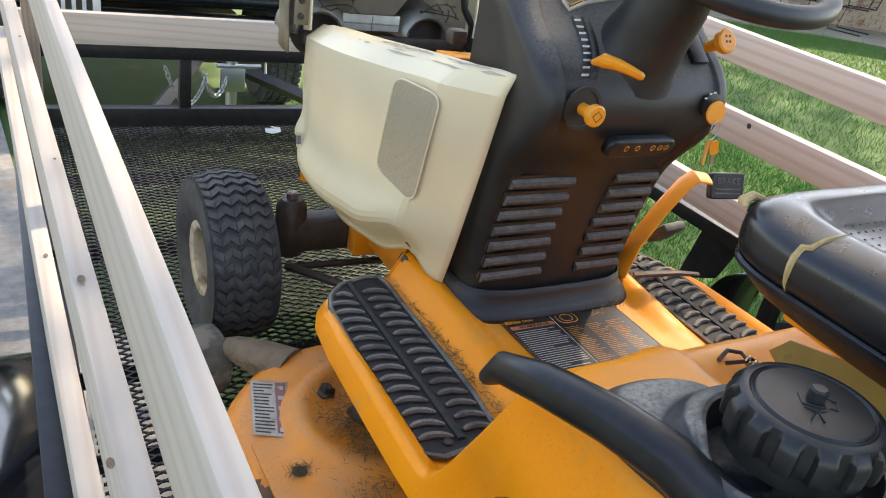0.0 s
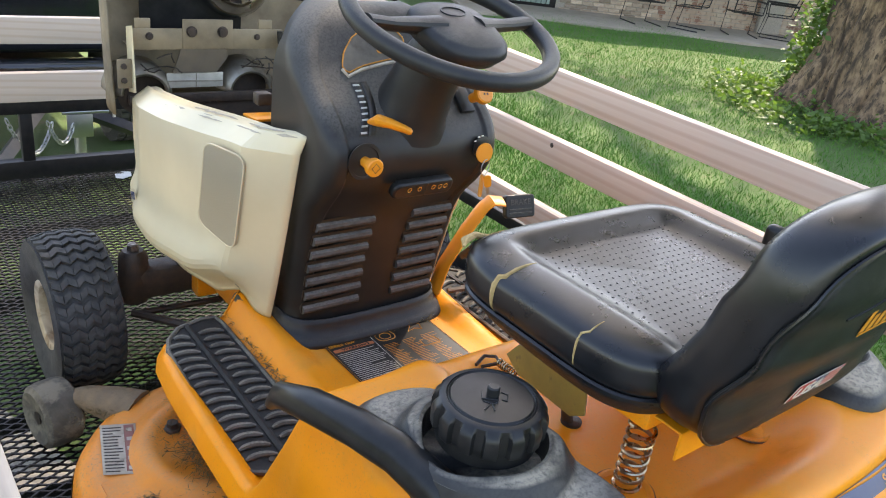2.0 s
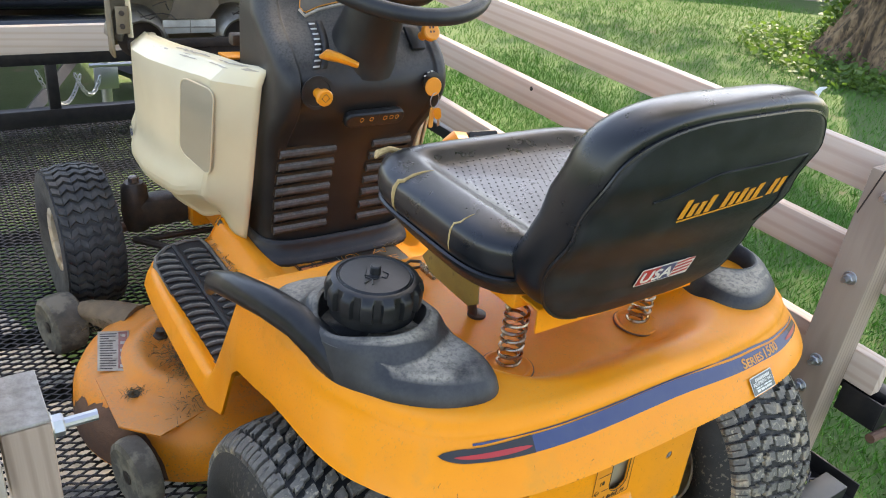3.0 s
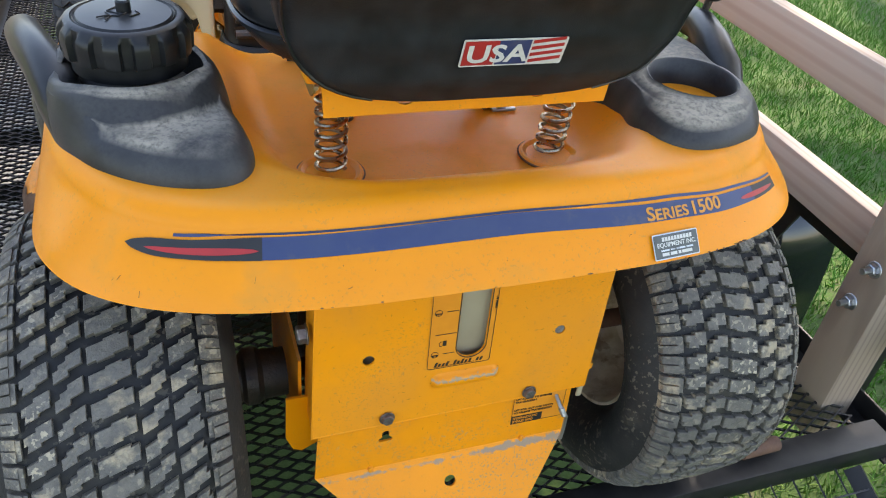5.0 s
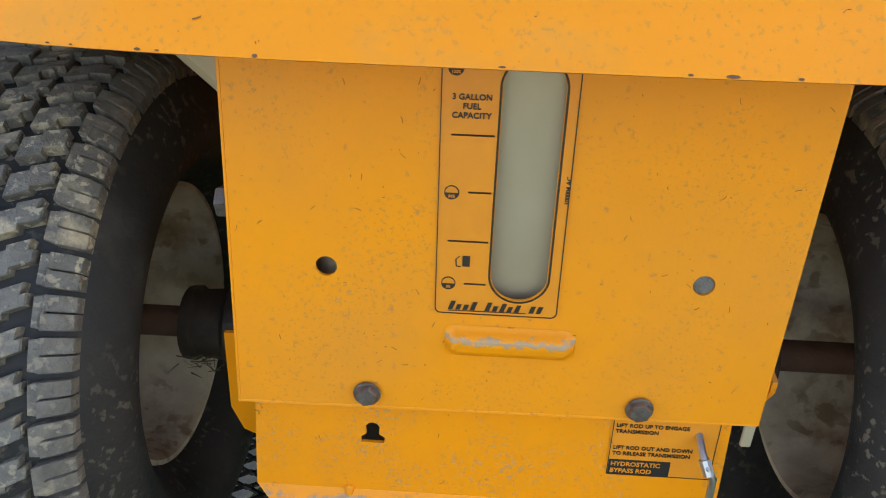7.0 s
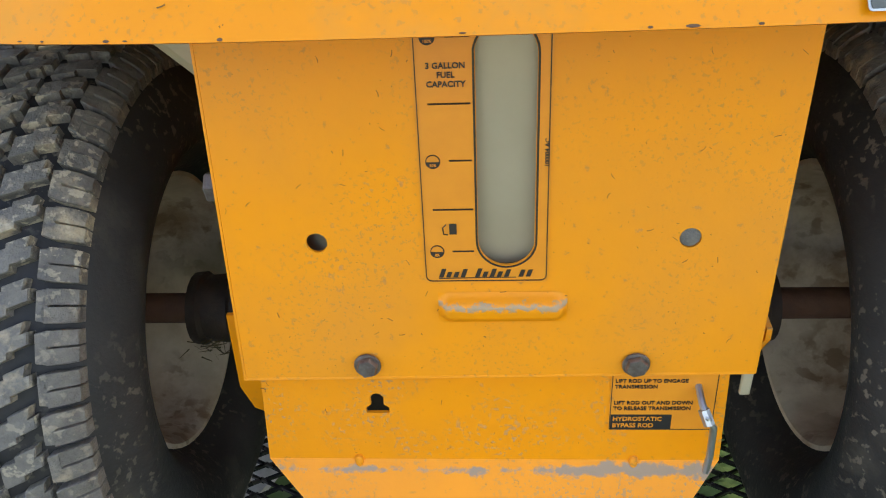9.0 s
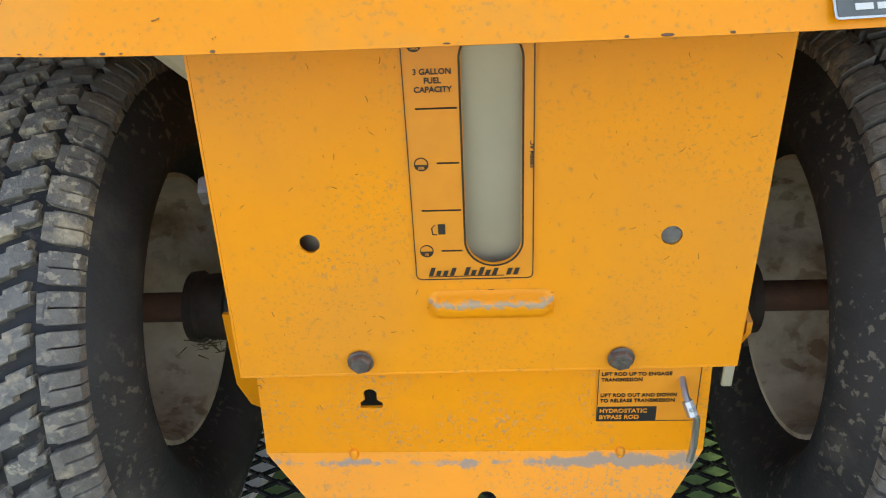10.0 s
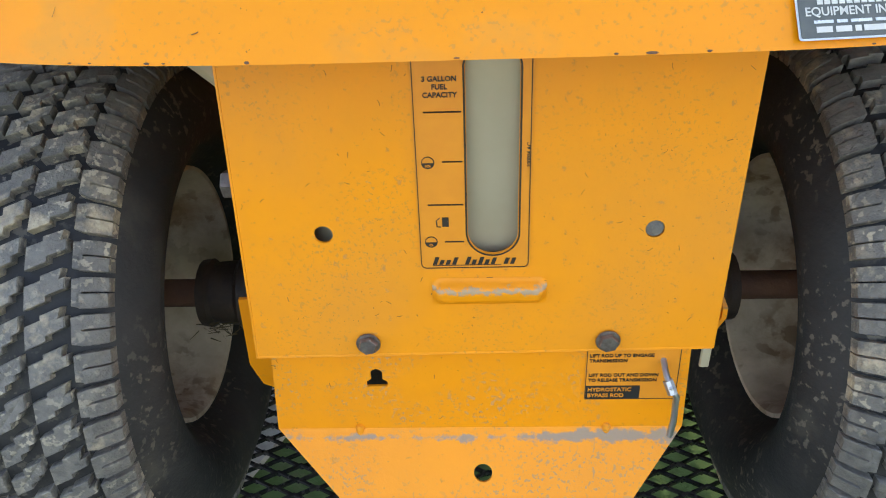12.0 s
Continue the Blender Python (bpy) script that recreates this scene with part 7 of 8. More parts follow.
for k in range(48):
    q = 2 * math.pi * k / 48
    c, s = math.cos(q), math.sin(q)
    row = []
    for f, h in ((0.55, -0.045), (0.85, -0.03), (1.0, -0.006), (0.97, 0.006), (0.85, 0.014), (0.5, 0.019), (0.0, 0.021)):
        rx = 0.084 * f * math.copysign(abs(c) ** 0.7, c)
        ry = (0.066 if s > 0 else 0.118) * f * math.copysign(abs(s) ** 0.8, s)
        row.append(WC + wx * rx + wy * ry + WN * h)
    rows.append(row)
surf("wheel_hub", rows, M["black"], steer, "moulded hub pad", closed_u=True)
part("hub_emblem", tube([WC + WN * 0.0205 + wx * 0.026 * math.cos(q) + wy * (0.008 + 0.016 * math.sin(q)) for q in np.linspace(0, 2 * math.pi, 26, endpoint=False)], 0.0014, 6, True), M["gloss_black"], steer)
for a in (3, 177):
    q = radians(a)
    d = wx * math.cos(q) + wy * math.sin(q)
    part("spoke", tube([WC + d * 0.040 + WN * -0.006, WC + d * 0.085 - WN * 0.004, WC + d * 0.13 - WN * 0.004, WC + d * 0.182], [0.050, 0.036, 0.029, 0.031], 14, flat=0.42), M["black"], steer)

# ---- brake pedal and right-hand controls ----
part("brake_arm", tube([(0.20, 1.02, 0.39), (0.235, 1.035, 0.455), (0.30, 1.045, 0.535), (0.345, 1.045, 0.590), (0.365, 1.04, 0.607), (0.395, 1.03, 0.604)], 0.024, 10, flat=0.25), M["knob"], mower, "orange bent brake arm")
bp = flat_frame((0.440, 1.025, 0.588), (-0.15, -0.93, 0.33))
pedal = part("brake_pedal", prism(rounded(0.088, 0.058, 0.008), bp, 0.018), M["gloss_black"], mower, "black rubber brake pedal", bevel=0.003)
text_part("BRAKE", bp @ pose(-0.030, 0.004, 0.0182), 0.020, M["pad"], pedal, label="moulded letters", width=0.060, bold=0.02, h=0.001)
for z in (-0.008, -0.017):
    part("pedal_rib", tube([bp @ Vector((-0.034, z, 0.018)), bp @ Vector((0.034, z, 0.018))], 0.0022, 6), M["pad"], pedal)
part("drive_pedal", box((0.395, 1.10, 0.44), (0.075, 0.07, 0.022), pose(0, 0, 0, -50, 0, 8), bev=0.008), M["pad"], mower, "black ribbed drive pedal")
part("speed_pedal", tube([(0.25, 1.02, 0.385), (0.29, 1.0, 0.395), (0.34, 0.985, 0.400), (0.385, 0.965, 0.402)], [0.012, 0.014, 0.012, 0.009], 10, flat=0.5), M["dark_metal"], mower, "dark pedal linkage")
part("lift_lever_grip", box((0.500, 0.386, 0.760), (0.030, 0.042, 0.068), bev=0.012, seg=3), M["gloss_black"], mower, "black ribbed lever grip")
part("lift_lever", tube([(0.47, 0.40, 0.50), (0.500, 0.386, 0.73)], 0.006, 8), M["dark_metal"], mower)

# ---- hood sides ----


def hood_side(s):
    """Cream side panel: shoulder bevel above, bulged flank, flared lower lip; it narrows to the dash in a facet."""
    rows = []
    for k in range(61):
        t = k / 60
        row = []
        for v in np.r_[np.linspace(0, 0.91, 36), np.linspace(0.93, 1, 4)]:
            zb = curve_at(((0, 0.400), (0.12, 0.425), (0.35, 0.372), (0.6, 0.360), (0.85, 0.378), (1, 0.400)), t)
            zt = lerp(0.842, 0.744, t ** 1.1) - 0.015 * ss((t - 0.72) / 0.28)
            z = lerp(zb, zt, v)
            y0 = lerp(1.062, 0.962, v ** 0.9)
            y1 = lerp(1.70, 1.74, ss(v * 1.5))
            y = lerp(y0, y1, t)
            facet = min(1.0, (y - y0) / 0.085)
            flank = lerp(0.213, 0.288 + 0.040 * ss((t - 0.1) / 0.5) - 0.045 * ss((t - 0.72) / 0.28), facet)
            belly = -0.055 * ss((0.20 - v) / 0.20) * ss((t - 0.02) / 0.15) + 0.022 * math.exp(-((v - 0.22) / 0.10) ** 2) * ss(t / 0.3)
            bevel = -0.040 * max(0.0, (v - 0.91) / 0.09) * lerp(0.25, 1.0, facet)
            row.append((s * (flank + belly + bevel), y, z))
        rows.append(row)
    p = surf("hood_side", rows, M["cream"], mower, "cream painted hood side with scuffed top edge", solid=0.004, flip=s > 0, sharp=13)
    # top flange
    fl = [[Vector(r[-1]), Vector(r[-1]) + Vector((-s * 0.02, 0, 0.0005)), Vector(r[-1]) + Vector((-s * 0.022, 0, -0.012))] for r in rows]
    surf("hood_flange", fl, M["cream"], p, solid=0.002, flip=s < 0)
    return p, rows


for s in (-1, 1):
    hp, hr = hood_side(s)
    # vent screen: a finely drilled raised panel following the flank
    g = np.array(hr)

    def flank_at(y, z):
        d = (g[:, :, 1] - y) ** 2 + (g[:, :, 2] - z) ** 2
        i, j = np.unravel_index(np.argmin(d), d.shape)
        i, j = min(max(i, 1), g.shape[0] - 2), min(max(j, 1), g.shape[1] - 2)
        return float(g[i, j, 0])

    cor = ((1.150, 0.782), (1.046, 0.778), (1.090, 0.560), (1.185, 0.595))

    def vent_pt(a, b, lift=0.0):
        """a across (front to rear), b down the screen, both 0 to 1."""
        y = lerp(lerp(cor[0][0], cor[1][0], a), lerp(cor[3][0], cor[2][0], a), b)
        z = lerp(lerp(cor[0][1], cor[1][1], a), lerp(cor[3][1], cor[2][1], a), b)
        return Vector((s * (lerp(0.327, 0.289, a) + lift), y, z))

    ring = [vent_pt(0.5 + x, 0.5 - 0.5 * z) for x, z in rounded(1.0, 2.0, 0.22, 6)]
    scr = bmesh.new()
    lo_v, hi_v = [scr.verts.new(p + Vector((-s * 0.003, 0, 0))) for p in ring], [scr.verts.new(p + Vector((s * 0.001, 0, 0))) for p in ring]
    mid_v = scr.verts.new(vent_pt(0.5, 0.5, 0.001))
    for k in range(len(ring)):
        j = (k + 1) % len(ring)
        scr.faces.new((hi_v[k], hi_v[j], mid_v))
        scr.faces.new((lo_v[k], lo_v[j], hi_v[j], hi_v[k]))
    bmesh.ops.recalc_face_normals(scr, faces=scr.faces)
    part("vent_screen", scr, M["vent"], hp, "finely perforated cream vent screen")
    holes = bmesh.new()
    for i in range(34):
        for j in range(60):
            a, b = (i + 0.5 + 0.5 * (j % 2)) / 35, (j + 0.5) / 60
            if min(a, 1 - a) / 0.17 + min(b, 1 - b) / 0.08 < 1.0:
                continue
            e = vent_pt(a, b, 0.0014)
            vs = [holes.verts.new(e + Vector((0, 0.00095 * math.cos(q), 0.0012 * math.sin(q)))) for q in (0, 2.1, 4.2)]
            holes.faces.new(vs if s > 0 else vs[::-1])
    part("vent_hole", holes, M["cream_shaded"], hp, sharp=0)
    part("vent_frame", tube([p + Vector((s * 0.0008, 0, 0)) for p in ring], 0.0016, 6, True), M["cream"], hp)
    # worn paint along the top edge
    if s < 0:
        rng = random.Random(12)
        for k0, k1, a, b in ((29, 31, 0.55, 0.75), (32, 33, 0.60, 0.72), (14, 27, 0.84, 0.98), (17, 24, 0.50, 0.60), (6, 13, 0.55, 0.66), (1, 4, 0.55, 0.85), (3, 11, 0.88, 0.99), (35, 36, 0.45, 0.55), (20, 23, 0.68, 0.74)):
            rows = []
            for k in range(k0, k1 + 1):
                lo, hi = Vector(hr[k][36]), Vector(hr[k][39])
                mid = (a + b) / 2
                w = (b - a) / 2 * (0.25 if k in (k0, k1) else 1.0)
                f0, f1 = max(0.0, mid - w * rng.uniform(0.25, 1.2)), min(0.99, mid + w * rng.uniform(0.25, 1.2))
                rows.append([lo.lerp(hi, lerp(f0, f1, u)) + Vector((-0.0042, 0, 0.0034)) for u in (0, 0.5, 1)])
            surf("paint_scuff", rows, M["scuff"], hp, sharp=0)

nose = plate("nose_sticker", flat_frame((-0.3345, 1.60, 0.492), (-1, 0.1, 0.0)) @ pose(0, 0, 0, 0, 0, 20), 0.060, 0.034, 0.003, M["cream"], mower, "cream sticker with blue print at the hood's nose")
bars(flat_frame((-0.3345, 1.60, 0.492), (-1, 0.1, 0.0)) @ pose(0, 0, 0.0007, 0, 0, 20), [(-0.024, -0.010, 0.011), (-0.008, -0.010, 0.011), (0.008, -0.010, 0.011)], M["blue"], nose, 0.020)

# ---- open hood, seen from inside ----
HI = 1.80
hood_rows = []
for k in range(31):
    u = -1 + 2 * k / 30
    row = []
    for j in range(16):
        v = j / 15
        x = 0.315 * math.copysign(abs(math.sin(u * math.pi / 2)) ** 0.8, u) * (1 - 0.06 * v)
        depth = 0.16 * (abs(u) ** 5)
        row.append((x - 0.012, HI + 0.10 + 0.10 * v - depth * (1 - 0.3 * v), 0.66 + 0.62 * v))
    hood_rows.append(row)
hood = surf("open_hood", hood_rows, M["cream_shaded"], mower, "tilted hood, cream darkened on its underside", solid=0.006)
hb = bmesh.new()
add_box(hb, (-0.066, HI - 0.03, 0.845), (0.416, 0.006, 0.054), None, 0.002)
add_box(hb, (-0.075, HI - 0.033, 0.858), (0.138, 0.006, 0.077), None, 0.002)
add_box(hb, (-0.245, HI - 0.028, 0.882), (0.040, 0.006, 0.030), None, 0.002)
add_box(hb, (0.091, HI - 0.028, 0.882), (0.040, 0.006, 0.030), None, 0.002)
add_box(hb, (-0.066, HI + 0.012, 0.8205), (0.416, 0.082, 0.004), None, 0.001)
br = part("hood_bracket", hb, M["cream_shaded"], hood, "cream sheet bracket inside the hood")
part("bracket_tongue", prism([(-0.149, 0.819), (-0.024, 0.819), (-0.020, 0.795), (-0.050, 0.757), (-0.172, 0.757), (-0.158, 0.79)], Matrix.Translation((0, HI - 0.030, 0)) @ pose(0, 0, 0, 90, 0, 0), 0.004), M["dark_cream"], br, "dark cream tongue of the bracket")
for x, z, r in ((-0.230, 0.853, 0.008), (-0.121, 0.865, 0.012), (-0.036, 0.865, 0.012), (0.065, 0.851, 0.007)):
    part("bracket_bolt", lathe([(r * 1.25, 0.0), (r * 1.25, 0.002), (r, 0.002), (r * 0.92, 0.007), (0.001, 0.0075)], 12, along((x, HI - 0.033 - 0.003 * (r > 0.01), z), (0, -1, 0))), M["dark_metal"], br)
for x, tilt in ((-0.285, 0.35), (0.165, -0.35)):
    arm = part("hood_arm", prism([(-0.02, 0.0), (0.03, -0.01), (0.035, 0.155), (-0.005, 0.165)], Matrix.Translation((x, HI - 0.06, 0.72)) @ Matrix(((0, 0, 1, 0), (1, 0, 0, 0), (0, 1, 0, 0), (0, 0, 0, 1))), 0.004), M["cream"], hood, "cream hood hinge arm")
    part("hinge_plate", box((x - 0.018 if x < 0 else x + 0.018, HI - 0.062, 0.765), (0.036, 0.004, 0.075), bev=0.0015), M["cream_shaded"], arm)
    for z in (0.748, 0.784):
        part("hinge_bolt", lathe([(0.008, 0.0), (0.007, 0.005), (0.001, 0.0055)], 8, along((x - 0.02 if x < 0 else x + 0.02, HI - 0.064, z), (0, -1, 0))), M["dark_metal"], arm)
# lamp housings: arched bowls of dull bright metal open towards the engine, a pale shield between
for x in (-0.245, 0.050):
    R = 0.078
    rows = []
    for k in range(25):
        q = math.pi * k / 24
        c, n = math.cos(q), math.sin(q)
        rows.append([(x + R * 0.72 * c, HI - 0.034, 0.700 + R * 0.66 * n), (x + R * 0.78 * c, HI - 0.036, 0.700 + R * 0.72 * n), (x + R * 0.95 * c, HI - 0.020, 0.700 + R * 0.92 * n), (x + R * 1.03 * c, HI + 0.010, 0.700 + R * 1.0 * n), (x + R * 1.05 * c, HI + 0.060, 0.700 + R * 1.03 * n)])
    lamp = surf("headlight_housing", rows, M["lamp_shell"], hood, "dull bright headlight housing", solid=0.0025)
    # Dark disc put in to make the inside of the bowl dark.
    part("lamp_back", lathe([(0.001, 0.0), (R * 0.80, 0.0), (R * 0.80, 0.006)], 28, along((x, HI + 0.005, 0.700), (0, -1, 0))), M["dark_metal"], lamp)
part("reflector", lathe([(0.103, 0.0), (0.101, 0.012), (0.092, 0.035), (0.070, 0.058), (0.040, 0.072), (0.02, 0.076)], 40, along((0.035, HI + 0.060, 0.985), (0, -0.9, -0.2))), M["chrome"], hood, "silvered reflector bowl")
part("grille_backing", box((-0.075, HI + 0.082, 0.985), (0.285, 0.006, 0.33), bev=0.002), M["gloss_black"], hood, "dark plastic grille backing")
shield = part("lamp_shield", box((-0.107, HI - 0.025, 0.734), (0.155, 0.006, 0.040), bev=0.0015), M["shield"], hood, "pale heat shield")
part("shield_fold", tube([(-0.182, HI - 0.029, 0.733), (-0.032, HI - 0.029, 0.731)], 0.0018, 6), M["lamp_shell"], shield)
part("shield_seam", tube([(-0.105, HI - 0.029, 0.753), (-0.106, HI - 0.029, 0.716)], 0.0014, 6), M["lamp_shell"], shield)
part("nose_bar", box((-0.06, HI - 0.045, 0.692), (0.46, 0.014, 0.026), bev=0.002), M["dark_metal"], hood)
random.seed(3)
for k in range(9):
    cx = -0.225 if k % 3 == 0 else 0.045
    a = Vector((cx + random.uniform(-0.06, 0.06), HI - 0.040, random.uniform(0.765, 0.800)))
    b = Vector((cx + random.uniform(-0.02, 0.09), HI - 0.042, random.uniform(0.730, 0.790)))
    mid = (a + b) / 2 + Vector((random.uniform(-0.02, 0.02), -0.008, random.uniform(-0.015, 0.02)))
    part("wire", tube([a, a.lerp(mid, 0.6) + Vector((0, 0, random.uniform(-0.006, 0.006))), mid, mid.lerp(b, 0.5) + Vector((random.uniform(-0.006, 0.006), 0, 0.004)), b], 0.0018, 5), M["ink"], hood)
part("air_duct", tube([(0.124, HI - 0.055, 0.872), (0.126, HI - 0.06, 0.83), (0.136, HI - 0.06, 0.79), (0.165, HI - 0.062, 0.748), (0.170, HI - 0.062, 0.675), (0.170, HI - 0.062, 0.60)], 0.0095, 10), M["gloss_black"], mower, "black rubber duct")
part("dash_support", box((-0.12, 1.20, 0.805), (0.20, 0.05, 0.006), pose(0, 0, 0, 0, 4, 8), bev=0.002), M["yellow"], mower, "orange dash support strap")
part("support_upright", box((-0.172, 1.12, 0.885), (0.012, 0.03, 0.09), bev=0.003), M["knob"], mower)
# Added dark sheet stands for the shade in the bay; no wall is known.
part("bay_front", box((-0.04, HI - 0.03, 0.595), (0.42, 0.010, 0.17), bev=0.003), M["dark_metal"], mower, "dark sheet added to fill the engine bay gap")
part("strap_clip", box((-0.16, 1.25, 0.832), (0.035, 0.03, 0.028), bev=0.006), M["dark_metal"], mower)
part("battery_box", box((0.0, 1.28, 0.58), (0.34, 0.22, 0.20), bev=0.01), M["dark_metal"], mower, "dark battery tray")
part("bay_floor", box((0.0, 1.45, 0.44), (0.50, 0.62, 0.01), bev=0.002), M["dark_metal"], mower)
part("grille_corner", prism(rounded(0.035, 0.11, 0.008), flat_frame((-0.268, 1.70, 0.395), (-0.7, -0.7, 0)), 0.01), M["yellow"], mower, "yellow nose trim below the hood")

# ---- mowing deck ----
DC = (-0.352, 0.985)
deck = part("mower_deck", lathe([(0.292, 0.020), (0.296, 0.024), (0.297, 0.075), (0.292, 0.115), (0.278, 0.142), (0.250, 0.158), (0.205, 0.163), (0.188, 0.166), (0.172, 0.182), (0.150, 0.187), (0.132, 0.182), (0.118, 0.172), (0.07, 0.172), (0.02, 0.173)], 72, Matrix.Translation((DC[0], DC[1], 0)), False, True), M["yellow_worn"], mower, "yellow mowing deck worn to rust", sharp=45)
part("deck_middle", box((0.03, 0.985, 0.085), (0.72, 0.56, 0.13), bev=0.03, seg=3), M["yellow_worn"], deck)
part("deck_flange", prism([(-0.595, 0.80), (-0.53, 0.735), (-0.436, 0.768), (-0.30, 0.80), (-0.30, 1.0), (-0.60, 0.98)], Matrix.Translation((0, 0, 0.158)), 0.004), M["yellow_worn"], deck, "bent rear flange")
part("deck_hole", lathe([(0.013, 0.0), (0.0125, 0.001)], 18, Matrix.Translation((-0.541, 0.888, 0.1632))), M["ink"], deck)
LQ = [Vector(p) for p in ((-0.591, 0.999, 0.1642), (-0.530, 0.971, 0.1642), (-0.490, 1.124, 0.1665), (-0.556, 1.153, 0.1642))]


def on_label(u, v, h):
    p = LQ[0].lerp(LQ[1], u).lerp(LQ[3].lerp(LQ[2], u), v)
    return (p.x, p.y, p.z + h)


def label_piece(name, u0, u1, v0, v1, h, material, parent, label=""):
    n = 8
    rows = [[on_label(lerp(u0, u1, i / n), lerp(v0, v1, j / n), h) for i in range(n + 1)] for j in range(n + 1)]
    return surf(name, rows, material, parent, label, solid=0.0005)


deck_label = label_piece("deck_label", 0, 1, 0, 1, 0.0012, M["paper"], deck, "worn grey paper label with a red column")
label_piece("label_bar", 0.66, 0.94, 0.05, 0.97, 0.0022, M["faded_red"], deck_label, "faded red column")
random.seed(61)
for k in range(15):
    v = 0.93 - 0.062 * k
    label_piece("printed_line", 0.07, random.choice((0.60, 0.57, 0.48, 0.60, 0.36)), v - 0.020, v, 0.0022, M["ink"], deck_label)
for k in range(5):
    v = 0.90 - 0.19 * k
    label_piece("printed_line", 0.72, 0.88, v - 0.07, v, 0.0030, M["paper"], deck_label)
part("deck_bolt", lathe([(0.020, 0.0), (0.020, 0.012), (0.012, 0.014), (0.012, 0.024)], 6, Matrix.Translation((-0.431, 1.066, 0.166))), M["dark_metal"], deck)
part("lift_link", tube([(-0.40, 1.00, 0.17), (-0.385, 0.90, 0.21), (-0.38, 0.84, 0.30)], 0.014, 8), M["dark_metal"], deck, "grass-caked lift link")


def rust_patch(a0, a1, v0, v1, seed):
    """Bare rusty metal where the paint has flaked off the deck's rim, with a ragged edge."""
    prof = ((0.2975, 0.030), (0.2982, 0.075), (0.2932, 0.1155), (0.2792, 0.1430), (0.2508, 0.1592), (0.2055, 0.1642))
    rows = []
    for k in range(49):
        t = k / 48
        a = radians(lerp(a0, a1, t))
        edge = math.sin(math.pi * t) ** 0.45
        top = lerp(v0, v1, edge * (0.86 + 0.22 * noise.noise(Vector((t * 9, seed, 0))) + 0.10 * noise.noise(Vector((t * 31, seed, 5)))))
        row = []
        for j in range(12):
            v = max(0.0, min(1.0, lerp(v0, top, j / 11))) * 5
            i = min(4, int(v))
            r, z = lerp(prof[i][0], prof[i + 1][0], v - i), lerp(prof[i][1], prof[i + 1][1], v - i)
            row.append((DC[0] + (r + 0.0006) * math.cos(a), DC[1] + (r + 0.0006) * math.sin(a), z + 0.0008))
        rows.append(row)
    surf("rust_patch", rows, M["rust"], deck, "bare rusty metal under flaked paint", sharp=0)


rust_patch(176, 236, 0.0, 0.82, 2)
rust_patch(150, 172, 0.0, 0.40, 6)


def clump(c, s, n, seed, parent):
    """Matted clippings: many short crossed blades."""
    rng = random.Random(seed)
    bm = bmesh.new()
    for _ in range(n):
        p = Vector(c) + Vector((rng.gauss(0, s[0]), rng.gauss(0, s[1]), abs(rng.gauss(0, s[2]))))
        d = Vector((rng.uniform(-1, 1), rng.uniform(-1, 1), rng.uniform(-0.3, 0.4))).normalized()
        w = Vector((rng.uniform(-1, 1), rng.uniform(-1, 1), rng.uniform(-1, 1))).cross(d).normalized() * 0.0008
        ln = rng.uniform(0.006, 0.020)
        bm.faces.new([bm.verts.new(q) for q in (p - w, p + w, p + d * ln + w * 0.3, p + d * ln - w * 0.3)])
    ob = part("clipping_mat", bm, M["cut_grass"], parent, "dried grass clippings", sharp=0)
    ob["kind"] = "stuff"


clump((-0.42, 0.93, 0.17), (0.025, 0.06, 0.02), 756, 1, deck)
clump((-0.44, 0.82, 0.155), (0.03, 0.03, 0.008), 360, 2, deck)
clump((-0.541, 0.888, 0.166), (0.012, 0.008, 0.003), 108, 3, deck)
clump((-0.50, 1.22, 0.14), (0.05, 0.02, 0.006), 288, 4, deck)
clump((0.12, 0.955, 0.372), (0.035, 0.012, 0.003), 144, 5, body)
clump((-0.285, 0.17, 0.225), (0.012, 0.014, 0.008), 70, 7, mower)
clump((-0.265, 0.92, 0.348), (0.006, 0.13, 0.004), 306, 6, body)


def gauge_wheel(c, R, W, yaw):
    m = Matrix.Translation(c) @ pose(0, 0, 0, 0, 0, yaw)
    w = part("gauge_wheel", lathe([(0.02, -W * 0.40), (R * 0.55, -W * 0.42), (R * 0.80, -W * 0.5), (R * 0.95, -W * 0.40), (R, -W * 0.15), (R, W * 0.15), (R * 0.95, W * 0.40), (R * 0.80, W * 0.5), (R * 0.55, W * 0.42), (0.02, W * 0.40)], 36, m @ along((0, 0, 0), (1, 0, 0))), M["caked"], deck, "grimy plastic gauge wheel")
    part("wheel_bore", lathe([(0.016, 0.0), (0.015, 0.002)], 18, m @ along((-W * 0.42, 0, 0), (-1, 0, 0))), M["ink"], w)
    return w


gauge_wheel((-0.606, 1.350, 0.084), 0.079, 0.085, 12)
gauge_wheel((-0.580, 0.738, 0.080), 0.079, 0.052, 12)
part("gauge_bracket", tube([(-0.455, 1.215, 0.125), (-0.50, 1.265, 0.130), (-0.545, 1.315, 0.130), (-0.565, 1.335, 0.125)], [0.062, 0.050, 0.034, 0.024], 14, flat=0.75), M["caked_tan"], deck, "grass-caked wheel bracket")

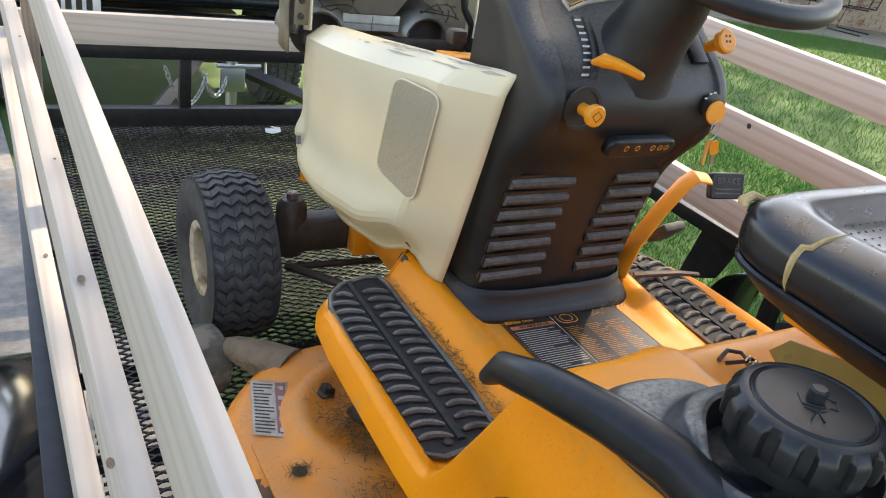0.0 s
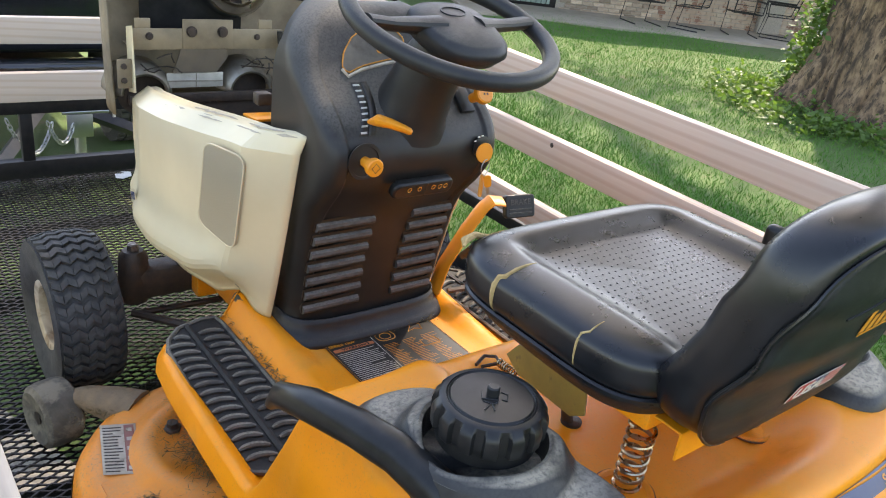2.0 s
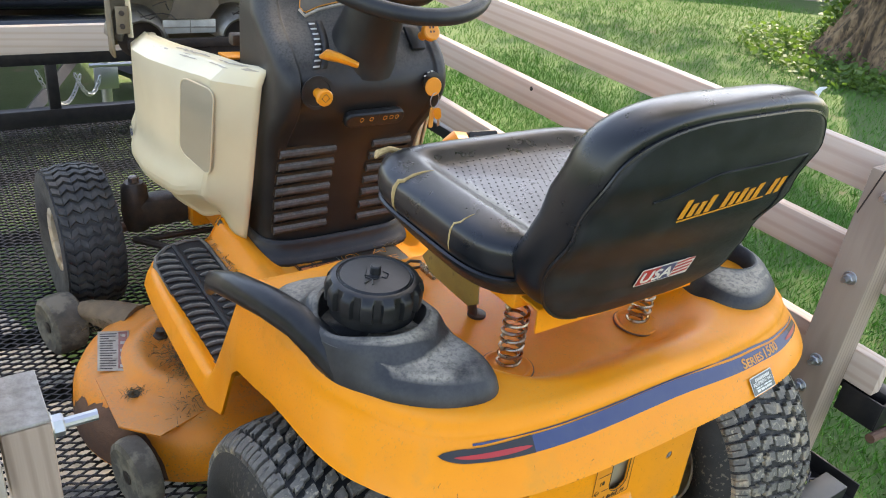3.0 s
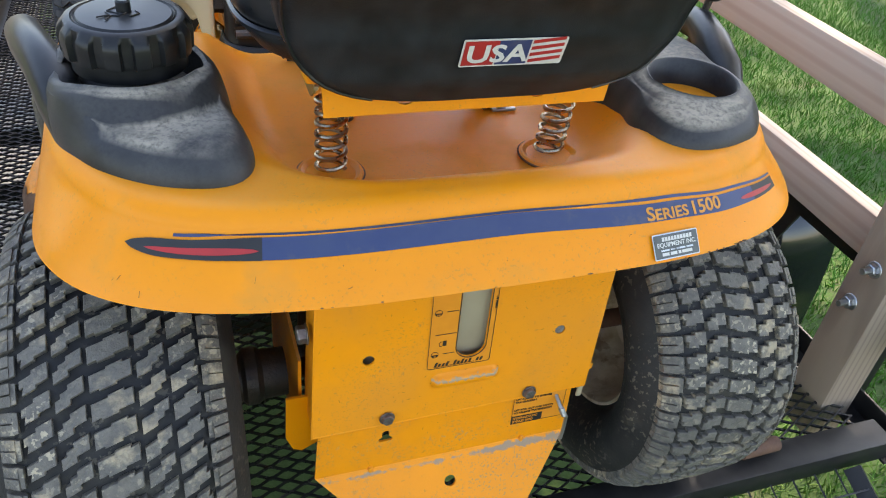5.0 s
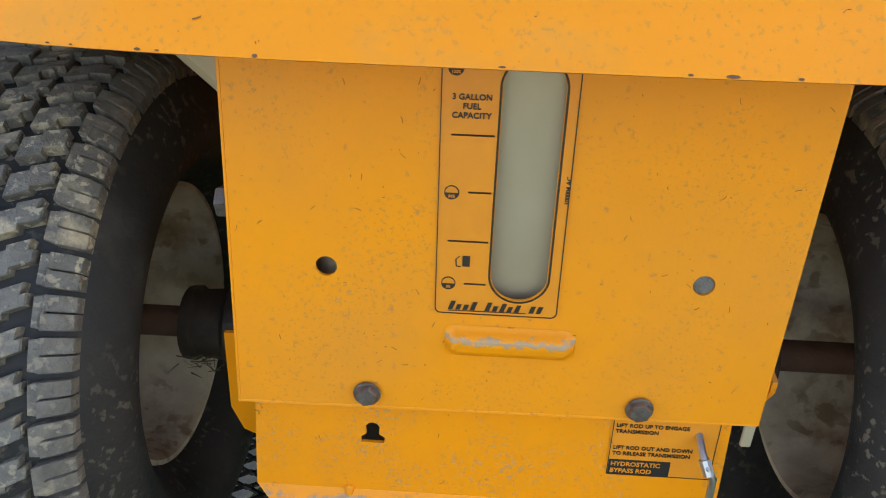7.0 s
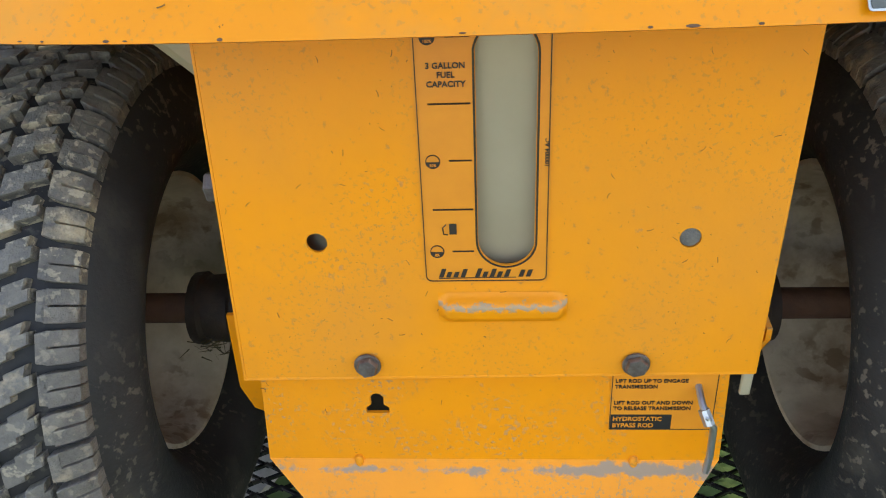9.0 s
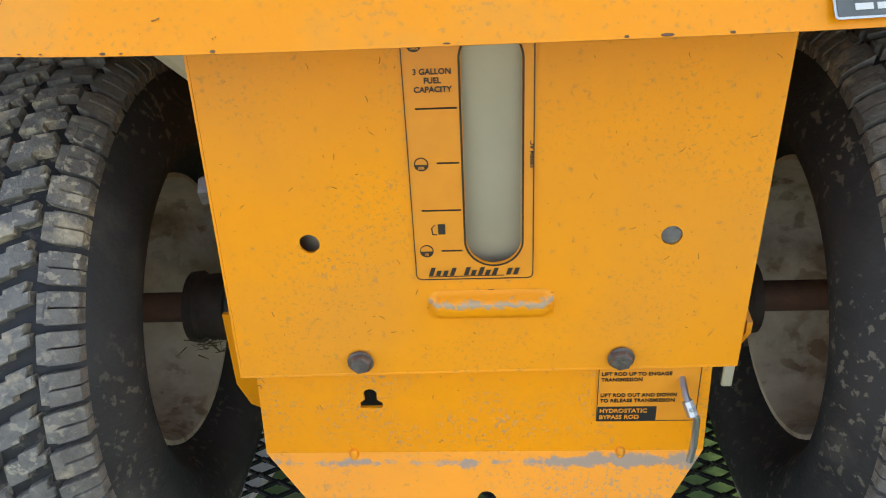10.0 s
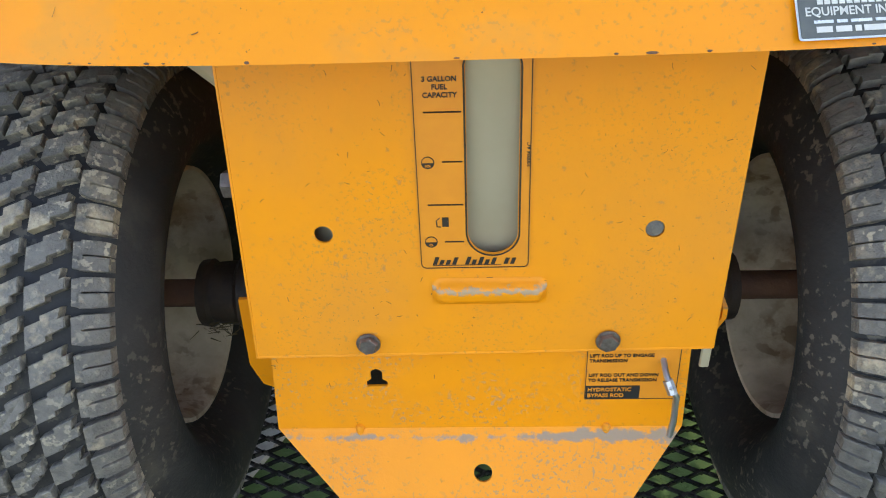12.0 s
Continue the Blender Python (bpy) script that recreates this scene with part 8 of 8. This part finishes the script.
# ---- towing vehicle beyond the trailer ----
truck = thing("pickup_truck", (-0.1, 5.6, GROUND), "black pickup truck parked ahead of the trailer", "pickup truck")
part("bumper", box((-0.1, 4.55, 0.02), (1.75, 0.16, 0.20), bev=0.03, seg=3), M["truck"], truck)
tb = bmesh.new()
add_box(tb, (-0.1, 5.9, 0.50), (1.85, 2.5, 0.75), None, 0.06, 3)
add_box(tb, (-0.1, 7.6, 0.75), (1.75, 1.6, 1.2), None, 0.15, 4)
part("truck_body", tb, M["truck"], truck, "glossy black truck body")
part("truck_frame", box((-0.1, 6.2, -0.02), (1.0, 3.0, 0.12), bev=0.02), M["steel"], truck)
tp = part("number_plate", box((-0.62, 4.455, 0.165), (0.31, 0.006, 0.155), bev=0.003), M["white_plastic"], truck, "white number plate")
for k in range(5):
    part("plate_mark", box((-0.72 + 0.05 * k, 4.450, 0.165), (0.03, 0.002, 0.07), bev=0.0005, seg=1), M["ink"], tp)
for x in (-0.92, 0.62):
    for y in (5.0, 7.9):
        w = part("truck_wheel", lathe([(0.2, -0.11), (0.31, -0.125), (0.355, -0.10), (0.362, 0.0), (0.355, 0.10), (0.31, 0.125), (0.2, 0.11)], 44, along((x, y, GROUND + 0.362), (1, 0, 0))), M["rubber_clean"], truck)
        tread = bmesh.new()
        for k in range(48):
            q = 2 * math.pi * k / 48
            for dx in (-0.08, -0.027, 0.027, 0.08):
                add_box(tread, (0, 0, 0), (0.042, 0.034, 0.018), Matrix.Translation((x + dx, y + 0.36 * math.cos(q + dx * 3), GROUND + 0.362 + 0.36 * math.sin(q + dx * 3))) @ pose(0, 0, 0, math.degrees(q + dx * 3) - 90, 0, 0), 0)
        part("truck_tread", tread, M["rubber_clean"], w, sharp=0)
        part("truck_rim", lathe([(0.2, -0.10), (0.19, 0.05), (0.06, 0.06)], 28, along((x, y, GROUND + 0.362), (1 if x > 0 else -1, 0, 0))), M["zinc"], w)

# ---- house ----
H0, H1 = Vector((6.6, 12.5, 0)), Vector((19.0, 5.9, 0))
hd = (H1 - H0).normalized()
hn = Vector((hd.y, -hd.x, 0))          # towards the camera
if hn.y > 0:
    hn = -hn
brick_mat = mat("pale_mixed_brick", (0.34, 0.24, 0.17), 0.9, col2=(0.42, 0.34, 0.26), scale=20, bump=0.4, bump_scale=90, random_tint=0.45)
mortar = mat("pale_mortar", (0.34, 0.30, 0.25), 0.95, scale=40, bump=0.3)
house = thing("house", tuple((H0 + H1) / 2 + Vector((0, 0, GROUND))), "low house of pale mixed brick behind a patio", "house")


def house_m(u, w, z):
    """u along the wall, w out of it, z up."""
    return H0 + hd * u + hn * w + Vector((0, 0, GROUND + z))


hm = Matrix.Identity(4)
hm.col[0][:3], hm.col[1][:3], hm.col[2][:3] = hd, -hn, (0, 0, 1)
HL = (H1 - H0).length
DOOR = (3.15, 4.15)
WIN = (5.9, 7.9)
wall = part("house_wall", box(house_m(HL / 2, -0.16, 1.4), (HL, 0.30, 2.8), hm, bev=0.0), mortar, house)
part("house_roof", box(house_m(HL / 2, -1.2, 2.95), (HL + 0.8, 4.2, 0.25), hm, bev=0.02), M["cut_grass"], house, "low brown roof with overhanging eaves")
brick_me = None
random.seed(21)
far_v, far_f = [], []
count = 0
for r in range(20):
    z = 0.04 + 0.078 * r
    for c in range(int(HL / 0.225)):
        u = 0.06 + 0.225 * c + (0.11 if r % 2 else 0)
        if DOOR[0] - 0.12 < u < DOOR[1] + 0.12 or (WIN[0] - 0.1 < u < WIN[1] + 0.1 and z > 0.62):
            continue
        if brick_me is None:
            b = bmesh.new()
            add_box(b, (0, 0, 0), (0.212, 0.03, 0.066), hm, 0.004, 1)
            brick_me = bpy.data.meshes.new("brick")
            b.to_mesh(brick_me)
            b.free()
            brick_me.materials.append(brick_mat)
        p = house_m(u, random.uniform(-0.004, 0.006), z)
        if 2.0 < u < 6.2 and r < 16 and count < 290:
            o = new("brick", brick_me)
            o.parent = wall
            o.matrix_parent_inverse = base_of(wall).inverted()
            o.location = p
            count += 1
        else:
            k = len(far_v)
            ax, az = hd * 0.106, Vector((0, 0, 0.033))
            q = p + hn * 0.015
            far_v += [q - ax - az, q + ax - az, q + ax + az, q - ax + az, p - ax - az, p + ax - az, p + ax + az, p - ax + az]
            far_f += [(k, k + 1, k + 2, k + 3), (k, k + 4, k + 5, k + 1), (k + 2, k + 6, k + 7, k + 3), (k + 1, k + 5, k + 6, k + 2), (k, k + 3, k + 7, k + 4)]
nt = brick_mat.node_tree
fb = link("brickwork", mesh_from("brickwork", far_v, far_f, False), None, house, "pale mixed bricks", sharp=0)
bm2 = mat("pale_mixed_brickwork", (0.36, 0.25, 0.18), 0.9, col2=(0.44, 0.36, 0.27), scale=3.0, bump=0.4, bump_scale=90, dirt=(0.24, 0.13, 0.09), dirt_scale=4.5, dirt_level=0.54, sharp=0.05)
fb.data.materials.append(bm2)
fb["kind"] = "stuff"
dr = part("screen_door", box(house_m((DOOR[0] + DOOR[1]) / 2, 0.0, 1.05), (DOOR[1] - DOOR[0], 0.06, 2.1), hm, bev=0.01), M["steel"], house, "dark green storm door with upright bars")
part("door_glass", box(house_m((DOOR[0] + DOOR[1]) / 2, 0.035, 0.95), (0.74, 0.01, 1.7), hm, bev=0.002), mat("pale_door_panel", (0.30, 0.38, 0.34), 0.4, scale=6), dr)
for k in range(7):
    part("door_bar", box(house_m(DOOR[0] + 0.2 + 0.1 * k, 0.05, 0.95), (0.012, 0.012, 1.7), hm, bev=0.002), M["steel"], dr)
wi = part("window", box(house_m((WIN[0] + WIN[1]) / 2, 0.0, 1.40), (WIN[1] - WIN[0], 0.08, 1.5), hm, bev=0.01), M["white_plastic"], house, "white framed window")
for k in range(2):
    part("pane", box(house_m(WIN[0] + 0.52 + 0.96 * k, 0.045, 1.40), (0.86, 0.01, 1.35), hm, bev=0.001), mat("dark_window_glass", (0.02, 0.025, 0.03), 0.08, scale=4), wi)
for u in (8.6, 10.4):
    part("porch_post", box(house_m(u, 0.1, 1.4), (0.5, 0.12, 2.8), hm, bev=0.02), mortar, house)
patio = part("patio", box(house_m(HL / 2 + 1.0, 0.85, -0.005), (HL - 2.2, 1.75, 0.10), hm, bev=0.015), mat("tan_patio_concrete", (0.34, 0.28, 0.22), 0.9, col2=(0.28, 0.23, 0.18), scale=3, bump=0.2), None)
tagged(patio, "tan concrete patio slab before the house", "patio", kind="structure")


def garden_chair(u, w, yaw):
    at = house_m(u, w, 0.045)
    ch = thing("patio_chair", tuple(at), "black wire patio chair", "chair", "chairs on the patio")
    m = Matrix.Translation(at) @ pose(0, 0, 0, 0, 0, yaw)

    def P(*pts):
        return [m @ Vector(p) for p in pts]
    for s in (-0.27, 0.27):
        part("side_frame", tube(P((s, 0.28, 0.012), (s, -0.28, 0.012), (s, -0.22, 0.40), (s, 0.24, 0.42), (s, 0.34, 0.95)), 0.012, 6), M["steel"], ch)
        part("armrest", tube(P((s, -0.24, 0.63), (s, 0.28, 0.64)), 0.02, 8), M["steel"], ch)
        part("arm_support", tube(P((s, -0.22, 0.40), (s, -0.24, 0.63)), 0.011, 6), M["steel"], ch)
    for k in range(6):
        y = -0.2 + 0.085 * k
        part("seat_wire", tube(P((-0.27, y, 0.41), (0.27, y, 0.41)), 0.006, 5), M["steel"], ch)
        part("back_wire", tube(P((-0.27, 0.25 + 0.015 * k, 0.47 + 0.09 * k), (0.27, 0.25 + 0.015 * k, 0.47 + 0.09 * k)), 0.006, 5), M["steel"], ch)


for u, w, yaw in ((5.6, 0.75, 160), (6.5, 0.85, 200), (7.6, 0.8, 140), (8.4, 0.7, 215)):
    garden_chair(u, w, yaw)
at = house_m(9.5, 0.6, 0.045)
bucket = part("bucket", lathe([(0.13, 0.0), (0.15, 0.30), (0.155, 0.31), (0.15, 0.32), (0.14, 0.31), (0.125, 0.02)], 28, Matrix.Translation(at), True, True), M["white_plastic"], None)
tagged(bucket, "white plastic bucket standing on the patio", "bucket")
at = house_m(2.85, 0.5, 0.045)
pot = part("flower_pot", lathe([(0.07, 0.0), (0.10, 0.13), (0.11, 0.15), (0.09, 0.15), (0.08, 0.05)], 20, Matrix.Translation(at)), M["steel"], None)
tagged(pot, "small black flower pot beside the door", "flower pot")

# ---- tree ----
TREE = Vector((8.74, 3.67, GROUND))
tree = thing("tree", tuple(TREE), "big old tree with furrowed bark and ivy at its foot", "tree")
bark = mat("furrowed_bark", (0.26, 0.165, 0.095), 0.95, col2=(0.050, 0.032, 0.020), scale=13, amount=0.32, dirt=(0.055, 0.038, 0.024), dirt_scale=20, dirt_level=0.55, sharp=0.06, bump=1.0, bump_scale=26, stretch=(1, 1, 0.36))
rows = []
for j in range(140):
    v = j / 139
    z = 14.0 * v ** 2.1
    row = []
    for k in range(300):
        q = 2 * math.pi * k / 300
        root = 0.34 * math.exp(-z / 0.42) * (0.55 + 0.45 * math.cos(5 * q + 0.8)) + 0.22 * math.exp(-z / 0.9)
        ring_p = Vector((2.2 * math.cos(q), 2.2 * math.sin(q), z * 0.8))
        fur = 0.095 * abs(math.sin(15 * q + 4.0 * noise.noise(ring_p) + 1.3 * noise.noise(ring_p * 3.1) + z * 0.35)) ** 0.8 * (0.75 + 0.6 * noise.noise(Vector((9 * math.cos(q), 9 * math.sin(q), z * 3.2)))) + 0.05 * noise.noise(ring_p * 1.7) + 0.022 * noise.noise(Vector((6 * math.cos(q), 6 * math.sin(q), z * 1.5)))
        r = 0.66 - 0.036 * z + root + fur * (1 - 0.05 * z)
        row.append(TREE + Vector((r * math.cos(q), r * math.sin(q), z - 0.05)))
    rows.append(row)
surf("trunk", rows, bark, tree, "thick trunk with flaring roots", closed_v=True, flip=True, sharp=0)
random.seed(31)
limb_ends = []
for k in range(16):
    q = 2 * math.pi * k * 0.382 + random.uniform(-0.2, 0.2)
    a = TREE + Vector((0, 0, lerp(5.5, 13.0, k / 15)))
    ln = lerp(8.5, 3.5, (k / 15) ** 1.5) * random.uniform(0.85, 1.1)
    b = a + Vector((math.cos(q) * ln, math.sin(q) * ln, random.uniform(1.5, 3.5)))
    mid = a.lerp(b, 0.5) + Vector((0, 0, 0.9))
    part("limb", tube([a, a.lerp(mid, 0.5), mid, mid.lerp(b, 0.5), b], [0.24, 0.19, 0.14, 0.09, 0.03], 10), bark, tree)
    limb_ends += [b, mid, a.lerp(b, 0.75)]
# Unseen limb and leaves added on the sun's line to shade the seat.
SHADE_BOUGH = Vector((5.7, 3.6, 8.4))
a = TREE + Vector((0, 0, 8.2))
part("limb", tube([a, a.lerp(SHADE_BOUGH, 0.4) + Vector((0, 0, 0.35)), a.lerp(SHADE_BOUGH, 0.75) + Vector((0, 0, 0.3)), SHADE_BOUGH], [0.13, 0.09, 0.06, 0.02], 10), bark, tree)
leaf_mat = mat("green_leaf", (0.055, 0.115, 0.022), 0.55, col2=(0.085, 0.15, 0.03), scale=2.0)
lt = leaf_mat.node_tree
tr = lt.nodes.new("ShaderNodeBsdfTranslucent")
tr.inputs["Color"].default_value = (0.13, 0.24, 0.03, 1)
mxs = lt.nodes.new("ShaderNodeMixShader")
mxs.inputs[0].default_value = 0.4
outn = lt.nodes["Material Output"]
lt.links.new(lt.nodes["Principled BSDF"].outputs[0], mxs.inputs[1])
lt.links.new(tr.outputs[0], mxs.inputs[2])
lt.links.new(mxs.outputs[0], outn.inputs["Surface"])


def leaves(name, centres, spread, n, size, parent, label, seed, flat=0.6):
    rng = np.random.default_rng(seed)
    cen = np.array([tuple(c) for c in centres])
    pick = cen[rng.integers(0, len(cen), n)]
    p = pick + rng.normal(0, 1, (n, 3)) * np.array(spread)
    d = rng.normal(0, 1, (n, 3)) * np.array((1, 1, 0.5))
    d /= np.linalg.norm(d, axis=1)[:, None]
    w = np.cross(d, rng.normal(0, 1, (n, 3)) * np.array((flat, flat, 1)))
    w /= np.linalg.norm(w, axis=1)[:, None]
    s = size * rng.uniform(0.6, 1.3, (n, 1))
    v = np.stack([p, p + d * s * 0.45 + w * s * 0.33, p + d * s, p + d * s * 0.45 - w * s * 0.33], 1).reshape(-1, 3)
    f = np.arange(n * 4).reshape(n, 4)
    ob = link(name, mesh_from(name, v.tolist(), f.tolist(), False), leaf_mat, parent, label, sharp=0)
    ob["kind"] = "stuff"
    return ob


crown_c = []
random.seed(17)
for e in limb_ends:
    for _ in range(5):
        crown_c.append(e + Vector((random.gauss(0, 1.2), random.gauss(0, 1.2), random.gauss(0.6, 0.8))))
CROWN_LEAVES = 21000
leaves("crown", crown_c, (0.75, 0.75, 0.5), CROWN_LEAVES, 0.21, tree, "leafy crown with gaps", 5)
leaves("bough_leaves", [SHADE_BOUGH + Vector((0.18 * k, 0.0, 0.05 * (k % 2))) for k in range(-1, 3)], (0.26, 0.26, 0.20), 900, 0.20, tree, "unseen dense leaves added to shade the seat", 15)
ivy_c = [TREE + Vector((math.cos(q) * r, math.sin(q) * r, z)) for q, r, z in [(1.72 + 0.6 * random.random(), 0.93 - 0.13 * zz + 0.1 * random.random(), zz) for zz in np.linspace(0.05, 1.9, 34)]]
ivy = leaves("ivy", ivy_c, (0.10, 0.10, 0.09), 1500, 0.085, None, "", 6)
tagged(ivy, "ivy climbing the foot of the tree", "ivy", kind="stuff")
weeds_c = [TREE + Vector((math.cos(q) * r, math.sin(q) * r, 0.10)) for q, r in [(random.uniform(1.6, 4.2), random.uniform(1.0, 1.9)) for _ in range(60)]]
weeds = leaves("weeds", weeds_c, (0.12, 0.12, 0.06), 3200, 0.07, None, "", 7)
tagged(weeds, "low weeds round the tree", "weeds", kind="stuff")


def lawn_blades(name, n, x0, x1, y0, y1, h, seed, colour):
    rng = np.random.default_rng(seed)
    p = np.stack([rng.uniform(x0, x1, n), rng.uniform(y0, y1, n), np.full(n, GROUND)], 1)
    rim = np.minimum(np.minimum(p[:, 0] - x0 + 0.6, x1 - p[:, 0]), np.minimum(p[:, 1] - y0, y1 - p[:, 1]))
    p = p[rng.uniform(0, 1, n) < rim / 0.9]          # thins out towards the margins
    n = len(p)
    p[:, 2] += np.array([0.035 * noise.noise(Vector((x * 0.5, y * 0.5, 0))) + 0.10 * math.exp(-((x - 8.74) ** 2 + (y - 3.67) ** 2) / 2.2) - 0.004 for x, y in p[:, :2]])
    a = rng.uniform(0, 2 * math.pi, n)
    w = np.stack([np.cos(a), np.sin(a), 0 * a], 1) * 0.0035
    tip = np.stack([rng.normal(0, 0.5, n), rng.normal(0, 0.5, n), rng.uniform(0.6, 1.2, n)], 1) * h
    v = np.stack([p - w, p + w, p + tip], 1).reshape(-1, 3)
    ob = link(name, mesh_from(name, v.tolist(), np.arange(n * 3).reshape(n, 3).tolist(), False), colour, None, sharp=0)
    return tagged(ob, "short green lawn grass", "grass", kind="stuff")


blade = mat("grass_blade", (0.038, 0.150, 0.007), 0.65, col2=(0.070, 0.222, 0.012), scale=5, amount=1.0, dirt=(0.16, 0.22, 0.045), dirt_scale=1.5, dirt_level=0.56, sharp=0.14)
lawn_blades("grass", 125000, 0.75, 4.6, -2.0, 5.6, 0.045, 1, blade)
lawn_blades("grass", 75000, 3.4, 11.6, 0.4, 10.0, 0.06, 2, blade)
